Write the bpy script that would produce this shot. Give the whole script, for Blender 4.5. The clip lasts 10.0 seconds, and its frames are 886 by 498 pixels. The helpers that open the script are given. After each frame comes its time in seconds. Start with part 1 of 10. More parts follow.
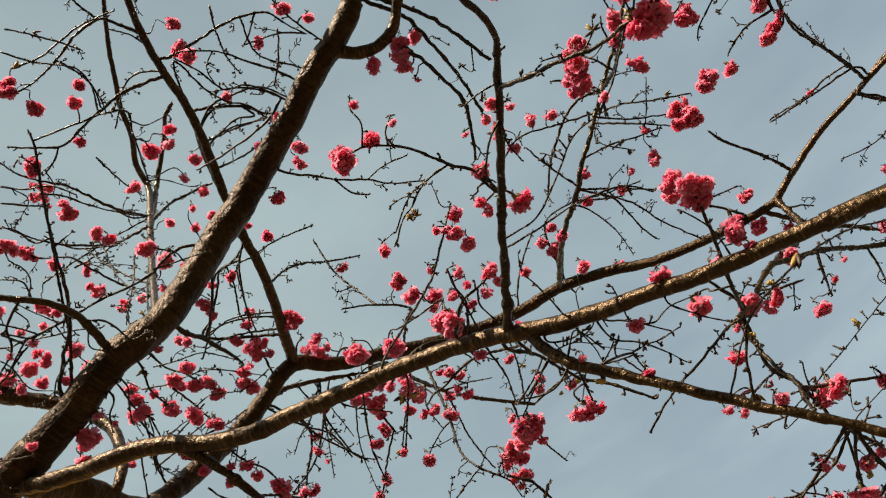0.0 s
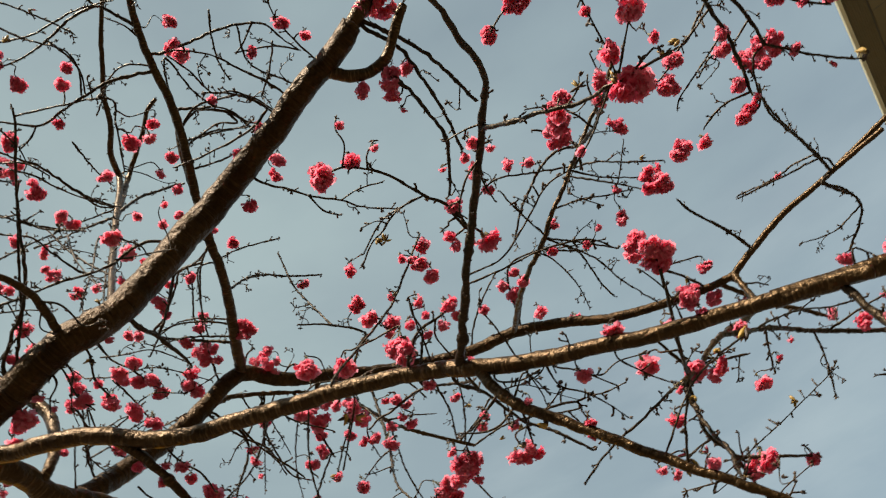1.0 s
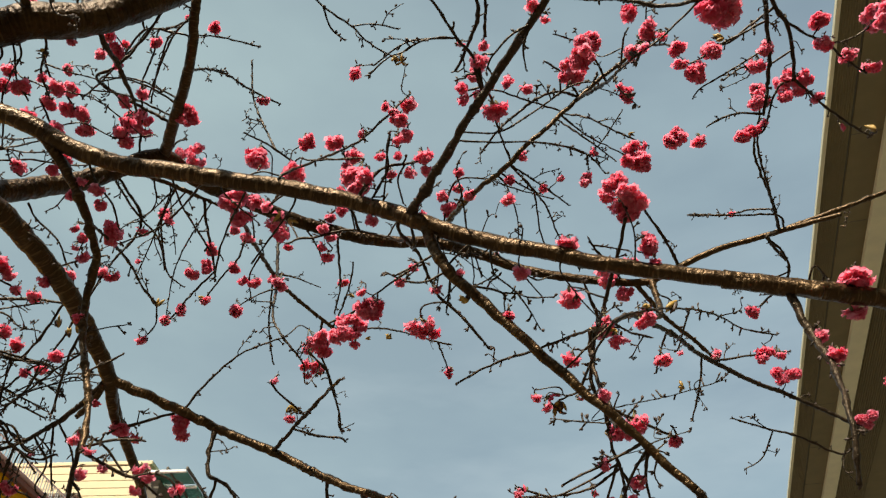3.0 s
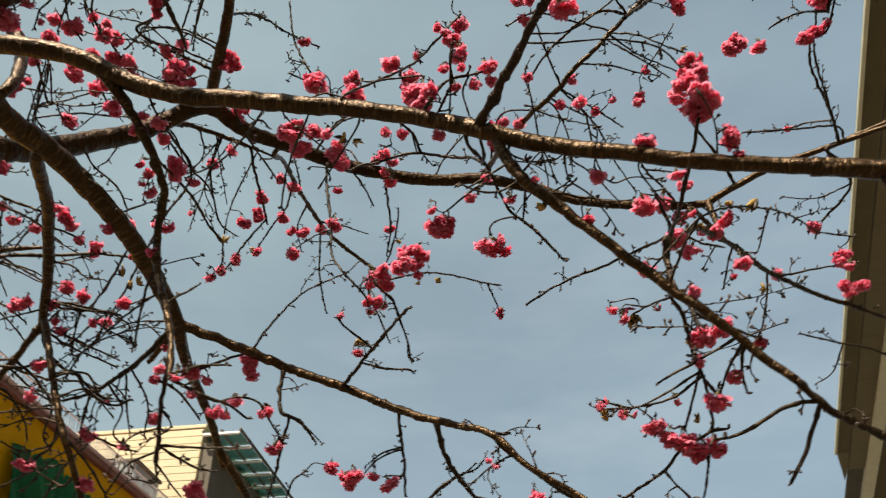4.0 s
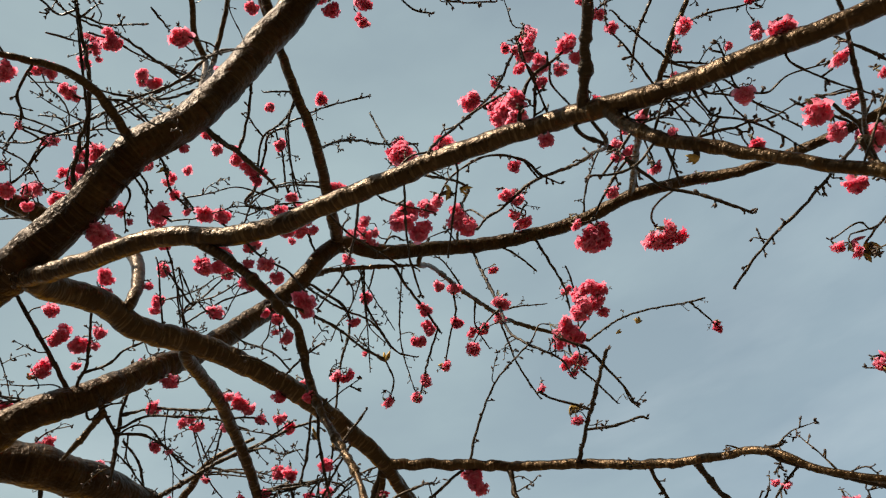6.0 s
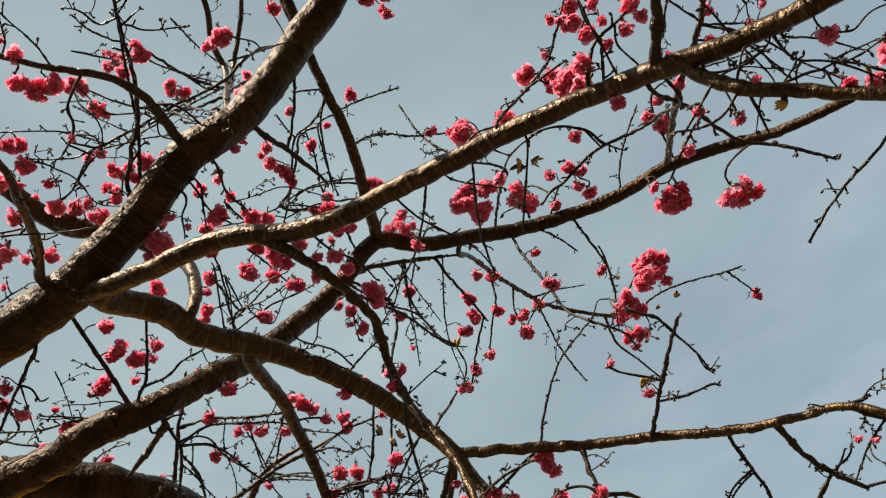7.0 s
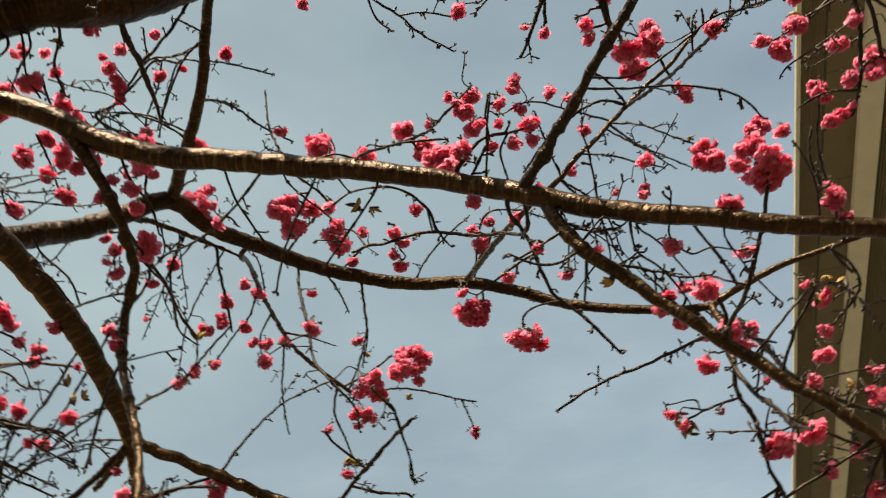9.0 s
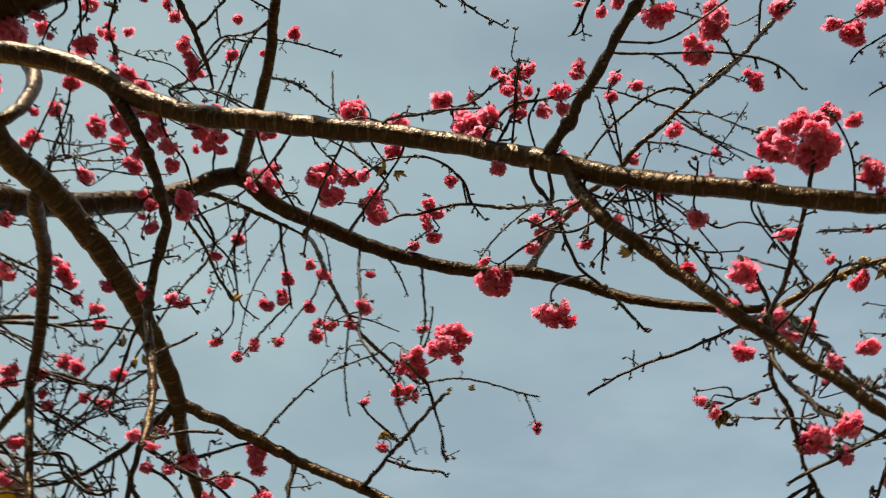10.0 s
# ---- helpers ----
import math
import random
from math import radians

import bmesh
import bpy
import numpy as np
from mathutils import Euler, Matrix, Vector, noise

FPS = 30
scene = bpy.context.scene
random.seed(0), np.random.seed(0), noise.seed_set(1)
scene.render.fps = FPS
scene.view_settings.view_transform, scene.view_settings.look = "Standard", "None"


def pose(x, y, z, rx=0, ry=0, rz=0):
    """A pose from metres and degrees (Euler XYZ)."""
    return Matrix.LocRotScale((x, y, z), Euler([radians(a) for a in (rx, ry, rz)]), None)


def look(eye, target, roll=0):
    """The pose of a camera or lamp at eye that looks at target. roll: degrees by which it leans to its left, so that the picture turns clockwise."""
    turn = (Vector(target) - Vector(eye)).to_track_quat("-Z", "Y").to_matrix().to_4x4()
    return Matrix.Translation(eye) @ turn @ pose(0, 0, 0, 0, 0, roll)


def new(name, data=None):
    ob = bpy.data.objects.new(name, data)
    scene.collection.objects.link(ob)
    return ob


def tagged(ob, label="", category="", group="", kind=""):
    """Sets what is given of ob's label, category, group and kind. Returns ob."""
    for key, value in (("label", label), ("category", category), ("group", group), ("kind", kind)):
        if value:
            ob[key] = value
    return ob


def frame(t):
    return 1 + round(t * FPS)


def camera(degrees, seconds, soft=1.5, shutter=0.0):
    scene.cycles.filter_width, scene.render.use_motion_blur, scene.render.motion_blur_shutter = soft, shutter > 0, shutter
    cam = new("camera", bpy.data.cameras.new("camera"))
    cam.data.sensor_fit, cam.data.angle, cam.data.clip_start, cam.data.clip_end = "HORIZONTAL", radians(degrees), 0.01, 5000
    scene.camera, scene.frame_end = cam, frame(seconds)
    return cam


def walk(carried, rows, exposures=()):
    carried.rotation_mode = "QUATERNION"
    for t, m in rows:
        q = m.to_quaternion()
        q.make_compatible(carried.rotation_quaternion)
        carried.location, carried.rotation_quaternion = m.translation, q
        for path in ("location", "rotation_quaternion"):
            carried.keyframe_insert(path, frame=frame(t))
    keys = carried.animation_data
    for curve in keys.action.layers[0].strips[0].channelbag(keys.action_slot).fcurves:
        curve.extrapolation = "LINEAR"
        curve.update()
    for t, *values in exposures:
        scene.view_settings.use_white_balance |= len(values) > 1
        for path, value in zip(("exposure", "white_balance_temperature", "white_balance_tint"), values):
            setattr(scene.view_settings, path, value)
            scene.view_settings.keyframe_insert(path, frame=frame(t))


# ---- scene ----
cam = camera(55.3, 10.0, soft=1.2, shutter=0.25)
PATH = [
    (0, (0.229, -0.136, 1.699), (-0.030, 1.253, 3.115), -24.15),
    (0.5, (0.227, -0.143, 1.691), (0.002, 1.256, 3.103), -22.86),
    (1, (0.224, -0.157, 1.671), (0.080, 1.218, 3.117), -19.79),
    (1.5, (0.216, -0.152, 1.656), (0.192, 1.228, 3.104), -12.85),
    (2, (0.199, -0.117, 1.631), (0.277, 1.324, 3.016), -4.97),
    (2.5, (0.135, -0.074, 1.599), (0.191, 1.420, 2.928), -0.67),
    (2.7, (0.108, -0.073, 1.596), (0.151, 1.426, 2.920), 0.58),
    (3.8, (0.025, 0.011, 1.544), (0.015, 1.585, 2.779), 0.54),
    (4, (0.001, 0.019, 1.540), (-0.049, 1.599, 2.766), -0.44),
    (4.5, (-0.053, 0.069, 1.564), (-0.298, 1.613, 2.810), -7.02),
    (5, (-0.021, 0.210, 1.585), (-0.417, 1.667, 2.896), -10.19),
    (5.5, (0.045, 0.274, 1.609), (-0.423, 1.625, 3.008), -11.59),
    (5.7, (0.042, 0.275, 1.620), (-0.382, 1.618, 3.040), -13.48),
    (6.8, (-0.104, 0.257, 1.654), (-0.525, 1.599, 3.076), -17.39),
    (7, (-0.110, 0.256, 1.656), (-0.538, 1.595, 3.078), -18.72),
    (7.5, (-0.129, 0.250, 1.671), (-0.573, 1.591, 3.086), -19.62),
    (8, (-0.154, 0.267, 1.669), (-0.563, 1.612, 3.092), -14.21),
    (8.5, (-0.183, 0.275, 1.691), (-0.412, 1.656, 3.119), -8.48),
    (9, (-0.160, 0.290, 1.685), (-0.073, 1.678, 3.122), -4.24),
    (9.5, (-0.136, 0.327, 1.670), (-0.032, 1.713, 3.107), 3.46),
    (10, (-0.048, 0.342, 1.654), (-0.169, 1.727, 3.092), 4.47),
]
walk(cam, [(t, look(eye, target, roll)) for t, eye, target, roll in PATH], exposures=[(0.0, 0.67, 6480, 10), (0.5, 0.67, 6480, 10), (1.0, 0.63, 6500, 9), (1.5, 0.62, 6500, 10), (2.0, 0.66, 6420, 8), (2.5, 0.68, 6360, 6), (4.0, 0.61, 6280, 10), (4.5, 0.56, 6260, 10), (5.0, 0.61, 6280, 10), (5.5, 0.67, 6300, 10), (7.0, 0.71, 6350, 10), (7.5, 0.73, 6350, 10), (8.5, 0.72, 6360, 10), (9.0, 0.76, 6500, 10), (9.5, 0.77, 6420, 8), (10.0, 0.74, 6240, 7)])

# ---- light: hazy spring sky and one sun, high on the left-hand side of the street ----
SUN_AZ, SUN_EL = radians(-152.0), radians(55.0)
world = bpy.data.worlds.new("spring_sky")
scene.world = world
world.use_nodes = True
wn, wl = world.node_tree.nodes, world.node_tree.links
wn.clear()
sky = wn.new("ShaderNodeTexSky")
sky.sky_type, sky.sun_disc = "NISHITA", False
sky.sun_elevation, sky.sun_rotation = SUN_EL, SUN_AZ
sky.air_density, sky.dust_density, sky.ozone_density = 1.0, 3.0, 1.0
coords = wn.new("ShaderNodeTexCoord")
stretch = wn.new("ShaderNodeMapping")
stretch.inputs["Scale"].default_value = (1.2, 1.2, 3.0)
veil = wn.new("ShaderNodeTexNoise")
veil.inputs["Scale"].default_value, veil.inputs["Detail"].default_value, veil.inputs["Roughness"].default_value = 2.2, 5.0, 0.5
veil_ramp = wn.new("ShaderNodeMapRange")
for key, value in (("From Min", 0.38), ("From Max", 0.72), ("To Min", 0.52), ("To Max", 0.78)):
    veil_ramp.inputs[key].default_value = value
haze = wn.new("ShaderNodeMix")
haze.data_type = "RGBA"
tone = wn.new("ShaderNodeMix")
tone.data_type = "RGBA"
tone.inputs["A"].default_value = (4.6, 5.85, 6.4, 1.0)
tone.inputs["B"].default_value = (5.35, 6.6, 6.45, 1.0)
across = wn.new("ShaderNodeMapRange")
across.inputs["From Min"].default_value, across.inputs["From Max"].default_value = 0.45, -0.65
back = wn.new("ShaderNodeBackground")
back.inputs["Strength"].default_value = 0.1
out = wn.new("ShaderNodeOutputWorld")
wl.new(coords.outputs["Generated"], stretch.inputs["Vector"])
wl.new(stretch.outputs["Vector"], veil.inputs["Vector"])
wl.new(veil.outputs["Fac"], veil_ramp.inputs["Value"])
split = wn.new("ShaderNodeSeparateXYZ")
thicker = wn.new("ShaderNodeMapRange")
for key, value in (("From Min", 0.45), ("From Max", -0.65), ("To Min", 0.02), ("To Max", 0.17)):
    thicker.inputs[key].default_value = value
total = wn.new("ShaderNodeMath")
wl.new(coords.outputs["Generated"], split.inputs["Vector"])
wl.new(split.outputs["X"], thicker.inputs["Value"])
wl.new(thicker.outputs["Result"], total.inputs[0])
wl.new(veil_ramp.outputs["Result"], total.inputs[1])
wl.new(total.outputs["Value"], haze.inputs["Factor"])
wl.new(split.outputs["X"], across.inputs["Value"])
wl.new(across.outputs["Result"], tone.inputs["Factor"])
wl.new(tone.outputs["Result"], haze.inputs["B"])
wl.new(sky.outputs["Color"], haze.inputs["A"])
overhead = wn.new("ShaderNodeMapRange")
for key, value in (("From Min", 0.35), ("From Max", 0.95), ("To Min", 0.060), ("To Max", 0.052)):
    overhead.inputs[key].default_value = value
wl.new(split.outputs["Z"], overhead.inputs["Value"])
wl.new(overhead.outputs["Result"], back.inputs["Strength"])
# thin streaks of high cloud, low on the right-hand side of the street
drift = wn.new("ShaderNodeMapping")
drift.inputs["Rotation"].default_value = (0.0, radians(24.0), radians(18.0))
drift.inputs["Scale"].default_value = (1.3, 1.3, 4.5)
streaks = wn.new("ShaderNodeTexNoise")
streaks.inputs["Scale"].default_value, streaks.inputs["Detail"].default_value, streaks.inputs["Roughness"].default_value = 2.0, 6.0, 0.55
streak_ramp = wn.new("ShaderNodeMapRange")
for key, value in (("From Min", 0.50), ("From Max", 0.72), ("To Min", 0.0), ("To Max", 0.30)):
    streak_ramp.inputs[key].default_value = value
low = wn.new("ShaderNodeMapRange")
low.inputs["From Min"].default_value, low.inputs["From Max"].default_value = 0.80, 0.50
amount = wn.new("ShaderNodeMath")
amount.operation = "MULTIPLY"
cloud = wn.new("ShaderNodeMix")
cloud.data_type = "RGBA"
cloud.inputs["B"].default_value = (6.6, 7.5, 7.8, 1.0)
wl.new(coords.outputs["Generated"], drift.inputs["Vector"])
wl.new(drift.outputs["Vector"], streaks.inputs["Vector"])
wl.new(streaks.outputs["Fac"], streak_ramp.inputs["Value"])
wl.new(split.outputs["Z"], low.inputs["Value"])
wl.new(streak_ramp.outputs["Result"], amount.inputs[0])
wl.new(low.outputs["Result"], amount.inputs[1])
wl.new(amount.outputs["Value"], cloud.inputs["Factor"])
wl.new(haze.outputs["Result"], cloud.inputs["A"])
wl.new(cloud.outputs["Result"], back.inputs["Color"])
wl.new(back.outputs["Background"], out.inputs["Surface"])

sun = new("sun", bpy.data.lights.new("sun", "SUN"))
sun.data.energy, sun.data.angle, sun.data.color = 5.0, radians(0.6), (1.0, 0.88, 0.70)
sun.matrix_world = look((0, 0, 0), (-math.sin(SUN_AZ) * math.cos(SUN_EL), -math.cos(SUN_AZ) * math.cos(SUN_EL), -math.sin(SUN_EL)))
sun.location = (-8, 6, 14)


# ---- materials ----
def material(name):
    m = bpy.data.materials.new(name)
    m.use_nodes = True
    n, l = m.node_tree.nodes, m.node_tree.links
    return m, n, l, n["Principled BSDF"]


def mixed(n, l, fac, a, b):
    mix = n.new("ShaderNodeMix")
    mix.data_type = "RGBA"
    l.new(fac, mix.inputs["Factor"])
    for key, v in (("A", a), ("B", b)):
        if hasattr(v, "is_linked"):
            l.new(v, mix.inputs[key])
        else:
            mix.inputs[key].default_value = (*v, 1.0)
    return mix.outputs["Result"]


def noise_of(n, l, vector, scale, detail=4.0, lo=0.35, hi=0.65):
    tex = n.new("ShaderNodeTexNoise")
    tex.inputs["Scale"].default_value, tex.inputs["Detail"].default_value = scale, detail
    l.new(vector, tex.inputs["Vector"])
    ramp = n.new("ShaderNodeMapRange")
    ramp.inputs["From Min"].default_value, ramp.inputs["From Max"].default_value = lo, hi
    l.new(tex.outputs["Fac"], ramp.inputs["Value"])
    return ramp.outputs["Result"]


def bumped(n, l, shader, height, strength, distance):
    bump = n.new("ShaderNodeBump")
    bump.inputs["Strength"].default_value, bump.inputs["Distance"].default_value = strength, distance
    l.new(height, bump.inputs["Height"])
    l.new(bump.outputs["Normal"], shader.inputs["Normal"])


def bark_material(name, dark, pale, ring, rough, gloss, tint, banded=0.5, relief=0.0030):
    """Cherry bark: smooth skin with bands of pale lenticels across the branch, grey lichen and fine relief."""
    m, n, l, b = material(name)
    uv = n.new("ShaderNodeUVMap")
    geo = n.new("ShaderNodeTexCoord")
    squash = n.new("ShaderNodeMapping")
    squash.inputs["Scale"].default_value = (1.6, 150.0, 1.0)
    l.new(uv.outputs["UV"], squash.inputs["Vector"])
    bands = noise_of(n, l, squash.outputs["Vector"], 1.0, 2.0, 0.53, 0.72)
    blotch = noise_of(n, l, geo.outputs["Object"], 14.0, 5.0, 0.38, 0.66)
    grain = noise_of(n, l, geo.outputs["Object"], 90.0, 4.0, 0.25, 0.55)
    skin = mixed(n, l, blotch, dark, pale)
    speck = mixed(n, l, grain, tuple(0.6 * v for v in dark), skin)
    half = n.new("ShaderNodeMath")
    half.operation, half.inputs[1].default_value = "MULTIPLY", banded
    l.new(bands, half.inputs[0])
    dark_rings = noise_of(n, l, squash.outputs["Vector"], 0.63, 2.0, 0.40, 0.30)
    l.new(mixed(n, l, dark_rings, mixed(n, l, half.outputs[0], speck, ring), tuple(0.5 * v for v in dark)), b.inputs["Base Color"])
    b.inputs["Roughness"].default_value = rough
    b.inputs["Specular IOR Level"].default_value = gloss
    b.inputs["Specular Tint"].default_value = (*tint, 1.0)
    flake = noise_of(n, l, geo.outputs["Object"], 55.0, 6.0, 0.3, 0.7)
    add = n.new("ShaderNodeMath")
    l.new(half.outputs[0], add.inputs[0])
    l.new(flake, add.inputs[1])
    bumped(n, l, b, add.outputs[0], 0.8, relief)
    return m


def plain_material(name, colour, rough=0.7, vary=0.15, scale=3.0, grain=60.0, relief=0.001, metal=0.0, wear=None):
    m, n, l, b = material(name)
    geo = n.new("ShaderNodeTexCoord")
    big = noise_of(n, l, geo.outputs["Object"], scale, 5.0)
    fine = noise_of(n, l, geo.outputs["Object"], grain, 3.0, 0.25, 0.75)
    tone = mixed(n, l, big, tuple(v * (1 - vary) for v in colour), wear or tuple(min(1, v * (1 + vary)) for v in colour))
    l.new(mixed(n, l, fine, tuple(v * (1 - 0.5 * vary) for v in colour), tone), b.inputs["Base Color"])
    b.inputs["Roughness"].default_value, b.inputs["Metallic"].default_value = rough, metal
    bumped(n, l, b, fine, 0.4, relief)
    return m


def petal_material(name, deep, light):
    """Thin double-cherry petals: pink that varies from bloom to bloom, let through by the sun."""
    m, n, l, b = material(name)
    info = n.new("ShaderNodeObjectInfo")
    isle = n.new("ShaderNodeNewGeometry")
    add = n.new("ShaderNodeMath")
    add.operation = "MULTIPLY_ADD"
    add.inputs[1].default_value = 0.55
    l.new(isle.outputs["Random Per Island"], add.inputs[0])
    half = n.new("ShaderNodeMath")
    half.operation, half.inputs[1].default_value = "MULTIPLY", 0.45
    l.new(info.outputs["Random"], half.inputs[0])
    l.new(half.outputs[0], add.inputs[2])
    colour = mixed(n, l, add.outputs[0], deep, light)
    l.new(colour, b.inputs["Base Color"])
    b.inputs["Roughness"].default_value = 0.55
    b.inputs["Specular IOR Level"].default_value = 0.25
    thin = n.new("ShaderNodeBsdfTranslucent")
    l.new(colour, thin.inputs["Color"])
    both = n.new("ShaderNodeMixShader")
    both.inputs[0].default_value = 0.60
    l.new(b.outputs[0], both.inputs[1])
    l.new(thin.outputs[0], both.inputs[2])
    l.new(both.outputs[0], n["Material Output"].inputs["Surface"])
    return m


OLD_BARK = bark_material("old_limb_bark", (0.009, 0.0046, 0.0019), (0.050, 0.028, 0.0105), (0.30, 0.19, 0.08), 0.42, 0.34, (1.0, 0.56, 0.22), 0.12, 0.0050)
BARK = bark_material("limb_bark", (0.010, 0.0053, 0.0022), (0.042, 0.024, 0.0095), (0.42, 0.28, 0.14), 0.37, 0.62, (1.0, 0.60, 0.27), 0.27, 0.0035)
TWIG = bark_material("twig_bark", (0.013, 0.0085, 0.0055), (0.034, 0.022, 0.0125), (0.10, 0.070, 0.042), 0.45, 0.4, (1.0, 0.74, 0.48))
PETAL = petal_material("pink_petal", (0.86, 0.125, 0.225), (0.95, 0.42, 0.53))
BUD = plain_material("bud_scale", (0.075, 0.045, 0.030), 0.6, 0.5, 60.0, 300.0, 0.0005)
PINK_BUD = plain_material("pink_bud", (0.62, 0.06, 0.12), 0.5, 0.25, 80.0, 300.0, 0.0004)
STALK = plain_material("flower_stalk", (0.16, 0.13, 0.05), 0.5, 0.3, 60.0, 300.0, 0.0004)
LEAF = plain_material("young_leaf", (0.42, 0.26, 0.05), 0.5, 0.4, 60.0, 300.0, 0.0005)


# ---- mesh helpers ----
def part(name, bm, mat, parent=None, label="", smooth=True):
    """One bmesh as one mesh object, under a thing or a part."""
    mesh = bpy.data.meshes.new(name)
    bm.to_mesh(mesh)
    bm.free()
    for m in mat if isinstance(mat, (list, tuple)) else [mat]:
        mesh.materials.append(m)
    if smooth:
        mesh.shade_smooth()
    ob = new(name, mesh)
    if parent:
        ob.parent = parent
    return tagged(ob, label)


def spline(points, step):
    """Catmull-Rom through (x, y, z, r) points, resampled at about the given step."""
    p = np.array(points, float)
    q = np.vstack([2 * p[0] - p[1], p, 2 * p[-1] - p[-2]])
    out = []
    for i in range(len(p) - 1):
        a, b, c, d = q[i : i + 4]
        n = max(2, int(np.linalg.norm(c[:3] - b[:3]) / step))
        for u in np.arange(n) / n:
            out.append(0.5 * (2 * b + (c - a) * u + (2 * a - 5 * b + 4 * c - d) * u * u + (3 * b - a - 3 * c + d) * u**3))
    return np.array(out + [p[-1]])


def tube(bm, points, sides, rng, rugged=0.10, step=None, close=0.35, mat_index=0):
    """A tapering, knobbly branch along points of (x, y, z, radius), with u round it and v along it in metres."""
    mean = float(np.mean([p[3] for p in points]))
    s = spline(points, step or max(0.007, (0.24 if mean > 0.022 else 0.40 if mean > 0.012 else 0.9) * mean))
    s[:, 3] = np.maximum(s[:, 3], 0.0008)
    n = len(s)
    jog, swell = rng.normal(0, 1, (n, 3)), rng.normal(0, 1, n)
    for _ in range(2 if mean < 0.012 else 5):
        jog[1:-1] = 0.25 * jog[:-2] + 0.5 * jog[1:-1] + 0.25 * jog[2:]
        swell[1:-1] = 0.25 * swell[:-2] + 0.5 * swell[1:-1] + 0.25 * swell[2:]
    fade = np.minimum(1, np.minimum(np.arange(n), np.arange(n)[::-1]) / 3.0)[:, None]
    s[:, :3] += jog * fade * (0.42 if mean < 0.006 else 0.22 if mean < 0.012 else 0.10) * s[:, 3:4]
    swell = 1 + (0.5 if mean > 0.012 else 1.0) * rugged * swell
    if mean > 0.012:
        swell += rng.normal(0, 0.010, n)
    if mean < 0.012:
        swell += 2.2 * rugged * (rng.random(n) < 0.09)
    along = np.gradient(s[:, :3], axis=0)
    along /= np.linalg.norm(along, axis=1)[:, None] + 1e-9
    side = np.cross(along[0], (0.31, 0.17, 0.93))
    uv = bm.loops.layers.uv.verify()
    rings, v, seed = [], 0.0, rng.random(3) * 50
    for i in range(n):
        side = side - along[i] * (side @ along[i])
        side /= np.linalg.norm(side) + 1e-9
        over = np.cross(along[i], side)
        if i:
            v += np.linalg.norm(s[i, :3] - s[i - 1, :3])
        ring = []
        for k in range(sides):
            a = 2 * math.pi * k / sides
            way = math.cos(a) * side + math.sin(a) * over
            r = s[i, 3] * swell[i]
            if sides > 9:
                spot = Vector(s[i, :3] + way * s[i, 3])
                r *= 1 + 0.9 * rugged * noise.noise(spot * (0.9 / mean) + Vector(seed))
                r += (0.0020 * noise.noise(spot * 60.0) + 0.0009 * noise.noise(spot * 170.0)) * min(1.0, mean / 0.035)
            ring.append(bm.verts.new(s[i, :3] + r * way))
        rings.append((ring, v))
    made = []
    for (r0, v0), (r1, v1) in zip(rings, rings[1:]):
        for k in range(sides):
            face = bm.faces.new((r0[k], r0[(k + 1) % sides], r1[(k + 1) % sides], r1[k]))
            made.append(face)
            for loop, at in zip(face.loops, ((k, v0), (k + 1, v0), (k + 1, v1), (k, v1))):
                loop[uv].uv = (at[0] / sides * 2.0, at[1])
    tip = bm.verts.new(s[-1, :3] + along[-1] * s[-1, 3] * close)
    last = rings[-1][0]
    for k in range(sides):
        made.append(bm.faces.new((last[k], last[(k + 1) % sides], tip)))
    made.append(bm.faces.new(rings[0][0][::-1]))
    if mat_index:
        for face in made:
            face.material_index = mat_index
    return s


def lump(bm, at, way, length, width, mat_index=0, sides=5):
    """A pointed bud: three rings and a tip along way."""
    way = Vector(way).normalized()
    side = way.orthogonal().normalized()
    over = way.cross(side)
    rings = []
    for h, r in ((0.0, 0.45), (0.35, 1.0), (0.7, 0.8)):
        rings.append([bm.verts.new(Vector(at) + way * (h * length) + (side * math.cos(a) + over * math.sin(a)) * (r * width / 2))
                      for a in (2 * math.pi * k / sides for k in range(sides))])
    tip = bm.verts.new(Vector(at) + way * length)
    faces = [bm.faces.new((a[k], a[(k + 1) % sides], b[(k + 1) % sides], b[k])) for a, b in zip(rings, rings[1:]) for k in range(sides)]
    faces += [bm.faces.new((rings[-1][k], rings[-1][(k + 1) % sides], tip)) for k in range(sides)]
    for face in faces:
        face.material_index = mat_index


# ---- the cherry tree ----
tree = tagged(new("cherry_tree"), "old cherry tree, bare dark twigs with deep pink double blossoms", "tree")
rng = np.random.default_rng(7)
prng = np.random.default_rng(11)
BRANCHES, SPINES = {}, []


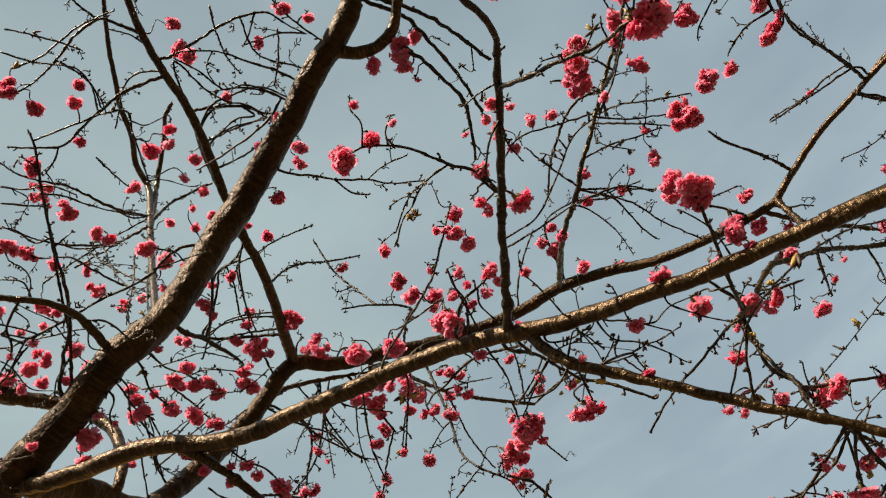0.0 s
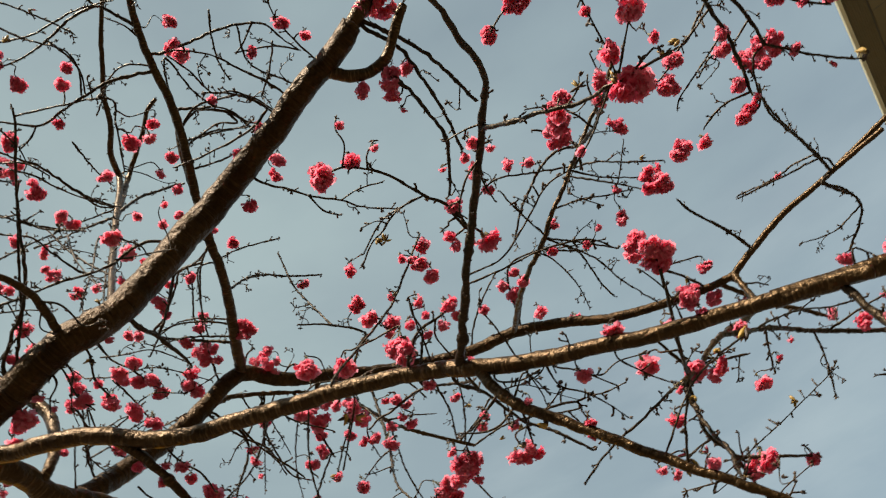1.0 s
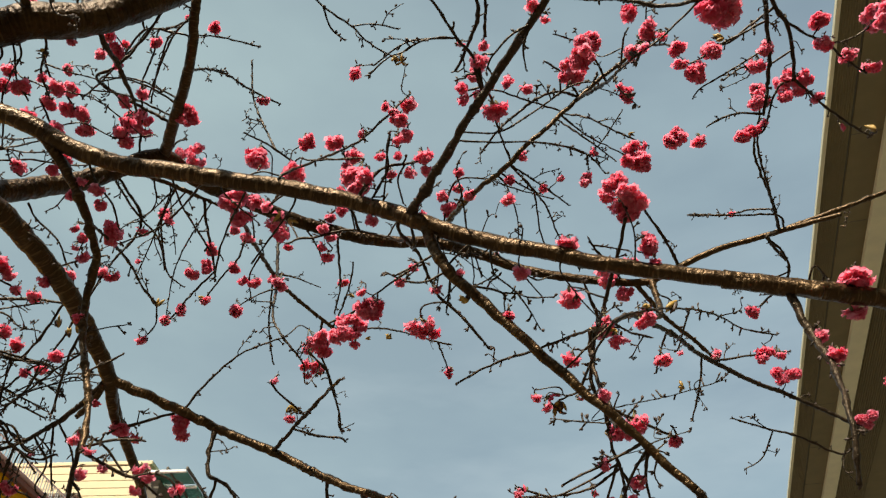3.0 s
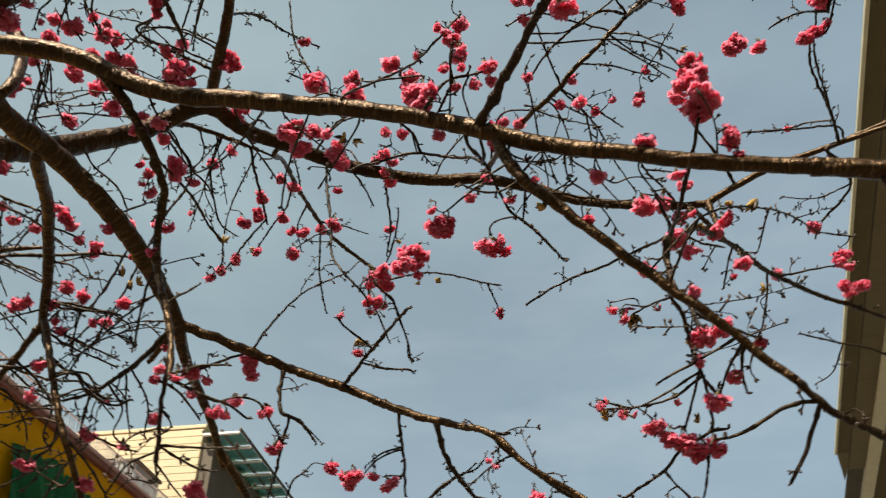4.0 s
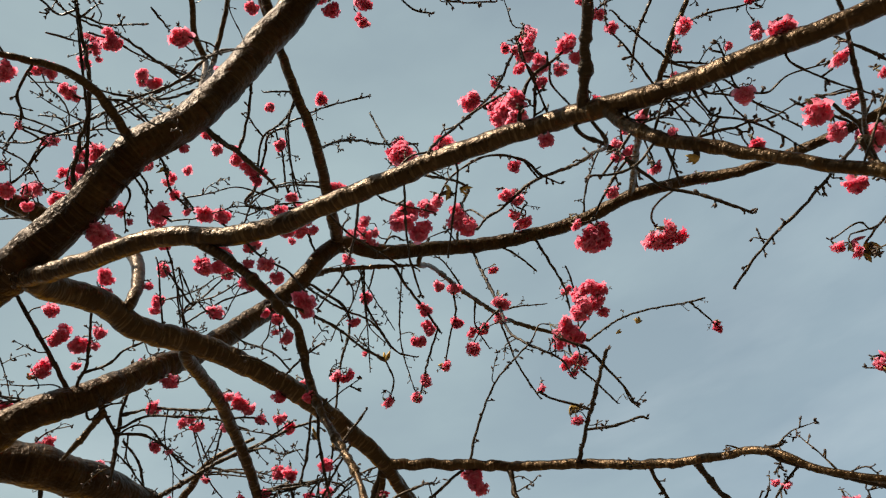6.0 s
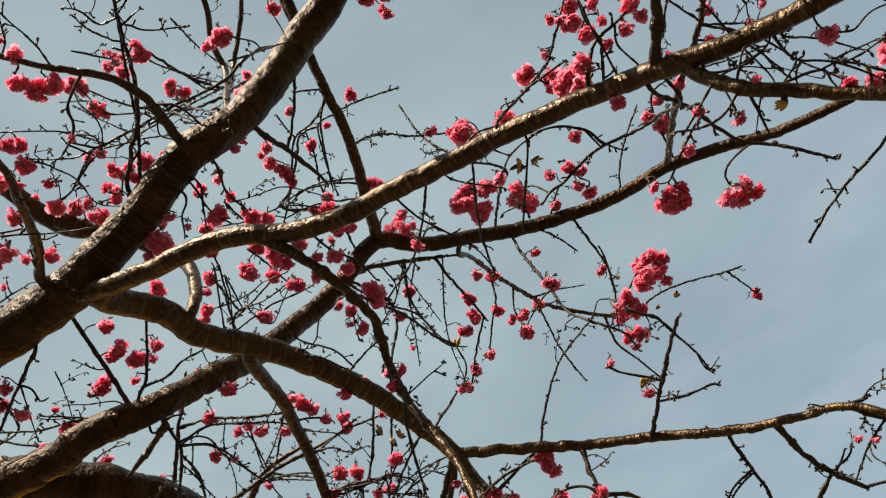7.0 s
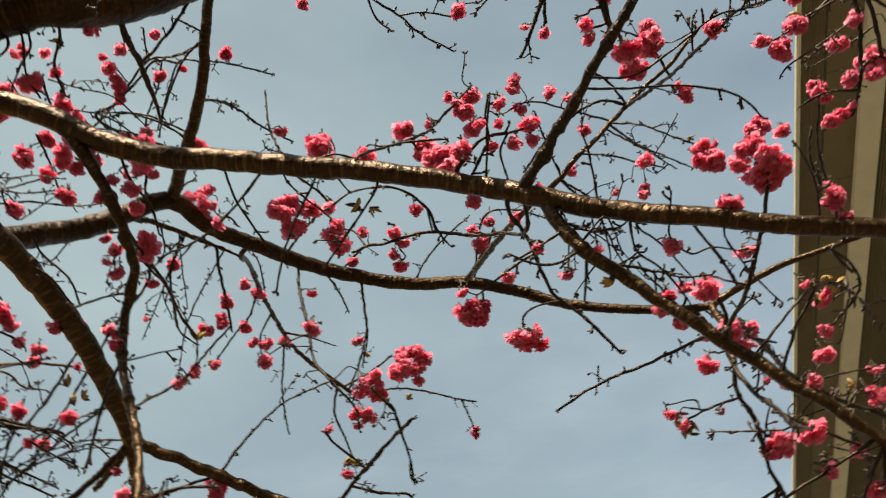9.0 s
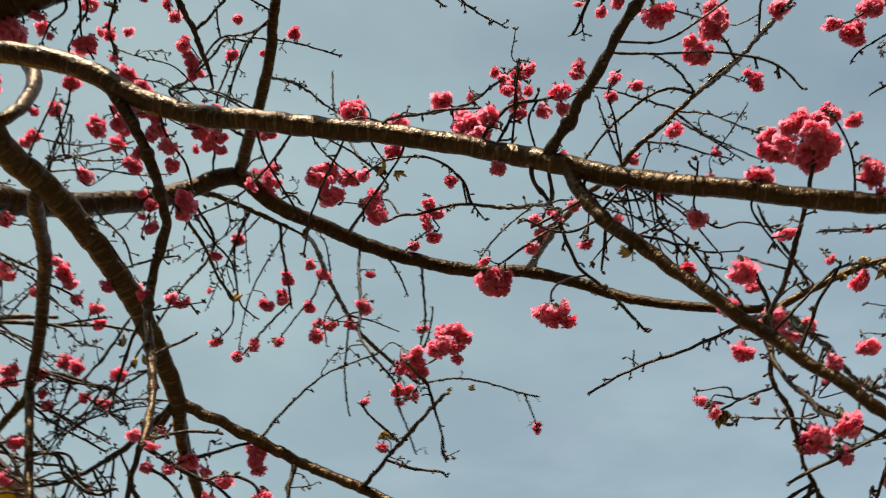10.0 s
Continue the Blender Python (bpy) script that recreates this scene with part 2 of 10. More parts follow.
def budding(bm, s, per_metre, first=0.15):
    """Pointed brown buds in ones and small groups, on short spurs along s and at its tip."""
    length = float(np.linalg.norm(np.diff(s[:, :3], axis=0), axis=1).sum())
    spots = [len(s) - 1] + [int(rng.integers(int(first * len(s)), len(s))) for _ in range(int(per_metre * length + rng.random()))]
    for i in spots:
        here, ahead = s[i, :3], s[min(i + 1, len(s) - 1), :3] - s[max(i - 1, 0), :3]
        ahead = ahead / (np.linalg.norm(ahead) + 1e-9)
        out = rng.normal(0, 1, 3)
        out -= ahead * (out @ ahead)
        out = out / (np.linalg.norm(out) + 1e-9) + 0.6 * ahead
        stem = float(rng.uniform(0.002, 0.016)) if i < len(s) - 1 else 0.001
        if stem > 0.004:
            tube(bm, [(*here, 0.0021), (*(here + out * stem), 0.0018)], 4, rng, step=0.005)
        for _ in range(int(rng.integers(1, 5))):
            lump(bm, here + out * stem, out + rng.normal(0, 0.5, 3), float(rng.uniform(0.006, 0.012)), float(rng.uniform(0.0036, 0.0056)), 1)


def branch(key, name, points, buds=0.0, shoots=0.0, reach=(0.03, 0.10), label=""):
    """A limb, branch or twig of the tree, with its buds and its own short side shoots (both per metre)."""
    thick = max(p[3] for p in points)
    bm = bmesh.new()
    sides = 30 if thick > 0.03 else 14 if thick > 0.012 else 8 if thick > 0.005 else 6
    s = tube(bm, points, sides, rng, 0.07 if thick > 0.012 else 0.15)
    if buds:
        budding(bm, s, buds)
    length = float(np.linalg.norm(np.diff(s[:, :3], axis=0), axis=1).sum())
    for _ in range(int(shoots * length + rng.random())):
        i = int(rng.integers(len(s) // 8, len(s) - 1))
        ahead = s[i + 1, :3] - s[i, :3]
        ahead /= np.linalg.norm(ahead) + 1e-9
        way = rng.normal(0, 1, 3) + 0.7 * ahead
        way /= np.linalg.norm(way)
        far = float(rng.uniform(*reach))
        bend = rng.normal(0, 0.18, (2, 3)) * far
        r = min(0.75 * s[i, 3], 0.0014 + 0.010 * far)
        shoot = [(*s[i, :3], r), (*(s[i, :3] + way * far * 0.5 + bend[0]), 0.8 * r), (*(s[i, :3] + way * far + bend[1]), max(0.0011, 0.55 * r))]
        budding(bm, tube(bm, shoot, 5, rng, 0.15), 45, 0.3)
    ob = part(name, bm, [OLD_BARK if thick > 0.032 else BARK if thick > 0.0100 else TWIG, BUD], tree, label)
    BRANCHES[key] = ob
    SPINES.append(s)
    return ob


def petal(bm, at, out, up, length, width, curl):
    """One cupped petal with a frilled, notched rim."""
    out, up = Vector(out).normalized(), Vector(up).normalized()
    across = out.cross(up).normalized()
    up = across.cross(out)
    grid = []
    for j, (h, w) in enumerate(((0.0, 0.20), (0.42, 0.80), (0.78, 1.10), (1.0, 1.02))):
        row = []
        for i, k in enumerate((-1, -0.5, 0, 0.5, 1)):
            frill = (float(prng.uniform(-0.16, -0.04)) if i % 2 else float(prng.uniform(-0.04, 0.07)) - 0.16 * abs(k)) * (j == 3)
            lift = curl * h * h + 0.20 * abs(k) * h + float(prng.normal(0, 0.10 if j < 3 else 0.13)) * (j > 0)
            row.append(bm.verts.new(at + out * (length * (h + frill)) + across * (k * w * width / 2) + up * (lift * length)))
        grid.append(row)
    for a, b in zip(grid, grid[1:]):
        for k in range(4):
            bm.faces.new((a[k], a[k + 1], b[k + 1], b[k]))


def blossom_mesh(petals, radius):
    """A double bloom facing +z, with its stalk end at the origin: layer on layer of petals round a full middle."""
    bm = bmesh.new()
    for i in range(petals):
        f = i / petals
        turn = i * 2.39996 + float(prng.normal(0, 0.2))
        lean = radians(8 + 98 * (1 - f) ** 0.85 + float(prng.normal(0, 7)))
        out = Vector((math.sin(lean) * math.cos(turn), math.sin(lean) * math.sin(turn), math.cos(lean)))
        length = radius * (1.0 - 0.25 * f) * float(prng.uniform(0.80, 1.18))
        petal(bm, Vector((0, 0, radius * 0.30)) + 0.08 * radius * out, out, Vector((0, 0, 1)) if lean > 0.3 else Vector((math.cos(turn), math.sin(turn), 0.2)), length, length * 0.80, float(prng.uniform(-0.25, 0.35)))
    lump(bm, Vector((0, 0, -0.010)), (0, 0, 1), 0.020, 0.008, 1, 6)
    mesh = bpy.data.meshes.new("blossom")
    bm.to_mesh(mesh)
    bm.free()
    mesh.materials.append(PETAL)
    mesh.materials.append(STALK)
    mesh.shade_smooth()
    return mesh


BLOOMS = [blossom_mesh(n, r) for n, r in ((38, 0.0225), (34, 0.021), (42, 0.024), (30, 0.0195), (36, 0.022), (26, 0.018))]


def spur(tip, holder, longest=0.16):
    """The short knobbly spur that joins a bunch's stalks to the nearest wood, where one is close."""
    wood = np.vstack(SPINES)
    away = np.linalg.norm(wood[:, :3] - tip, axis=1)
    i = int(away.argmin())
    far = float(away[i])
    if far < wood[i, 3] + 0.006 or far > longest:
        return
    base = wood[i, :3]
    bend = prng.normal(0, 0.10, (2, 3)) * far
    bm = bmesh.new()
    thick = min(0.0024, 0.8 * float(wood[i, 3]))
    tube(bm, [(*base, thick), (*(base + 0.35 * (tip - base) + bend[0]), 0.9 * thick), (*(base + 0.72 * (tip - base) + bend[1]), 0.8 * thick), (*tip, 0.9 * thick)], 6, prng, 0.18)
    for k in range(4):
        way = prng.normal(0, 1, 3)
        lump(bm, Vector(tip + 0.001 * way), way, float(prng.uniform(0.006, 0.011)), float(prng.uniform(0.0028, 0.0040)), 1, 5)
    part("spur", bm, [TWIG, BUD], holder)


def cluster(under, at, wide, tall, n, hang=0.028):
    """n blooms crowded in an umbel about the point at, hanging from stalks that meet above them."""
    at = np.array(at)
    holder = BRANCHES[under]
    bm = bmesh.new()
    root = at + np.array((rng.normal(0, 0.15) * wide, rng.normal(0, 0.15) * wide, 0.5 * tall + 0.55 * hang))
    for i in range(n):
        if n == 1:
            off = np.zeros(3)
        else:
            a, rad = i * 2.39996 + rng.normal(0, 0.3), math.sqrt((i + 0.5) / n)
            spread = max(0.008, 0.5 * wide - 0.012)
            off = np.array((math.cos(a) * rad * spread, math.sin(a) * rad * spread, rng.uniform(-1, 1) * max(0.006, 0.5 * tall - 0.012)))
        place = at + off
        way = place - root + np.array((0, 0, -0.01)) + rng.normal(0, 0.012, 3)
        way = way / np.linalg.norm(way)
        size = float(rng.uniform(0.84, 1.06))
        if n < 3:
            size *= min(1.15, max(0.55, (0.5 * (wide + tall)) / 0.036))
        ob = new("blossom", BLOOMS[int(rng.integers(0, len(BLOOMS)))])
        ob.parent = holder
        start = place - way * 0.012 * size
        ob.matrix_basis = Matrix.LocRotScale(Vector(start), Vector(way).to_track_quat("Z", "Y"), Vector((size * float(rng.uniform(0.85, 1.15)), size * float(rng.uniform(0.85, 1.15)), size * float(rng.uniform(0.8, 1.2)))))
        tube(bm, [(*root, 0.0010), (*(0.5 * (root + start) + rng.normal(0, 0.003, 3)), 0.0009), (*(start - way * 0.008), 0.0011)], 4, rng, 0.0, 0.008)
    tagged(part("flower_stalk", bm, STALK, holder, "thin green flower stalks"), kind="stuff")
    spur(root, holder)


def sprout(under, at, size, leafy):
    """A bursting bud: pointed scales that open round young bronze leaves or pink flower buds."""
    bm = bmesh.new()
    lean = Vector((rng.normal(0, 0.5), rng.normal(0, 0.5), rng.choice((-0.7, 0.7))))
    for k in range(int(rng.integers(4, 8))):
        way = lean + Vector(rng.normal(0, 0.45, 3))
        lump(bm, Vector(at) - lean * (0.4 * size), way, size * float(rng.uniform(0.6, 1.1)), size * float(rng.uniform(0.22, 0.36)), int(k % 3 == 0), 6)
    part("leaf_bud" if leafy else "flower_bud", bm, [LEAF if leafy else PINK_BUD, BUD if leafy else STALK], BRANCHES[under], "young bronze-yellow leaves" if leafy else "closed pink buds")


branch("limbL", "limb", [(-1.750, 1.068, 3.012, 0.0620), (-1.593, 1.094, 3.038, 0.0593), (-1.458, 1.109, 3.064, 0.0566), (-1.313, 1.130, 3.087, 0.0538), (-1.234, 1.135, 3.099, 0.0509), (-1.144, 1.129, 3.119, 0.0479), (-0.878, 1.108, 3.241, 0.0419), (-0.780, 1.140, 3.302, 0.0414), (-0.688, 1.172, 3.415, 0.0414), (-0.583, 1.191, 3.559, 0.0416), (-0.462, 1.190, 3.660, 0.0408), (-0.347, 1.151, 3.705, 0.0389), (-0.228, 1.099, 3.729, 0.0366), (-0.107, 1.048, 3.775, 0.0346), (-0.006, 1.021, 3.814, 0.0328), (0.076, 0.987, 3.863, 0.0311)])
branch("limbLtop", "branch", [(-0.107, 1.048, 3.775, 0.0265), (-0.009, 1.039, 3.846, 0.0257), (0.029, 1.035, 3.898, 0.0248), (0.086, 1.021, 3.948, 0.0238), (0.154, 0.996, 4.001, 0.0227)])
branch("limbLtopR", "branch", [(-0.062, 1.035, 3.791, 0.0187), (0.021, 1.077, 3.764, 0.0176), (0.070, 1.087, 3.760, 0.0165), (0.128, 1.075, 3.774, 0.0154), (0.179, 1.034, 3.814, 0.0142), (0.231, 0.993, 3.853, 0.0131)], shoots=2)
branch("M", "branch", [(-1.253, 1.135, 3.096, 0.0219), (-1.078, 1.140, 3.020, 0.0212), (-0.931, 1.144, 2.991, 0.0207), (-0.814, 1.158, 2.967, 0.0204), (-0.690, 1.195, 2.919, 0.0201), (-0.578, 1.205, 2.886, 0.0197), (-0.445, 1.205, 2.866, 0.0193), (-0.331, 1.205, 2.848, 0.0190), (-0.221, 1.207, 2.832, 0.0187), (-0.116, 1.209, 2.810, 0.0183), (-0.016, 1.207, 2.779, 0.0179), (0.044, 1.191, 2.742, 0.0174), (0.143, 1.184, 2.697, 0.0168), (0.231, 1.168, 2.659, 0.0162), (0.316, 1.150, 2.628, 0.0157), (0.395, 1.140, 2.598, 0.0153), (0.476, 1.131, 2.579, 0.0149), (0.554, 1.122, 2.562, 0.0146), (0.616, 1.107, 2.541, 0.0142), (0.703, 1.090, 2.518, 0.0138), (0.755, 1.069, 2.491, 0.0133)])
branch("R", "branch", [(0.066, 1.189, 2.731, 0.0122), (0.092, 1.196, 2.650, 0.0115), (0.154, 1.207, 2.580, 0.0108), (0.222, 1.217, 2.513, 0.0102), (0.287, 1.222, 2.447, 0.0095), (0.346, 1.221, 2.383, 0.0089), (0.409, 1.223, 2.320, 0.0083), (0.492, 1.248, 2.248, 0.0077), (0.529, 1.244, 2.205, 0.0072)], shoots=2)
branch("Rx", "twig", [(0.529, 1.244, 2.205, 0.0069), (0.569, 1.264, 2.170, 0.0066), (0.619, 1.282, 2.147, 0.0064), (0.665, 1.298, 2.128, 0.0062), (0.724, 1.329, 2.088, 0.0059)], buds=18, shoots=1)
branch("U", "branch", [(0.032, 1.194, 2.749, 0.0096), (0.088, 1.078, 2.769, 0.0088), (0.141, 0.971, 2.798, 0.0082), (0.195, 0.889, 2.840, 0.0077), (0.245, 0.784, 2.847, 0.0072), (0.275, 0.713, 2.850, 0.0068), (0.301, 0.643, 2.838, 0.0063), (0.297, 0.588, 2.831, 0.0059), (0.285, 0.549, 2.828, 0.0055), (0.279, 0.499, 2.823, 0.0051)], buds=9, shoots=2)
branch("N", "limb", [(-2.044, 1.563, 3.185, 0.054), (-1.86, 1.613, 3.197, 0.0492), (-1.701, 1.644, 3.235, 0.0463), (-1.587, 1.724, 3.285, 0.0426), (-1.507, 1.856, 3.411, 0.0401), (-1.42, 2.044, 3.592, 0.0399), (-1.313, 2.195, 3.787, 0.0389), (-1.195, 2.285, 3.941, 0.0364), (-1.028, 2.325, 4.093, 0.0331), (-0.91, 2.488, 4.12, 0.0307), (-0.742, 2.645, 4.165, 0.0304), (-0.532, 2.785, 4.183, 0.0298), (-0.319, 2.863, 4.184, 0.0286), (-0.118, 2.895, 4.172, 0.0272), (0.086, 2.885, 4.165, 0.0257), (0.32, 2.896, 4.107, 0.0236), (0.507, 2.879, 4.014, 0.0215), (0.726, 2.83, 3.935, 0.0193), (0.918, 2.782, 3.881, 0.0174), (1.03, 2.747, 3.863, 0.0158)])
branch("N2", "branch", [(1.03, 2.747, 3.863, 0.0154), (1.127, 2.698, 3.899, 0.0142), (1.303, 2.632, 3.959, 0.013), (1.443, 2.568, 3.968, 0.0118), (1.624, 2.48, 3.977, 0.0106), (1.741, 2.397, 3.961, 0.0095)])
branch("V", "branch", [(-1.017, 2.334, 4.100, 0.0242), (-0.936, 2.140, 4.099, 0.0222), (-0.867, 1.981, 4.123, 0.0204), (-0.823, 1.848, 4.167, 0.0190), (-0.808, 1.745, 4.231, 0.0178), (-0.796, 1.668, 4.311, 0.0168), (-0.783, 1.565, 4.433, 0.0159), (-0.777, 1.509, 4.511, 0.0150), (-0.762, 1.457, 4.584, 0.0141)])
branch("P", "limb", [(-1.186, 1.133, 3.108, 0.0319), (-1.179, 1.164, 3.074, 0.0319), (-1.185, 1.233, 3.099, 0.0316), (-1.158, 1.327, 3.116, 0.0311), (-1.145, 1.443, 3.108, 0.0306), (-1.096, 1.552, 3.113, 0.0299), (-1.043, 1.663, 3.106, 0.0291), (-0.991, 1.781, 3.081, 0.028), (-0.94, 1.904, 3.04, 0.0267), (-0.909, 2.01, 2.998, 0.0253), (-0.871, 2.129, 2.937, 0.0215), (-0.87, 2.226, 2.885, 0.0165), (-0.862, 2.318, 2.841, 0.01)])
branch("P2", "branch", [(-0.917, 1.983, 3.010, 0.0200), (-0.899, 2.151, 2.979, 0.0182), (-0.883, 2.355, 2.893, 0.0162), (-0.856, 2.552, 2.819, 0.0140), (-0.844, 2.750, 2.732, 0.0116)])
branch("Q", "branch", [(-0.870, 2.138, 2.932, 0.0153), (-0.681, 2.251, 2.898, 0.0148), (-0.571, 2.303, 2.867, 0.0141), (-0.371, 2.327, 2.796, 0.0131), (-0.207, 2.299, 2.708, 0.0118), (-0.044, 2.247, 2.630, 0.0106), (0.063, 2.190, 2.570, 0.0095), (0.157, 2.183, 2.474, 0.0085), (0.288, 2.188, 2.388, 0.0077), (0.314, 2.151, 2.345, 0.0068)], shoots=2)
branch("S", "limb", [(-2.245, 1.745, 3.404, 0.0743), (-2.125, 1.825, 3.371, 0.0726), (-2.034, 1.908, 3.353, 0.0694), (-1.972, 2.047, 3.342, 0.0654), (-1.952, 2.24, 3.36, 0.0605), (-1.975, 2.475, 3.383, 0.047), (-2.036, 2.695, 3.424, 0.0091)])
branch("Jb", "branch", [(-0.762, 1.173, 2.948, 0.0111), (-0.700, 1.226, 2.875, 0.0105), (-0.652, 1.287, 2.797, 0.0099), (-0.631, 1.333, 2.738, 0.0094), (-0.640, 1.371, 2.674, 0.0089), (-0.637, 1.394, 2.598, 0.0083), (-0.608, 1.397, 2.512, 0.0075), (-0.573, 1.390, 2.424, 0.0068), (-0.555, 1.378, 2.355, 0.0061), (-0.545, 1.367, 2.305, 0.0056)], buds=9, shoots=2)
branch("I", "branch", [(-1.083, 1.579, 3.113, 0.0185), (-1.118, 1.597, 3.098, 0.0185), (-1.175, 1.782, 3.122, 0.0182), (-1.235, 1.942, 3.120, 0.0173), (-1.285, 2.089, 3.077, 0.0161), (-1.327, 2.190, 3.039, 0.0146), (-1.358, 2.267, 3.009, 0.0129)], shoots=2)
branch("K1", "branch", [(-0.869, 1.110, 3.246, 0.0124), (-0.853, 1.018, 3.264, 0.0108), (-0.851, 0.937, 3.275, 0.0094), (-0.878, 0.872, 3.279, 0.0080), (-0.950, 0.794, 3.291, 0.0068), (-1.016, 0.716, 3.306, 0.0056)], shoots=2)
branch("K2", "branch", [(-0.999, 1.106, 3.182, 0.0122), (-1.241, 1.088, 3.101, 0.0122), (-1.103, 0.945, 2.997, 0.0097), (-0.999, 0.828, 2.924, 0.0078), (-0.944, 0.752, 2.898, 0.0065), (-0.932, 0.710, 2.898, 0.0054)], shoots=2)
branch("L2", "branch", [(-0.810, 1.192, 3.371, 0.0104), (-1.114, 1.581, 4.182, 0.0131), (-1.266, 1.781, 4.728, 0.0143), (-1.366, 1.917, 5.225, 0.0152), (-1.337, 1.800, 5.283, 0.0143), (-1.255, 1.678, 5.306, 0.0132), (-1.206, 1.551, 5.347, 0.0123), (-1.140, 1.445, 5.390, 0.0114), (-1.083, 1.346, 5.445, 0.0107), (-1.009, 1.241, 5.523, 0.0099), (-0.947, 1.159, 5.591, 0.0092)], buds=9, shoots=2)
branch("C1", "branch", [(-1.152, 1.394, 3.111, 0.0151), (-1.115, 1.392, 3.153, 0.0151), (-1.139, 1.424, 3.276, 0.0169), (-1.180, 1.443, 3.381, 0.0187), (-1.239, 1.427, 3.466, 0.0202), (-1.314, 1.369, 3.532, 0.0215), (-1.384, 1.297, 3.557, 0.0224), (-1.425, 1.212, 3.568, 0.0231)])
branch("C1b", "branch", [(-1.392, 1.283, 3.560, 0.0277), (-1.446, 1.250, 3.593, 0.0270), (-1.472, 1.195, 3.616, 0.0259), (-1.475, 1.106, 3.625, 0.0244), (-1.465, 1.032, 3.606, 0.0228), (-1.469, 0.955, 3.596, 0.0214)])
branch("V2", "branch", [(-0.789, 1.615, 4.372, 0.0183), (-0.741, 1.455, 4.501, 0.0173), (-0.720, 1.327, 4.600, 0.0163), (-0.719, 1.222, 4.664, 0.0153), (-0.705, 1.091, 4.758, 0.0143), (-0.678, 0.989, 4.833, 0.0134), (-0.654, 0.926, 4.880, 0.0124)], shoots=2)
branch("M3", "branch", [(0.605, 1.110, 2.545, 0.0170), (0.743, 1.092, 2.514, 0.0172), (0.853, 1.097, 2.504, 0.0175), (0.961, 1.109, 2.486, 0.0177), (1.053, 1.126, 2.463, 0.0180)], shoots=2)
branch("N3", "branch", [(1.535, 2.525, 3.974, 0.0107), (1.775, 2.425, 4.025, 0.0102), (2.062, 2.322, 4.094, 0.0097), (2.224, 2.265, 4.139, 0.0093)], buds=9, shoots=2)
branch("u1", "twig", [(-1.191, 1.625, 3.832, 0.0036), (-1.163, 1.676, 3.768, 0.0034), (-1.110, 1.711, 3.725, 0.0032), (-1.076, 1.745, 3.682, 0.0029), (-1.032, 1.784, 3.635, 0.0027)], buds=14, shoots=3.5)
branch("u2", "branch", [(0.086, 2.885, 4.165, 0.0121), (0.178, 2.394, 3.908, 0.0107), (0.253, 2.191, 3.834, 0.0097), (0.342, 2.083, 3.839, 0.0090), (0.416, 2.023, 3.898, 0.0086), (0.497, 1.998, 3.973, 0.0083), (0.549, 1.992, 4.039, 0.0081), (0.625, 1.969, 4.118, 0.0078), (0.704, 1.931, 4.187, 0.0074), (0.785, 1.887, 4.237, 0.0070), (0.840, 1.836, 4.278, 0.0066), (0.891, 1.787, 4.317, 0.0062)], shoots=2)
branch("u3", "twig", [(-1.370, 1.913, 3.678, 0.0028), (-1.371, 1.832, 3.781, 0.0028), (-1.388, 1.876, 3.724, 0.0026), (-1.424, 1.927, 3.657, 0.0024), (-1.418, 1.950, 3.627, 0.0021), (-1.383, 1.986, 3.582, 0.0019)], buds=26, shoots=3.5)
branch("u4", "twig", [(-1.357, 1.917, 3.678, 0.0028), (-1.331, 1.953, 3.627, 0.0026), (-1.297, 1.972, 3.604, 0.0024), (-1.230, 1.945, 3.641, 0.0021), (-1.162, 1.921, 3.675, 0.0019)], buds=26, shoots=3.5)
branch("u5", "twig", [(-1.453, 1.860, 3.696, 0.0028), (-1.338, 1.876, 3.681, 0.0025), (-1.244, 1.874, 3.687, 0.0022), (-1.165, 1.883, 3.678, 0.0019)], buds=26, shoots=3.5)
branch("u6", "twig", [(-1.067, 1.709, 3.237, 0.0032), (-1.044, 1.736, 3.203, 0.0029), (-0.981, 1.773, 3.158, 0.0027), (-0.951, 1.815, 3.105, 0.0024)], buds=26, shoots=3.5)
branch("u7", "twig", [(-1.585, 2.250, 3.326, 0.0029), (-1.526, 2.226, 3.359, 0.0024), (-1.455, 2.190, 3.409, 0.0019)], buds=26, shoots=3.5)
branch("u8", "twig", [(-1.220, 1.904, 3.124, 0.0033), (-1.158, 1.926, 3.112, 0.0029), (-1.117, 1.948, 3.086, 0.0025)], buds=26, shoots=3.5)
branch("u9", "twig", [(-1.687, 2.411, 3.417, 0.0041), (-1.602, 2.437, 3.373, 0.0038), (-1.558, 2.454, 3.353, 0.0034), (-1.505, 2.478, 3.324, 0.0031)], buds=26, shoots=3.5)
branch("u10", "twig", [(-1.265, 2.032, 3.097, 0.0034), (-1.195, 2.041, 3.085, 0.0029), (-1.153, 2.063, 3.057, 0.0023), (-1.093, 2.072, 3.049, 0.0017)], buds=26, shoots=3.5)
branch("u11", "twig", [(-1.132, 2.218, 3.024, 0.0036), (-1.177, 2.234, 3.005, 0.0033), (-1.232, 2.265, 2.963, 0.0030), (-1.272, 2.279, 2.944, 0.0027)], buds=26, shoots=3.5)
branch("a1", "branch", [(-2.192, 2.139, 3.518, 0.0093), (-2.229, 2.161, 3.482, 0.0088), (-2.283, 2.220, 3.400, 0.0083), (-2.348, 2.290, 3.302, 0.0078), (-2.421, 2.327, 3.239, 0.0072)], buds=9, shoots=2)
branch("a2", "twig", [(-2.273, 2.209, 3.415, 0.0041), (-2.204, 2.238, 3.404, 0.0036), (-2.094, 2.252, 3.421, 0.0031)], buds=26, shoots=3.5)
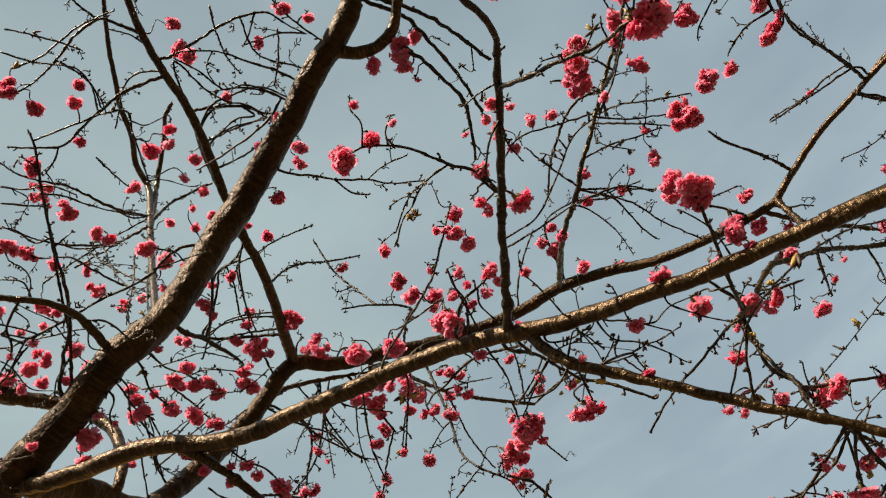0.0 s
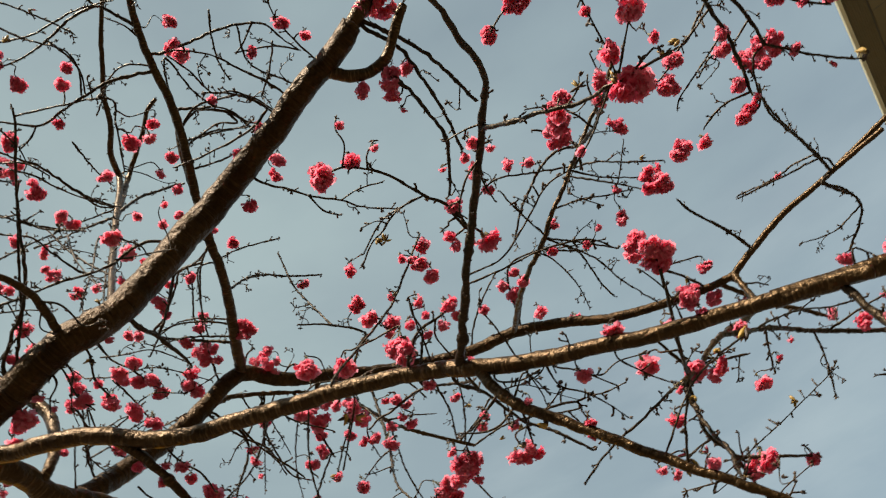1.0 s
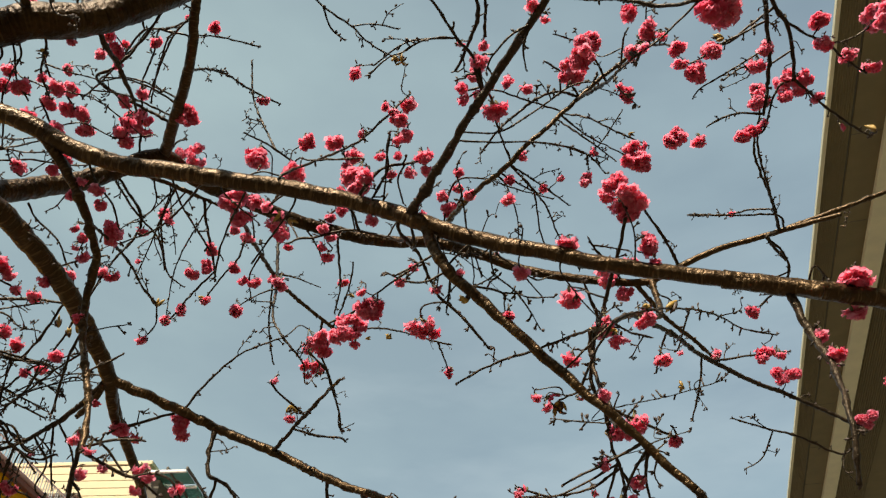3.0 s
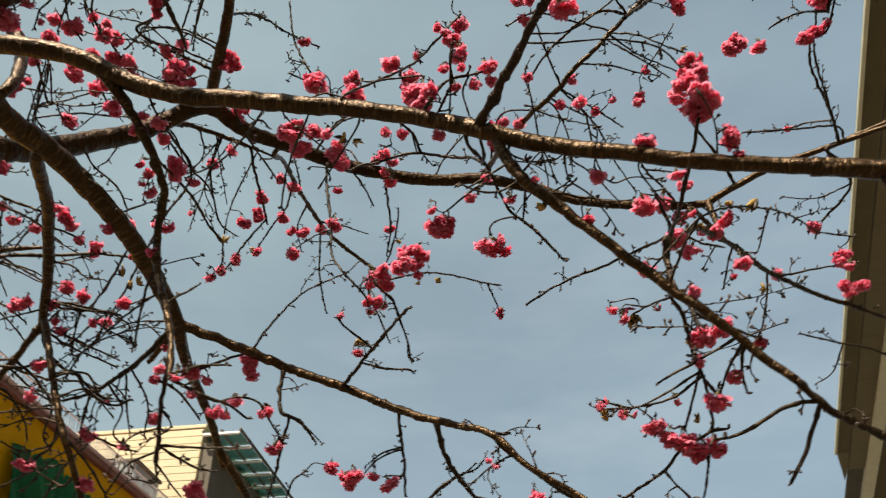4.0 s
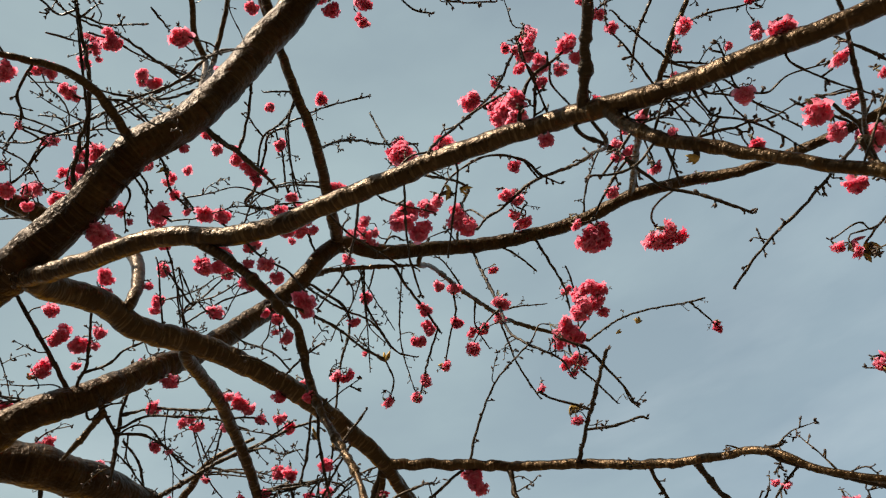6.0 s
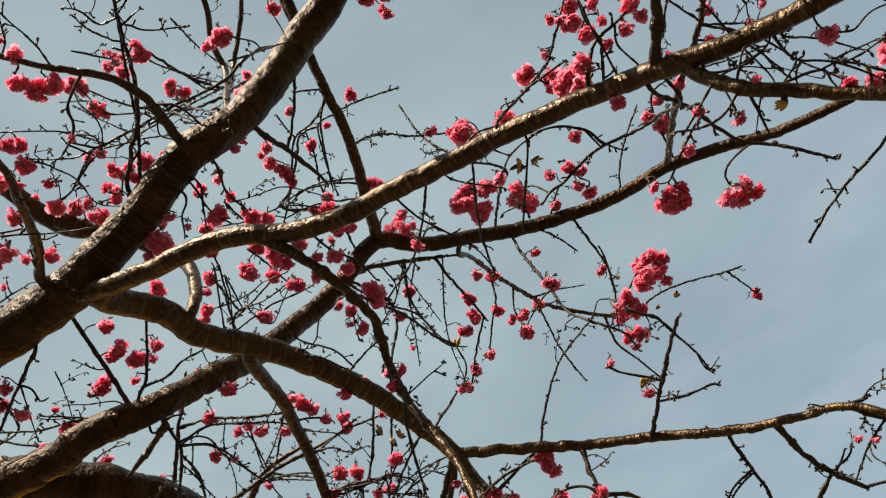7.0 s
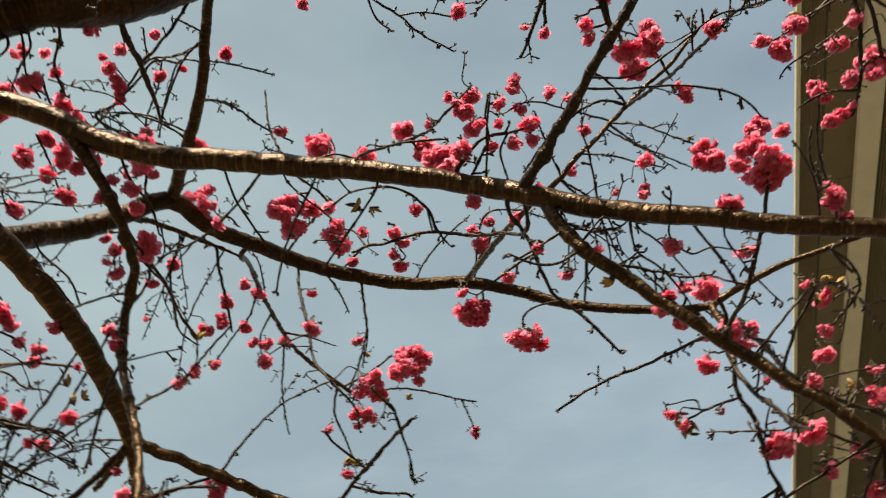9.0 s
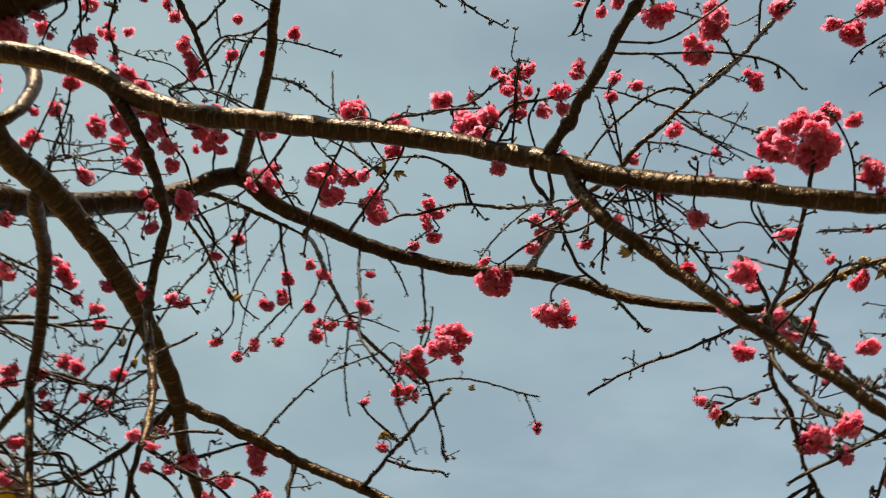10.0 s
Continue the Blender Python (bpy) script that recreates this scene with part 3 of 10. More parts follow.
branch("a3", "twig", [(-2.153, 2.191, 3.471, 0.0041), (-2.218, 2.261, 3.374, 0.0038), (-2.336, 2.302, 3.292, 0.0035), (-2.373, 2.325, 3.257, 0.0031)], buds=26, shoots=3.5)
branch("f8t", "twig", [(0.171, 0.957, 2.859, 0.0037), (0.153, 0.915, 2.897, 0.0035), (0.120, 0.885, 2.919, 0.0033), (0.100, 0.864, 2.937, 0.0030), (0.065, 0.829, 2.964, 0.0028), (0.032, 0.807, 2.980, 0.0026), (-0.006, 0.791, 2.989, 0.0023), (-0.036, 0.787, 2.987, 0.0021)], buds=18, shoots=1)
branch("f8u", "twig", [(0.116, 0.882, 2.922, 0.0021), (0.072, 0.880, 2.916, 0.0020), (0.040, 0.885, 2.905, 0.0019), (0.017, 0.895, 2.891, 0.0019), (-0.007, 0.900, 2.882, 0.0018), (-0.024, 0.908, 2.870, 0.0017), (-0.043, 0.921, 2.855, 0.0016)], buds=18, shoots=1)
branch("f8v", "twig", [(0.030, 0.889, 2.899, 0.0016), (0.013, 0.878, 2.907, 0.0015), (-0.018, 0.876, 2.903, 0.0013)], buds=18, shoots=1)
branch("l1", "twig", [(-0.376, 1.162, 3.697, 0.0040), (-0.345, 1.207, 3.668, 0.0040), (-0.277, 1.254, 3.636, 0.0037), (-0.228, 1.288, 3.611, 0.0034), (-0.160, 1.324, 3.588, 0.0030), (-0.112, 1.359, 3.562, 0.0027), (-0.027, 1.398, 3.539, 0.0024)], buds=26, shoots=3.5)
branch("l1b", "twig", [(-0.160, 1.324, 3.588, 0.0024), (-0.118, 1.322, 3.597, 0.0024), (-0.089, 1.324, 3.601, 0.0024), (-0.030, 1.336, 3.600, 0.0024)], buds=26, shoots=3.5)
branch("m1", "twig", [(-0.081, 1.209, 2.800, 0.0041), (-0.033, 1.163, 2.851, 0.0035), (0.029, 1.157, 2.868, 0.0029), (0.059, 1.154, 2.877, 0.0023)], buds=18, shoots=1)
branch("m1b", "twig", [(0.020, 1.158, 2.866, 0.0023), (0.007, 1.180, 2.842, 0.0020), (0.019, 1.216, 2.809, 0.0018)], buds=18, shoots=1)
branch("f22a", "twig", [(-0.658, 2.707, 4.176, 0.0062), (-0.503, 2.368, 4.003, 0.0052), (-0.420, 2.202, 3.903, 0.0044), (-0.509, 2.058, 3.877, 0.0037), (-0.599, 1.974, 3.861, 0.0031)], buds=9, shoots=3.5)
branch("f22", "twig", [(-0.501, 2.068, 3.879, 0.0043), (-0.581, 2.107, 4.064, 0.0042), (-0.637, 2.098, 4.201, 0.0040), (-0.654, 2.074, 4.300, 0.0038), (-0.666, 2.047, 4.377, 0.0035)], buds=26, shoots=3.5)
branch("v1", "twig", [(-0.845, 1.922, 4.139, 0.0055), (-0.817, 2.046, 4.306, 0.0053), (-0.776, 2.162, 4.413, 0.0049), (-0.722, 2.285, 4.485, 0.0044), (-0.617, 2.410, 4.546, 0.0039)], buds=26, shoots=3.5)
branch("b1", "branch", [(-0.773, 2.619, 4.159, 0.0106), (-0.821, 2.670, 4.143, 0.0106), (-0.849, 2.926, 4.349, 0.0109), (-0.851, 3.290, 4.491, 0.0112), (-0.812, 3.667, 4.588, 0.0113), (-0.765, 3.914, 4.661, 0.0110), (-0.637, 4.105, 4.653, 0.0104), (-0.468, 4.257, 4.599, 0.0097)], buds=9, shoots=2)
branch("b1b", "twig", [(0.115, 1.200, 2.620, 0.0026), (0.069, 1.207, 2.594, 0.0023), (0.028, 1.201, 2.593, 0.0019), (-0.006, 1.187, 2.600, 0.0016)], buds=18, shoots=1)
branch("b1c", "twig", [(-0.541, 4.196, 4.624, 0.0069), (-0.383, 4.157, 4.695, 0.0061), (-0.261, 4.106, 4.768, 0.0052)], buds=9, shoots=3.5)
branch("qa", "twig", [(-0.387, 2.327, 2.803, 0.0067), (-0.322, 2.234, 2.828, 0.0061), (-0.268, 2.155, 2.843, 0.0056), (-0.216, 2.071, 2.852, 0.0050), (-0.186, 2.000, 2.839, 0.0044), (-0.157, 1.934, 2.824, 0.0039)], buds=9, shoots=3.5)
branch("qb", "twig", [(-0.186, 2.000, 2.839, 0.0047), (-0.199, 1.962, 2.867, 0.0043), (-0.226, 1.935, 2.884, 0.0038), (-0.250, 1.914, 2.897, 0.0034)], buds=26, shoots=3.5)
branch("qc", "twig", [(-0.186, 2.000, 2.839, 0.0034), (-0.171, 2.034, 2.808, 0.0031), (-0.162, 2.069, 2.778, 0.0029), (-0.159, 2.093, 2.755, 0.0027)], buds=26, shoots=3.5)
branch("qd", "twig", [(-0.277, 2.168, 2.841, 0.0036), (-0.322, 2.135, 2.867, 0.0034), (-0.354, 2.109, 2.882, 0.0031), (-0.376, 2.083, 2.900, 0.0029)], buds=26, shoots=3.5)
branch("qe", "twig", [(-0.318, 2.227, 2.830, 0.0037), (-0.243, 2.266, 2.829, 0.0034), (-0.179, 2.281, 2.834, 0.0032), (-0.163, 2.295, 2.826, 0.0029)], buds=26, shoots=3.5)
branch("t1", "twig", [(0.014, 1.200, 2.762, 0.0042), (0.012, 1.226, 2.743, 0.0042), (0.048, 1.287, 2.745, 0.0040), (0.079, 1.357, 2.726, 0.0039), (0.104, 1.398, 2.706, 0.0036), (0.135, 1.413, 2.685, 0.0034), (0.173, 1.430, 2.650, 0.0031), (0.212, 1.452, 2.611, 0.0028)], buds=18, shoots=1)
branch("Z", "branch", [(1.030, 2.747, 3.863, 0.0116), (0.999, 2.620, 3.607, 0.0116), (0.833, 2.249, 3.301, 0.0098), (0.697, 1.952, 3.089, 0.0084), (0.603, 1.776, 2.949, 0.0076), (0.535, 1.683, 2.845, 0.0070), (0.492, 1.602, 2.782, 0.0066), (0.454, 1.533, 2.728, 0.0062)], buds=9, shoots=2)
branch("t2", "twig", [(0.457, 1.538, 2.733, 0.0038), (0.423, 1.635, 2.778, 0.0037), (0.348, 1.715, 2.790, 0.0035), (0.271, 1.763, 2.788, 0.0033), (0.217, 1.785, 2.773, 0.0031), (0.157, 1.802, 2.740, 0.0028)], buds=26, shoots=3.5)
branch("Y", "twig", [(0.454, 1.533, 2.728, 0.0057), (0.456, 1.561, 2.686, 0.0053), (0.459, 1.54, 2.596, 0.0048), (0.463, 1.486, 2.507, 0.0043), (0.45, 1.423, 2.433, 0.0039), (0.442, 1.363, 2.381, 0.0018)], buds=18, shoots=1)
branch("Y2", "twig", [(0.462, 1.476, 2.493, 0.0039), (0.495, 1.493, 2.482, 0.0036), (0.527, 1.503, 2.478, 0.0033), (0.567, 1.520, 2.468, 0.0030), (0.623, 1.542, 2.457, 0.0028)], buds=18, shoots=1)
branch("r4", "twig", [(0.473, 1.567, 2.755, 0.0052), (0.457, 1.561, 2.668, 0.0049), (0.455, 1.582, 2.613, 0.0046), (0.485, 1.619, 2.570, 0.0044), (0.503, 1.667, 2.511, 0.0042), (0.527, 1.694, 2.455, 0.0040), (0.552, 1.698, 2.409, 0.0037)], buds=18, shoots=1)
branch("Z2", "twig", [(0.492, 1.602, 2.782, 0.0052), (0.483, 1.57, 2.803, 0.0049), (0.467, 1.542, 2.827, 0.0047), (0.447, 1.512, 2.853, 0.0022)], buds=18, shoots=1)
branch("x1", "twig", [(1.535, 2.525, 3.974, 0.0066), (1.497, 2.437, 4.057, 0.0062), (1.439, 2.351, 4.131, 0.0057), (1.406, 2.296, 4.178, 0.0053), (1.398, 2.246, 4.227, 0.0048), (1.413, 2.199, 4.275, 0.0044)], buds=9, shoots=3.5)
branch("x2", "twig", [(1.508, 2.459, 4.037, 0.0044), (1.430, 2.513, 4.083, 0.0042), (1.359, 2.570, 4.103, 0.0040), (1.263, 2.590, 4.119, 0.0038), (1.201, 2.600, 4.127, 0.0035)], buds=26, shoots=3.5)
branch("x3", "branch", [(1.487, 2.548, 3.971, 0.0089), (1.526, 2.596, 3.952, 0.0078), (1.585, 2.639, 3.921, 0.0067)], buds=9, shoots=2)
branch("x5", "twig", [(0.997, 2.759, 3.864, 0.0046), (1.071, 2.812, 3.846, 0.0042), (1.115, 2.828, 3.839, 0.0038), (1.152, 2.851, 3.823, 0.0035)], buds=26, shoots=3.5)
branch("x6", "branch", [(0.962, 2.77, 3.87, 0.0104), (1.047, 2.838, 3.816, 0.0098), (1.131, 2.904, 3.767, 0.0092), (1.263, 2.983, 3.714, 0.0087), (1.361, 3.05, 3.665, 0.004)], buds=9, shoots=2)
branch("x7", "twig", [(0.918, 2.782, 3.881, 0.0058), (0.857, 2.732, 3.934, 0.0054), (0.773, 2.664, 3.986, 0.0051), (0.753, 2.638, 4.008, 0.0047)], buds=26, shoots=3.5)
branch("x8", "twig", [(0.485, 1.590, 2.773, 0.0050), (0.472, 1.449, 2.736, 0.0045), (0.475, 1.381, 2.751, 0.0041), (0.487, 1.322, 2.787, 0.0038), (0.491, 1.290, 2.810, 0.0035), (0.499, 1.263, 2.839, 0.0032), (0.500, 1.257, 2.856, 0.0029)], buds=18, shoots=1)
branch("x9", "twig", [(0.773, 2.664, 3.986, 0.0047), (0.850, 2.676, 3.988, 0.0041), (0.938, 2.693, 3.987, 0.0035)], buds=26, shoots=3.5)
branch("r1", "twig", [(0.452, 1.236, 2.283, 0.0027), (0.407, 1.254, 2.264, 0.0025), (0.361, 1.267, 2.243, 0.0022), (0.339, 1.272, 2.234, 0.0020), (0.315, 1.280, 2.222, 0.0018)], buds=18, shoots=1)
branch("r2", "twig", [(0.460, 1.238, 2.276, 0.0027), (0.434, 1.263, 2.241, 0.0024), (0.423, 1.287, 2.216, 0.0021), (0.412, 1.307, 2.194, 0.0018)], buds=18, shoots=1)
branch("r3", "twig", [(0.460, 1.238, 2.276, 0.0027), (0.457, 1.268, 2.241, 0.0024), (0.467, 1.300, 2.212, 0.0022)], buds=18, shoots=1)
branch("u12", "twig", [(-1.358, 2.267, 3.009, 0.0036), (-1.289, 2.277, 2.989, 0.0030), (-1.217, 2.299, 2.963, 0.0024), (-1.119, 2.332, 2.925, 0.0018)], buds=26, shoots=3.5)
branch("u13", "twig", [(-1.214, 2.199, 3.032, 0.0036), (-1.246, 2.295, 2.924, 0.0036), (-1.161, 2.273, 2.956, 0.0031), (-1.079, 2.257, 2.979, 0.0027), (-1.004, 2.251, 2.990, 0.0022), (-0.954, 2.256, 2.986, 0.0018)], buds=26, shoots=3.5)
branch("L2b", "twig", [(-1.245, 1.753, 4.642, 0.0111), (-1.357, 1.959, 5.235, 0.0121), (-1.298, 1.929, 5.388, 0.0118), (-1.212, 1.867, 5.464, 0.0113), (-1.148, 1.806, 5.537, 0.0107), (-1.087, 1.785, 5.568, 0.0102)], buds=9, shoots=3.5)
branch("L2c", "twig", [(-1.275, 1.795, 4.771, 0.0068), (-1.252, 1.920, 5.013, 0.0067), (-1.208, 1.995, 5.117, 0.0062), (-1.155, 2.069, 5.217, 0.0056), (-1.113, 2.081, 5.215, 0.0051)], buds=26, shoots=3.5)
branch("v2", "twig", [(-0.720, 1.232, 4.658, 0.0074), (-0.800, 1.192, 4.635, 0.0067), (-0.870, 1.166, 4.605, 0.0061), (-0.937, 1.154, 4.561, 0.0054), (-1.018, 1.144, 4.515, 0.0048), (-1.115, 1.139, 4.464, 0.0042), (-1.194, 1.090, 4.469, 0.0036), (-1.262, 1.042, 4.485, 0.0030)], buds=9, shoots=3.5)
branch("v3", "twig", [(-0.705, 1.091, 4.758, 0.0073), (-0.771, 1.018, 4.811, 0.0066), (-0.818, 0.984, 4.836, 0.0059), (-0.922, 0.982, 4.819, 0.0052), (-1.032, 1.001, 4.780, 0.0045), (-1.132, 1.009, 4.754, 0.0038), (-1.216, 1.000, 4.748, 0.0031)], buds=9, shoots=3.5)
branch("v3b", "twig", [(-0.812, 0.986, 4.835, 0.0052), (-0.841, 0.937, 4.878, 0.0042), (-0.861, 0.882, 4.928, 0.0031)], buds=26, shoots=3.5)
branch("v4", "twig", [(-0.716, 1.179, 4.694, 0.0063), (-0.645, 1.200, 4.700, 0.0059), (-0.546, 1.209, 4.709, 0.0054), (-0.447, 1.217, 4.719, 0.0050), (-0.357, 1.235, 4.718, 0.0045), (-0.279, 1.266, 4.701, 0.0041), (-0.233, 1.332, 4.646, 0.0036), (-0.196, 1.378, 4.607, 0.0032)], buds=9, shoots=3.5)
branch("l2", "twig", [(-0.157, 1.067, 3.756, 0.0039), (-0.203, 1.001, 3.798, 0.0036), (-0.256, 0.953, 3.836, 0.0033), (-0.297, 0.911, 3.869, 0.0030), (-0.345, 0.879, 3.892, 0.0026), (-0.406, 0.849, 3.910, 0.0023)], buds=26, shoots=3.5)
branch("v5", "twig", [(-0.762, 1.457, 4.584, 0.0066), (-0.754, 1.408, 4.656, 0.0066), (-0.659, 1.440, 4.641, 0.0058), (-0.564, 1.487, 4.612, 0.0049), (-0.513, 1.537, 4.573, 0.0041), (-0.466, 1.562, 4.557, 0.0033)], buds=9, shoots=3.5)
branch("v5b", "twig", [(-0.570, 1.483, 4.615, 0.0044), (-0.546, 1.528, 4.576, 0.0042), (-0.608, 1.504, 4.588, 0.0040), (-0.662, 1.503, 4.579, 0.0037), (-0.737, 1.509, 4.560, 0.0035), (-0.763, 1.522, 4.542, 0.0033)], buds=26, shoots=3.5)
branch("l3", "twig", [(-0.208, 1.090, 3.736, 0.0031), (-0.262, 1.029, 3.793, 0.0030), (-0.307, 0.992, 3.821, 0.0028), (-0.360, 0.974, 3.829, 0.0027), (-0.393, 0.913, 3.883, 0.0025), (-0.429, 0.867, 3.921, 0.0024)], buds=26, shoots=3.5)
branch("L2d", "twig", [(-1.290, 1.815, 4.847, 0.0069), (-1.349, 1.688, 4.822, 0.0063), (-1.376, 1.567, 4.807, 0.0055), (-1.399, 1.448, 4.793, 0.0048), (-1.433, 1.352, 4.755, 0.0043), (-1.458, 1.250, 4.724, 0.0036), (-1.446, 1.161, 4.686, 0.0031)], buds=26, shoots=3.5)
branch("lv", "twig", [(-0.999, 1.106, 3.182, 0.0055), (-1.010, 1.071, 3.214, 0.0055), (-0.948, 1.023, 3.273, 0.0052), (-0.897, 0.981, 3.323, 0.0049), (-0.865, 0.928, 3.381, 0.0046), (-0.846, 0.881, 3.431, 0.0043), (-0.825, 0.834, 3.481, 0.0040), (-0.801, 0.789, 3.529, 0.0037), (-0.774, 0.745, 3.577, 0.0034), (-0.755, 0.715, 3.610, 0.0031), (-0.745, 0.686, 3.641, 0.0028)], buds=26, shoots=3.5)
branch("L2e", "twig", [(-1.270, 1.787, 4.737, 0.0067), (-1.314, 1.729, 4.661, 0.0061), (-1.360, 1.679, 4.600, 0.0054), (-1.422, 1.602, 4.563, 0.0047), (-1.497, 1.501, 4.547, 0.0042), (-1.540, 1.400, 4.536, 0.0036), (-1.571, 1.295, 4.532, 0.0031)], buds=26, shoots=3.5)
branch("k1b", "twig", [(-1.558, 1.458, 4.229, 0.0038), (-1.549, 1.402, 4.278, 0.0034), (-1.613, 1.358, 4.310, 0.0030)], buds=26, shoots=3.5)
branch("l4", "twig", [(-0.749, 1.151, 3.335, 0.0066), (-0.74, 1.201, 3.315, 0.0066), (-0.733, 1.286, 3.337, 0.0063), (-0.723, 1.371, 3.34, 0.006), (-0.721, 1.443, 3.336, 0.0028)], buds=9, shoots=3.5)
branch("l4b", "twig", [(-0.732, 1.293, 3.338, 0.0038), (-0.692, 1.269, 3.382, 0.0036), (-0.640, 1.220, 3.439, 0.0033), (-0.620, 1.192, 3.470, 0.0031)], buds=26, shoots=3.5)
branch("th1", "twig", [(-1.097, 2.302, 4.039, 0.0047), (-1.086, 2.168, 4.182, 0.0044), (-1.086, 2.089, 4.260, 0.0041), (-1.045, 2.012, 4.342, 0.0038), (-1.026, 1.943, 4.413, 0.0035)], buds=26, shoots=3.5)
branch("mh1", "twig", [(-0.662, 1.200, 2.909, 0.0025), (-0.640, 1.243, 2.865, 0.0023), (-0.608, 1.276, 2.838, 0.0021), (-0.595, 1.315, 2.803, 0.0019)], buds=18, shoots=1)
branch("mh2", "twig", [(-0.477, 1.205, 2.870, 0.0025), (-0.458, 1.258, 2.832, 0.0023), (-0.429, 1.294, 2.801, 0.0021), (-0.393, 1.339, 2.763, 0.0019)], buds=18, shoots=1)
branch("mh3", "twig", [(-0.303, 1.205, 2.844, 0.0024), (-0.358, 1.303, 2.809, 0.0023), (-0.385, 1.370, 2.781, 0.0021), (-0.399, 1.422, 2.760, 0.0019)], buds=18, shoots=1)
branch("mh4", "twig", [(-0.203, 1.207, 2.828, 0.0024), (-0.213, 1.231, 2.801, 0.0024), (-0.259, 1.292, 2.772, 0.0021), (-0.304, 1.349, 2.745, 0.0018)], buds=18, shoots=1)
branch("mh5", "twig", [(-0.604, 2.743, 4.180, 0.0062), (-0.582, 2.714, 3.990, 0.0062), (-0.488, 2.423, 3.523, 0.0049), (-0.435, 2.215, 3.235, 0.0039), (-0.374, 2.147, 3.101, 0.0034), (-0.309, 2.169, 3.030, 0.0030), (-0.297, 2.205, 2.977, 0.0026)], buds=9, shoots=3.5)
branch("mh6", "twig", [(-0.482, 2.402, 3.492, 0.0031), (-0.536, 2.416, 3.483, 0.0028), (-0.606, 2.440, 3.447, 0.0024), (-0.645, 2.463, 3.417, 0.0021)], buds=26, shoots=3.5)
branch("mh7", "twig", [(-0.396, 1.205, 2.858, 0.0025), (-0.457, 1.289, 2.863, 0.0023), (-0.532, 1.362, 2.849, 0.0022), (-0.623, 1.409, 2.841, 0.0020)], buds=18, shoots=1)
branch("b4", "twig", [(0.089, 1.195, 2.657, 0.0027), (0.039, 1.211, 2.630, 0.0022), (0.012, 1.219, 2.617, 0.0016)], buds=18, shoots=1)
branch("b5", "twig", [(0.120, 1.201, 2.614, 0.0026), (0.115, 1.236, 2.574, 0.0021), (0.113, 1.253, 2.557, 0.0016)], buds=18, shoots=1)
branch("b6", "twig", [(0.148, 1.206, 2.586, 0.0026), (0.181, 1.211, 2.589, 0.0024), (0.223, 1.223, 2.585, 0.0021), (0.223, 1.236, 2.572, 0.0018), (0.232, 1.263, 2.547, 0.0016)], buds=18, shoots=1)
branch("b7", "twig", [(0.221, 1.222, 2.586, 0.0021), (0.253, 1.226, 2.588, 0.0010)], buds=18, shoots=1)
branch("b8", "twig", [(0.101, 1.187, 2.716, 0.0022), (0.094, 1.204, 2.692, 0.0022), (0.135, 1.221, 2.683, 0.0019), (0.181, 1.223, 2.689, 0.0017)], buds=18, shoots=1)
branch("nt1", "twig", [(-0.331, 1.205, 2.848, 0.0024), (-0.285, 1.199, 2.870, 0.0021), (-0.239, 1.208, 2.869, 0.0018)], buds=18, shoots=1)
branch("z9", "twig", [(0.560, 1.717, 2.884, 0.0035), (0.611, 1.746, 2.877, 0.0031), (0.667, 1.761, 2.873, 0.0028)], buds=26, shoots=3.5)
branch("k3", "twig", [(-0.999, 1.106, 3.182, 0.0049), (-0.966, 1.061, 3.239, 0.0046), (-0.930, 1.020, 3.289, 0.0042), (-0.905, 0.973, 3.342, 0.0039), (-0.880, 0.925, 3.395, 0.0035), (-0.852, 0.879, 3.447, 0.0032), (-0.825, 0.833, 3.499, 0.0028), (-0.809, 0.811, 3.525, 0.0025)], buds=18, shoots=1)
branch("k4", "twig", [(-0.602, 1.189, 3.537, 0.0048), (-0.665, 1.149, 3.548, 0.0046), (-0.720, 1.139, 3.540, 0.0044), (-0.762, 1.144, 3.522, 0.0042), (-0.835, 1.135, 3.507, 0.0040), (-0.923, 1.113, 3.501, 0.0039), (-1.002, 1.100, 3.489, 0.0037), (-1.103, 1.081, 3.475, 0.0035), (-1.139, 1.072, 3.472, 0.0033), (-1.180, 1.085, 3.447, 0.0031), (-1.231, 1.100, 3.417, 0.0029), (-1.284, 1.098, 3.402, 0.0027)], buds=26, shoots=3.5)
branch("k5", "twig", [(-0.944, 0.801, 3.289, 0.0023), (-0.952, 0.757, 3.334, 0.0021), (-0.967, 0.719, 3.366, 0.0019), (-0.983, 0.674, 3.403, 0.0017)], buds=18, shoots=1)
branch("k6", "twig", [(-1.270, 1.642, 4.230, 0.0045), (-1.301, 1.607, 4.254, 0.0042), (-1.354, 1.531, 4.309, 0.0040), (-1.395, 1.470, 4.355, 0.0036), (-1.492, 1.411, 4.379, 0.0033), (-1.532, 1.349, 4.425, 0.0030), (-1.620, 1.296, 4.447, 0.0028)], buds=26, shoots=3.5)
branch("k7t", "twig", [(-1.103, 1.081, 3.475, 0.0027), (-1.135, 1.049, 3.496, 0.0026), (-1.183, 1.006, 3.521, 0.0024), (-1.240, 0.970, 3.537, 0.0022), (-1.322, 0.924, 3.555, 0.0021)], buds=26, shoots=3.5)
branch("k8", "twig", [(-1.002, 1.100, 3.489, 0.0021), (-1.040, 1.092, 3.485, 0.0018), (-1.087, 1.038, 3.521, 0.0016), (-1.117, 0.995, 3.552, 0.0014)], buds=26, shoots=3.5)
branch("k9", "twig", [(-1.134, 1.072, 3.474, 0.0027), (-1.182, 1.060, 3.470, 0.0025), (-1.231, 1.035, 3.479, 0.0023), (-1.287, 0.999, 3.495, 0.0021)], buds=26, shoots=3.5)
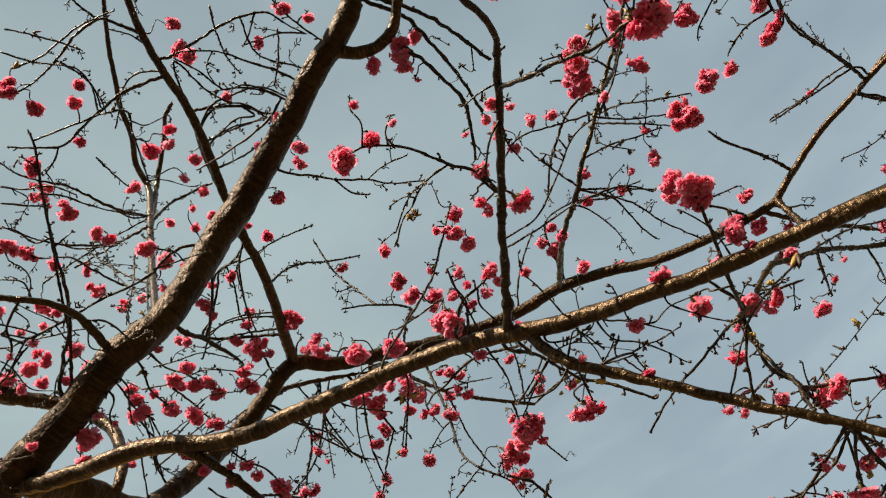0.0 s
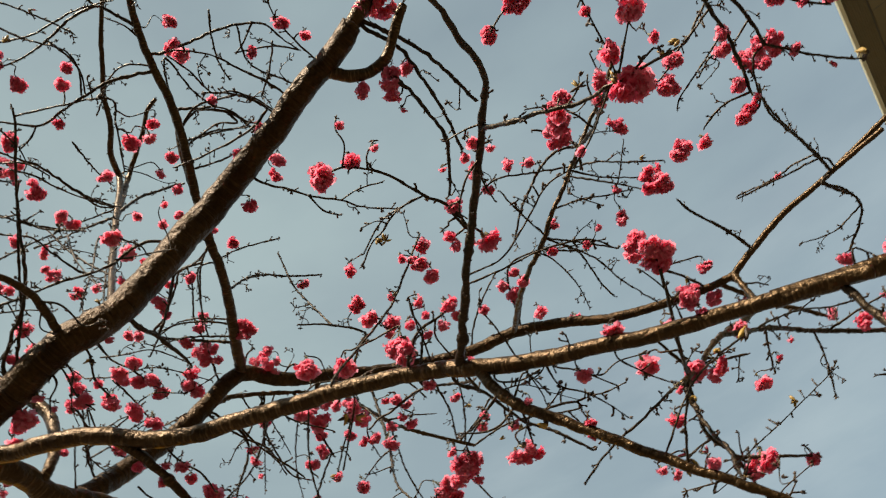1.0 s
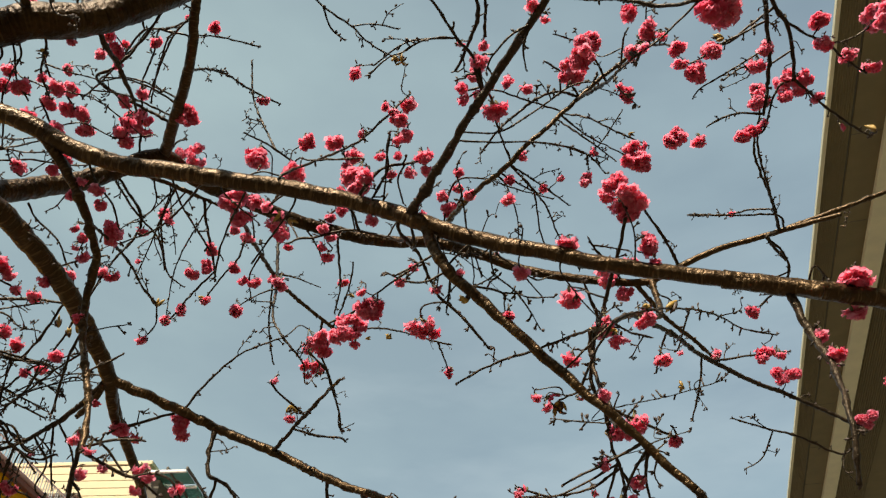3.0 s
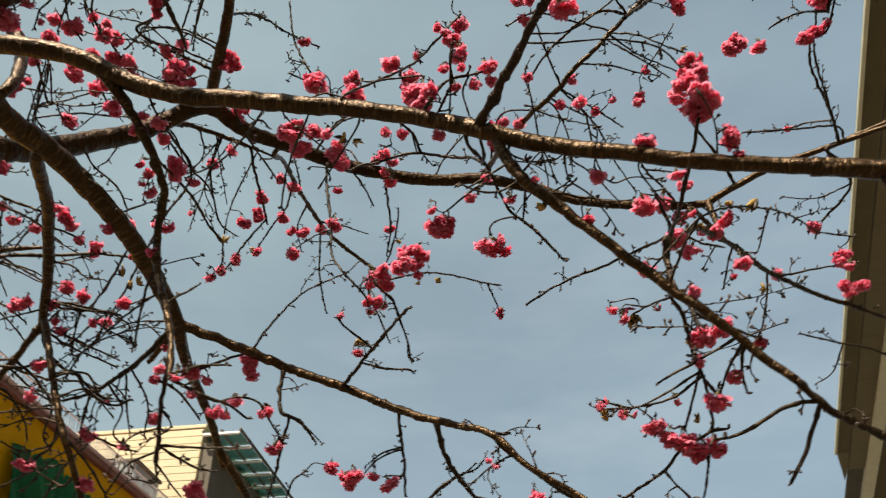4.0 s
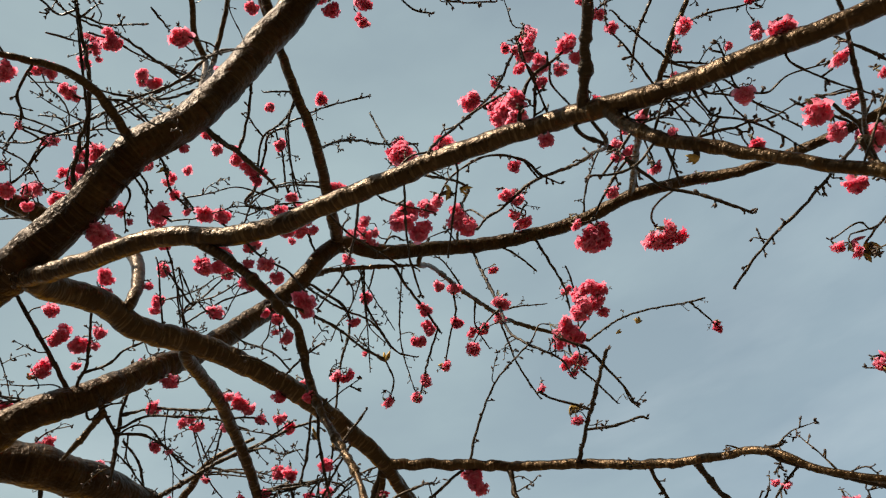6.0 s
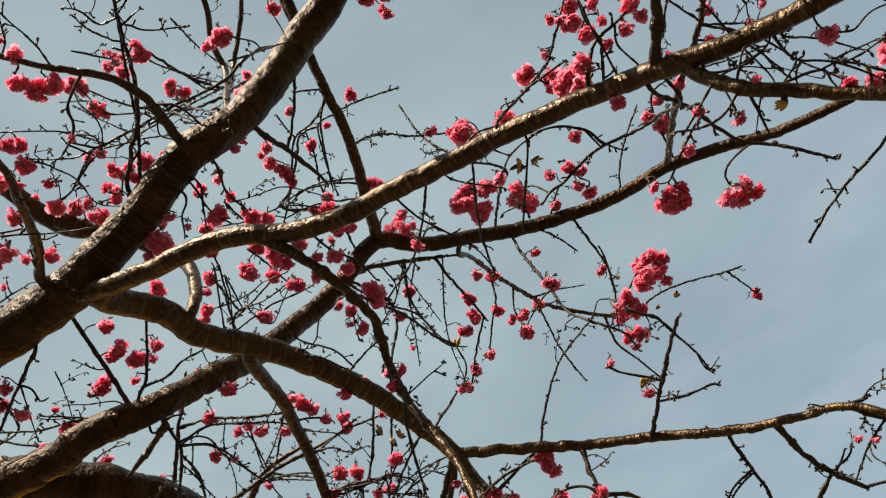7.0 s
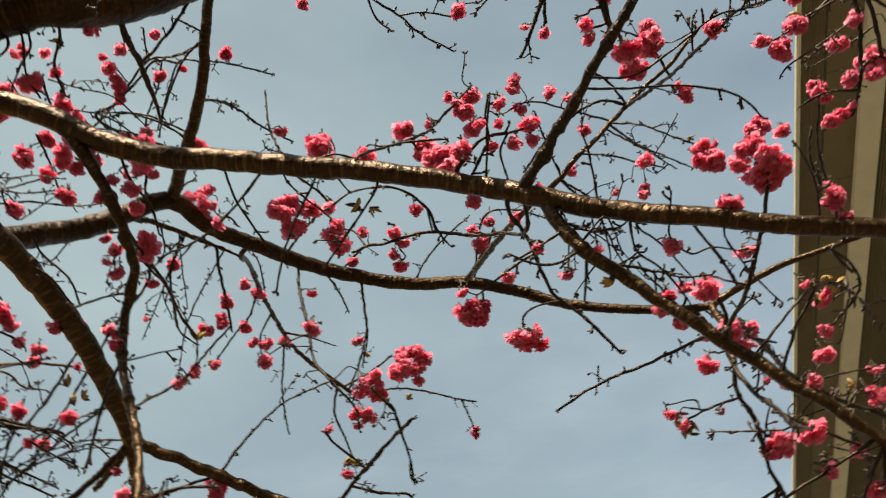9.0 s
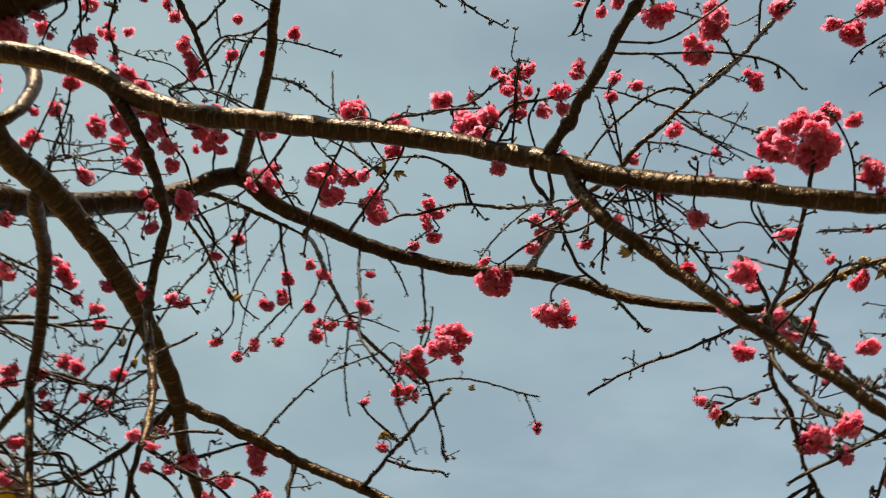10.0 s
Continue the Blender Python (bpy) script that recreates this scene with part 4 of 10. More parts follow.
branch("k10", "twig", [(-0.788, 1.138, 3.295, 0.0025), (-1.023, 1.433, 3.878, 0.0028), (-1.179, 1.665, 4.409, 0.0030), (-1.245, 1.772, 4.689, 0.0029)], buds=18, shoots=1)
branch("k11", "twig", [(-0.907, 1.105, 3.226, 0.0025), (-0.890, 1.147, 3.182, 0.0025), (-0.886, 1.192, 3.140, 0.0021), (-0.864, 1.227, 3.114, 0.0018)], buds=18, shoots=1)
branch("k12", "twig", [(-0.897, 1.106, 3.231, 0.0025), (-0.884, 1.159, 3.198, 0.0025), (-0.899, 1.182, 3.172, 0.0022), (-0.920, 1.216, 3.132, 0.0019)], buds=18, shoots=1)
branch("k13", "twig", [(-0.937, 1.105, 3.212, 0.0025), (-0.915, 1.147, 3.174, 0.0025), (-0.943, 1.166, 3.147, 0.0021), (-0.960, 1.192, 3.117, 0.0018)], buds=18, shoots=1)
branch("dv1", "twig", [(-0.809, 1.753, 4.225, 0.0050), (-0.926, 1.820, 4.250, 0.0047), (-1.024, 1.849, 4.277, 0.0044), (-1.111, 1.931, 4.230, 0.0040), (-1.194, 2.006, 4.168, 0.0036), (-1.268, 2.053, 4.120, 0.0032)], buds=26, shoots=3.5)
branch("dv2", "twig", [(-1.024, 1.849, 4.277, 0.0041), (-1.029, 1.809, 4.294, 0.0036), (-1.036, 1.761, 4.339, 0.0031)], buds=26, shoots=3.5)
branch("dv3", "twig", [(-0.905, 2.070, 4.106, 0.0041), (-0.961, 2.019, 4.117, 0.0039), (-1.036, 1.984, 4.127, 0.0036), (-1.098, 1.962, 4.128, 0.0034), (-1.171, 1.952, 4.115, 0.0031)], buds=26, shoots=3.5)
branch("dv4", "twig", [(-0.929, 2.126, 4.100, 0.0042), (-1.013, 2.090, 4.121, 0.0039), (-1.111, 2.046, 4.132, 0.0035), (-1.225, 2.019, 4.122, 0.0032)], buds=26, shoots=3.5)
branch("dv5", "twig", [(-0.806, 1.731, 4.243, 0.0049), (-0.848, 1.703, 4.241, 0.0039), (-0.902, 1.677, 4.249, 0.0030)], buds=26, shoots=3.5)
branch("dv6", "twig", [(-0.807, 1.738, 4.237, 0.0039), (-0.873, 1.781, 4.160, 0.0036), (-0.919, 1.853, 4.076, 0.0033), (-0.958, 1.931, 3.991, 0.0030)], buds=26, shoots=3.5)
branch("n1", "twig", [(-1.612, 1.699, 3.267, 0.0073), (-1.609, 1.604, 3.350, 0.0069), (-1.612, 1.532, 3.417, 0.0065), (-1.616, 1.466, 3.478, 0.0061), (-1.616, 1.438, 3.504, 0.0057)], buds=9, shoots=3.5)
branch("n2", "twig", [(-1.612, 1.699, 3.267, 0.0057), (-1.564, 1.668, 3.304, 0.0053), (-1.525, 1.650, 3.332, 0.0049), (-1.476, 1.598, 3.397, 0.0045), (-1.439, 1.558, 3.446, 0.0040)], buds=26, shoots=3.5)
branch("n3", "twig", [(-1.550, 1.662, 3.312, 0.0049), (-1.478, 1.680, 3.319, 0.0043), (-1.413, 1.680, 3.339, 0.0038), (-1.349, 1.692, 3.348, 0.0032)], buds=26, shoots=3.5)
branch("n4", "twig", [(-1.357, 1.124, 3.081, 0.0043), (-1.361, 1.164, 3.043, 0.0043), (-1.405, 1.181, 3.014, 0.0039), (-1.458, 1.201, 2.978, 0.0035), (-1.526, 1.227, 2.932, 0.0031)], buds=18, shoots=1)
branch("n5", "twig", [(-1.639, 1.678, 3.255, 0.0040), (-1.776, 1.609, 3.292, 0.0036), (-1.856, 1.580, 3.295, 0.0032), (-1.926, 1.542, 3.309, 0.0028), (-1.994, 1.501, 3.326, 0.0024)], buds=26, shoots=3.5)
branch("n6", "twig", [(-1.749, 1.631, 3.220, 0.0040), (-1.819, 1.594, 3.227, 0.0037), (-1.895, 1.542, 3.252, 0.0034), (-1.965, 1.484, 3.286, 0.0032)], buds=26, shoots=3.5)
branch("n7", "branch", [(-1.572, 1.742, 3.301, 0.0107), (-1.579, 1.783, 3.258, 0.0107), (-1.608, 1.789, 3.243, 0.0102), (-1.675, 1.8, 3.211, 0.0096), (-1.744, 1.81, 3.18, 0.0046)], buds=9, shoots=2)
branch("n8", "twig", [(-1.572, 1.742, 3.301, 0.0050), (-1.577, 1.791, 3.251, 0.0050), (-1.576, 1.835, 3.210, 0.0047), (-1.595, 1.865, 3.175, 0.0044), (-1.655, 1.920, 3.104, 0.0041)], buds=26, shoots=3.5)
branch("n9", "twig", [(-1.575, 1.831, 3.213, 0.0050), (-1.471, 1.851, 3.227, 0.0043), (-1.399, 1.890, 3.213, 0.0037), (-1.302, 1.949, 3.188, 0.0031), (-1.232, 2.011, 3.151, 0.0025)], buds=26, shoots=3.5)
branch("n10", "twig", [(-1.577, 1.837, 3.207, 0.0041), (-1.501, 1.882, 3.188, 0.0037), (-1.465, 1.934, 3.151, 0.0033), (-1.437, 1.994, 3.102, 0.0029), (-1.413, 2.026, 3.079, 0.0025)], buds=26, shoots=3.5)
branch("n11", "twig", [(-1.599, 1.869, 3.170, 0.0033), (-1.581, 1.917, 3.130, 0.0029), (-1.573, 1.958, 3.094, 0.0025)], buds=26, shoots=3.5)
branch("p1", "twig", [(-1.435, 2.014, 3.560, 0.0038), (-1.427, 1.931, 3.643, 0.0038), (-1.382, 1.911, 3.676, 0.0034), (-1.293, 1.936, 3.681, 0.0031), (-1.176, 1.945, 3.708, 0.0028)], buds=26, shoots=3.5)
branch("p1b", "twig", [(-1.118, 1.507, 3.111, 0.0028), (-1.092, 1.460, 3.177, 0.0026), (-1.063, 1.413, 3.231, 0.0023), (-1.054, 1.394, 3.251, 0.0021)], buds=26, shoots=3.5)
branch("p2", "twig", [(-1.047, 1.653, 3.107, 0.0036), (-0.979, 1.693, 3.081, 0.0029), (-0.935, 1.745, 3.045, 0.0022)], buds=26, shoots=3.5)
branch("p3", "twig", [(-0.982, 1.801, 3.075, 0.0030), (-0.881, 1.791, 3.109, 0.0026), (-0.834, 1.793, 3.122, 0.0022)], buds=26, shoots=3.5)
branch("jb1", "twig", [(-0.652, 1.287, 2.797, 0.0032), (-0.652, 1.399, 2.844, 0.0032), (-0.634, 1.507, 2.862, 0.0030), (-0.622, 1.602, 2.857, 0.0028), (-0.604, 1.662, 2.861, 0.0025)], buds=18, shoots=1)
branch("jb2", "twig", [(-0.604, 1.662, 2.861, 0.0025), (-0.609, 1.701, 2.823, 0.0022), (-0.641, 1.724, 2.791, 0.0019)], buds=18, shoots=1)
branch("jb3", "twig", [(-0.599, 1.396, 2.489, 0.0024), (-0.555, 1.387, 2.511, 0.0022), (-0.529, 1.381, 2.525, 0.0019)], buds=18, shoots=1)
branch("jb4", "twig", [(-0.634, 1.396, 2.584, 0.0015), (-0.581, 1.395, 2.599, 0.0013), (-0.543, 1.397, 2.609, 0.0010)], buds=18, shoots=1)
branch("jb5", "twig", [(-0.634, 1.396, 2.584, 0.0036), (-0.652, 1.418, 2.555, 0.0032), (-0.672, 1.459, 2.511, 0.0029), (-0.692, 1.509, 2.457, 0.0025)], buds=18, shoots=1)
branch("b2", "branch", [(-1.183, 2.289, 3.954, 0.0108), (-1.124, 2.363, 4.033, 0.0102), (-1.059, 2.442, 4.076, 0.0096), (-0.926, 2.542, 4.091, 0.0089), (-0.81, 2.626, 4.092, 0.004)], buds=9, shoots=2)
branch("b2a", "twig", [(-0.896, 2.564, 4.092, 0.0069), (-0.880, 2.648, 4.001, 0.0061), (-0.860, 2.720, 3.939, 0.0053), (-0.845, 2.803, 3.865, 0.0046)], buds=9, shoots=3.5)
branch("b2b", "twig", [(-0.847, 2.789, 3.878, 0.0046), (-0.941, 2.847, 3.794, 0.0040), (-1.026, 2.911, 3.706, 0.0034)], buds=26, shoots=3.5)
branch("b2c", "twig", [(-0.867, 2.585, 4.092, 0.0035), (-0.965, 2.703, 3.970, 0.0032), (-1.019, 2.788, 3.873, 0.0029), (-1.045, 2.891, 3.767, 0.0026), (-1.050, 2.927, 3.731, 0.0023)], buds=26, shoots=3.5)
branch("b2d", "twig", [(-0.996, 2.492, 4.086, 0.0034), (-1.094, 2.543, 3.986, 0.0028), (-1.179, 2.567, 3.937, 0.0023)], buds=26, shoots=3.5)
branch("b2e", "twig", [(-0.960, 2.518, 4.089, 0.0034), (-1.057, 2.595, 3.996, 0.0030), (-1.086, 2.655, 3.929, 0.0027), (-1.060, 2.721, 3.875, 0.0023)], buds=26, shoots=3.5)
branch("b2f", "twig", [(-1.019, 2.475, 4.084, 0.0034), (-1.008, 2.578, 3.980, 0.0028), (-0.994, 2.685, 3.883, 0.0023)], buds=26, shoots=3.5)
branch("b3", "twig", [(-0.854, 3.164, 4.449, 0.0055), (-0.901, 3.264, 4.350, 0.0050), (-0.970, 3.315, 4.281, 0.0045), (-1.064, 3.397, 4.174, 0.0041)], buds=26, shoots=3.5)
branch("b3a", "twig", [(-0.838, 3.453, 4.536, 0.0058), (-0.896, 3.531, 4.451, 0.0043), (-0.886, 3.638, 4.353, 0.0029)], buds=26, shoots=3.5)
branch("b3b", "twig", [(-0.809, 3.692, 4.595, 0.0060), (-0.815, 3.773, 4.493, 0.0056), (-0.825, 3.884, 4.385, 0.0053), (-0.814, 3.995, 4.284, 0.0049), (-0.797, 4.058, 4.229, 0.0045)], buds=9, shoots=3.5)
branch("b3c", "twig", [(-0.812, 3.667, 4.588, 0.0060), (-0.690, 3.710, 4.593, 0.0045), (-0.551, 3.772, 4.577, 0.0030)], buds=9, shoots=3.5)
branch("b3d", "twig", [(-0.849, 3.322, 4.501, 0.0056), (-0.863, 3.199, 4.597, 0.0042), (-0.903, 3.126, 4.654, 0.0028)], buds=26, shoots=3.5)
branch("q15", "twig", [(-0.669, 2.257, 2.895, 0.0039), (-0.613, 2.228, 2.966, 0.0035), (-0.554, 2.201, 3.024, 0.0032), (-0.485, 2.170, 3.065, 0.0027), (-0.375, 2.139, 3.097, 0.0023)], buds=26, shoots=3.5)
branch("b3e", "branch", [(-0.570, 4.171, 4.634, 0.0081), (-0.593, 4.295, 4.524, 0.0070), (-0.538, 4.414, 4.429, 0.0059), (-0.479, 4.549, 4.320, 0.0048)], buds=9, shoots=2)
branch("b3f", "twig", [(-0.511, 4.220, 4.614, 0.0065), (-0.453, 4.134, 4.721, 0.0059), (-0.407, 4.023, 4.840, 0.0054), (-0.396, 3.947, 4.916, 0.0048)], buds=9, shoots=3.5)
branch("b3g", "twig", [(-0.468, 4.257, 4.599, 0.0065), (-0.263, 4.268, 4.653, 0.0061), (-0.075, 4.318, 4.665, 0.0056), (0.097, 4.385, 4.655, 0.0052), (0.228, 4.427, 4.656, 0.0048)], buds=9, shoots=3.5)
branch("b3h", "twig", [(0.143, 4.401, 4.654, 0.0065), (0.195, 4.504, 4.574, 0.0048), (0.227, 4.580, 4.511, 0.0032)], buds=9, shoots=3.5)
branch("i1", "twig", [(-1.169, 2.293, 3.967, 0.0054), (-1.074, 2.453, 3.847, 0.0054), (-1.160, 2.491, 3.642, 0.0047), (-1.237, 2.546, 3.456, 0.0041), (-1.334, 2.631, 3.282, 0.0035), (-1.374, 2.651, 3.219, 0.0030)], buds=26, shoots=3.5)
branch("i2", "twig", [(-1.317, 2.168, 3.047, 0.0042), (-1.242, 2.192, 3.046, 0.0039), (-1.177, 2.218, 3.041, 0.0036), (-1.134, 2.231, 3.042, 0.0034)], buds=26, shoots=3.5)
branch("i3", "twig", [(-1.235, 1.942, 3.120, 0.0024), (-1.175, 1.978, 3.098, 0.0020), (-1.125, 2.014, 3.080, 0.0016)], buds=26, shoots=3.5)
branch("i4", "twig", [(-1.269, 2.044, 3.092, 0.0033), (-1.186, 2.054, 3.124, 0.0029), (-1.113, 2.058, 3.143, 0.0025)], buds=26, shoots=3.5)
branch("p4", "branch", [(-0.870, 2.138, 2.932, 0.0101), (-0.920, 2.189, 2.879, 0.0089), (-0.963, 2.215, 2.841, 0.0078)], buds=9, shoots=2)
branch("q1", "twig", [(-0.669, 2.257, 2.895, 0.0047), (-0.767, 2.259, 2.860, 0.0044), (-0.843, 2.262, 2.834, 0.0041), (-0.880, 2.268, 2.817, 0.0039)], buds=26, shoots=3.5)
branch("q2", "twig", [(-0.571, 2.303, 2.867, 0.0077), (-0.575, 2.312, 2.776, 0.0066), (-0.560, 2.317, 2.717, 0.0056), (-0.500, 2.318, 2.682, 0.0046), (-0.454, 2.344, 2.629, 0.0036)], buds=9, shoots=3.5)
branch("q3", "twig", [(-0.207, 2.299, 2.708, 0.0057), (-0.204, 2.356, 2.656, 0.0051), (-0.197, 2.409, 2.598, 0.0046), (-0.197, 2.461, 2.542, 0.0041), (-0.196, 2.487, 2.514, 0.0035)], buds=26, shoots=3.5)
branch("q3b", "twig", [(-0.200, 2.383, 2.627, 0.0036), (-0.263, 2.393, 2.612, 0.0028), (-0.313, 2.411, 2.580, 0.0021)], buds=26, shoots=3.5)
branch("q4", "branch", [(-0.095, 2.266, 2.654, 0.0089), (-0.073, 2.379, 2.599, 0.0081), (-0.038, 2.451, 2.561, 0.0072), (0.017, 2.524, 2.517, 0.0063)], buds=9, shoots=2)
branch("q4b", "twig", [(-0.038, 2.451, 2.561, 0.0049), (-0.081, 2.472, 2.536, 0.0042), (-0.130, 2.489, 2.504, 0.0035)], buds=26, shoots=3.5)
branch("q4c", "twig", [(-0.034, 2.457, 2.558, 0.0035), (-0.006, 2.453, 2.577, 0.0028), (0.019, 2.441, 2.596, 0.0021)], buds=26, shoots=3.5)
branch("q5", "twig", [(-0.044, 2.247, 2.630, 0.0047), (0.026, 2.264, 2.623, 0.0042), (0.070, 2.283, 2.619, 0.0038), (0.106, 2.295, 2.620, 0.0033)], buds=26, shoots=3.5)
branch("h1", "branch", [(0.096, 2.897, 4.173, 0.0105), (0.172, 2.811, 4.272, 0.0099), (0.218, 2.75, 4.345, 0.0046)], buds=9, shoots=2)
branch("h2", "twig", [(0.064, 1.324, 2.737, 0.0029), (0.021, 1.339, 2.717, 0.0026), (-0.022, 1.356, 2.688, 0.0022), (-0.040, 1.361, 2.677, 0.0019)], buds=18, shoots=1)
branch("h3", "twig", [(0.037, 1.192, 2.746, 0.0033), (0.044, 1.267, 2.733, 0.0033), (0.021, 1.369, 2.840, 0.0035), (-0.033, 1.439, 2.912, 0.0035), (-0.096, 1.464, 2.953, 0.0035), (-0.147, 1.479, 2.959, 0.0034), (-0.194, 1.486, 2.950, 0.0033), (-0.242, 1.487, 2.937, 0.0031), (-0.269, 1.491, 2.925, 0.0029)], buds=18, shoots=1)
branch("h4", "twig", [(-0.096, 1.464, 2.953, 0.0034), (-0.114, 1.430, 2.983, 0.0032), (-0.158, 1.397, 3.001, 0.0030), (-0.204, 1.382, 3.000, 0.0028), (-0.263, 1.379, 2.984, 0.0025), (-0.309, 1.395, 2.956, 0.0023)], buds=18, shoots=1)
branch("h5", "twig", [(-0.055, 1.209, 2.793, 0.0024), (-0.024, 1.176, 2.837, 0.0023), (-0.014, 1.158, 2.858, 0.0021), (-0.018, 1.130, 2.882, 0.0020), (-0.012, 1.105, 2.908, 0.0019)], buds=18, shoots=1)
branch("h6", "twig", [(-0.023, 1.208, 2.782, 0.0024), (-0.018, 1.171, 2.824, 0.0022), (-0.017, 1.132, 2.862, 0.0020), (-0.010, 1.100, 2.895, 0.0019)], buds=18, shoots=1)
branch("h7", "twig", [(-0.239, 1.206, 2.835, 0.0030), (-0.237, 1.192, 2.857, 0.0030), (-0.176, 1.281, 3.006, 0.0031), (-0.114, 1.356, 3.145, 0.0031), (-0.064, 1.398, 3.270, 0.0030), (-0.016, 1.414, 3.372, 0.0029), (0.010, 1.430, 3.436, 0.0027)], buds=18, shoots=1)
branch("h8", "twig", [(0.282, 2.146, 3.828, 0.0045), (0.343, 2.119, 3.866, 0.0042), (0.399, 2.092, 3.909, 0.0039), (0.430, 2.081, 3.929, 0.0036)], buds=26, shoots=3.5)
branch("h9", "twig", [(0.328, 2.126, 3.856, 0.0045), (0.412, 2.171, 3.838, 0.0036), (0.478, 2.202, 3.830, 0.0027)], buds=26, shoots=3.5)
branch("h10", "twig", [(0.110, 1.199, 2.626, 0.0017), (0.149, 1.169, 2.657, 0.0017), (0.166, 1.186, 2.645, 0.0015), (0.173, 1.201, 2.633, 0.0014), (0.180, 1.217, 2.621, 0.0013)], buds=18, shoots=1)
branch("h11", "twig", [(0.195, 1.175, 2.674, 0.0021), (0.216, 1.204, 2.662, 0.0020), (0.237, 1.217, 2.656, 0.0019), (0.263, 1.237, 2.645, 0.0018), (0.307, 1.278, 2.620, 0.0017)], buds=18, shoots=1)
branch("h12", "twig", [(-0.136, 2.894, 4.173, 0.0048), (-0.077, 2.843, 4.262, 0.0044), (0.001, 2.791, 4.336, 0.0040), (0.115, 2.740, 4.420, 0.0036)], buds=26, shoots=3.5)
branch("h13", "twig", [(-0.105, 1.467, 2.956, 0.0023), (-0.114, 1.430, 2.983, 0.0023), (-0.091, 1.469, 2.953, 0.0020), (-0.069, 1.493, 2.938, 0.0017)], buds=18, shoots=1)
branch("h14", "twig", [(-0.443, 2.824, 4.186, 0.0048), (-0.359, 2.767, 4.246, 0.0042), (-0.314, 2.755, 4.272, 0.0036)], buds=26, shoots=3.5)
branch("h15", "twig", [(-0.514, 2.794, 4.184, 0.0048), (-0.453, 2.861, 4.127, 0.0042), (-0.406, 2.942, 4.065, 0.0036)], buds=26, shoots=3.5)
branch("h16", "twig", [(-0.354, 2.853, 4.185, 0.0059), (-0.342, 2.942, 4.086, 0.0052), (-0.334, 3.029, 4.005, 0.0044), (-0.358, 3.117, 3.915, 0.0036)], buds=26, shoots=3.5)
branch("h17", "twig", [(-0.377, 1.205, 2.855, 0.0021), (-0.361, 1.237, 2.840, 0.0019), (-0.323, 1.268, 2.822, 0.0017), (-0.291, 1.292, 2.809, 0.0015)], buds=18, shoots=1)
branch("h18", "twig", [(-1.006, 2.345, 4.105, 0.0044), (-0.972, 2.305, 4.156, 0.0039), (-0.936, 2.299, 4.173, 0.0033)], buds=26, shoots=3.5)
branch("h19", "twig", [(-0.910, 2.488, 4.120, 0.0046), (-0.850, 2.480, 4.169, 0.0040), (-0.809, 2.516, 4.148, 0.0034)], buds=26, shoots=3.5)
branch("h20", "twig", [(0.089, 1.195, 2.657, 0.0017), (0.104, 1.192, 2.656, 0.0016), (0.139, 1.203, 2.657, 0.0014), (0.173, 1.226, 2.645, 0.0013)], buds=18, shoots=1)
branch("h21", "twig", [(0.137, 1.204, 2.597, 0.0017), (0.113, 1.224, 2.576, 0.0012), (0.098, 1.236, 2.560, 0.0008)], buds=18, shoots=1)
branch("h22", "twig", [(0.096, 1.197, 2.644, 0.0017), (0.095, 1.230, 2.617, 0.0015), (0.093, 1.243, 2.604, 0.0013)], buds=18, shoots=1)
branch("e1", "twig", [(0.618, 1.971, 4.111, 0.0068), (0.639, 1.786, 3.940, 0.0059), (0.633, 1.624, 3.777, 0.0051), (0.637, 1.466, 3.648, 0.0044), (0.634, 1.349, 3.541, 0.0038), (0.619, 1.264, 3.459, 0.0034), (0.609, 1.202, 3.374, 0.0030), (0.623, 1.136, 3.286, 0.0026), (0.618, 1.075, 3.189, 0.0022)], buds=9, shoots=3.5)
branch("e1b", "twig", [(0.634, 1.651, 3.802, 0.0042), (0.599, 1.611, 3.853, 0.0038), (0.551, 1.574, 3.891, 0.0033), (0.481, 1.558, 3.912, 0.0029), (0.460, 1.555, 3.917, 0.0025)], buds=26, shoots=3.5)
branch("e1c", "twig", [(0.637, 1.502, 3.678, 0.0031), (0.641, 1.446, 3.745, 0.0027), (0.653, 1.422, 3.767, 0.0023)], buds=26, shoots=3.5)
branch("e1d", "twig", [(0.623, 1.283, 3.479, 0.0027), (0.633, 1.242, 3.528, 0.0023), (0.634, 1.203, 3.566, 0.0020)], buds=26, shoots=3.5)
branch("e1e", "twig", [(0.639, 1.772, 3.926, 0.0027), (0.692, 1.788, 3.923, 0.0022), (0.739, 1.802, 3.906, 0.0018)], buds=26, shoots=3.5)
branch("e2", "twig", [(0.625, 1.969, 4.118, 0.0049), (0.559, 1.906, 4.164, 0.0046), (0.515, 1.883, 4.190, 0.0042), (0.484, 1.873, 4.202, 0.0039)], buds=26, shoots=3.5)
branch("e3", "twig", [(0.625, 1.969, 4.118, 0.0059), (0.536, 1.951, 4.122, 0.0055), (0.461, 1.975, 4.106, 0.0051), (0.389, 2.018, 4.068, 0.0047), (0.318, 2.069, 4.024, 0.0043), (0.259, 2.133, 3.967, 0.0039)], buds=26, shoots=3.5)
branch("e4", "twig", [(0.549, 1.992, 4.039, 0.0039), (0.644, 2.041, 3.988, 0.0035), (0.727, 2.066, 3.958, 0.0032), (0.829, 2.096, 3.922, 0.0029)], buds=26, shoots=3.5)
branch("e5", "twig", [(0.174, 1.179, 2.684, 0.0013), (0.190, 1.151, 2.718, 0.0011), (0.204, 1.146, 2.721, 0.0009)], buds=18, shoots=1)
branch("e6", "twig", [(0.253, 1.163, 2.651, 0.0017), (0.254, 1.134, 2.675, 0.0013)], buds=18, shoots=1)
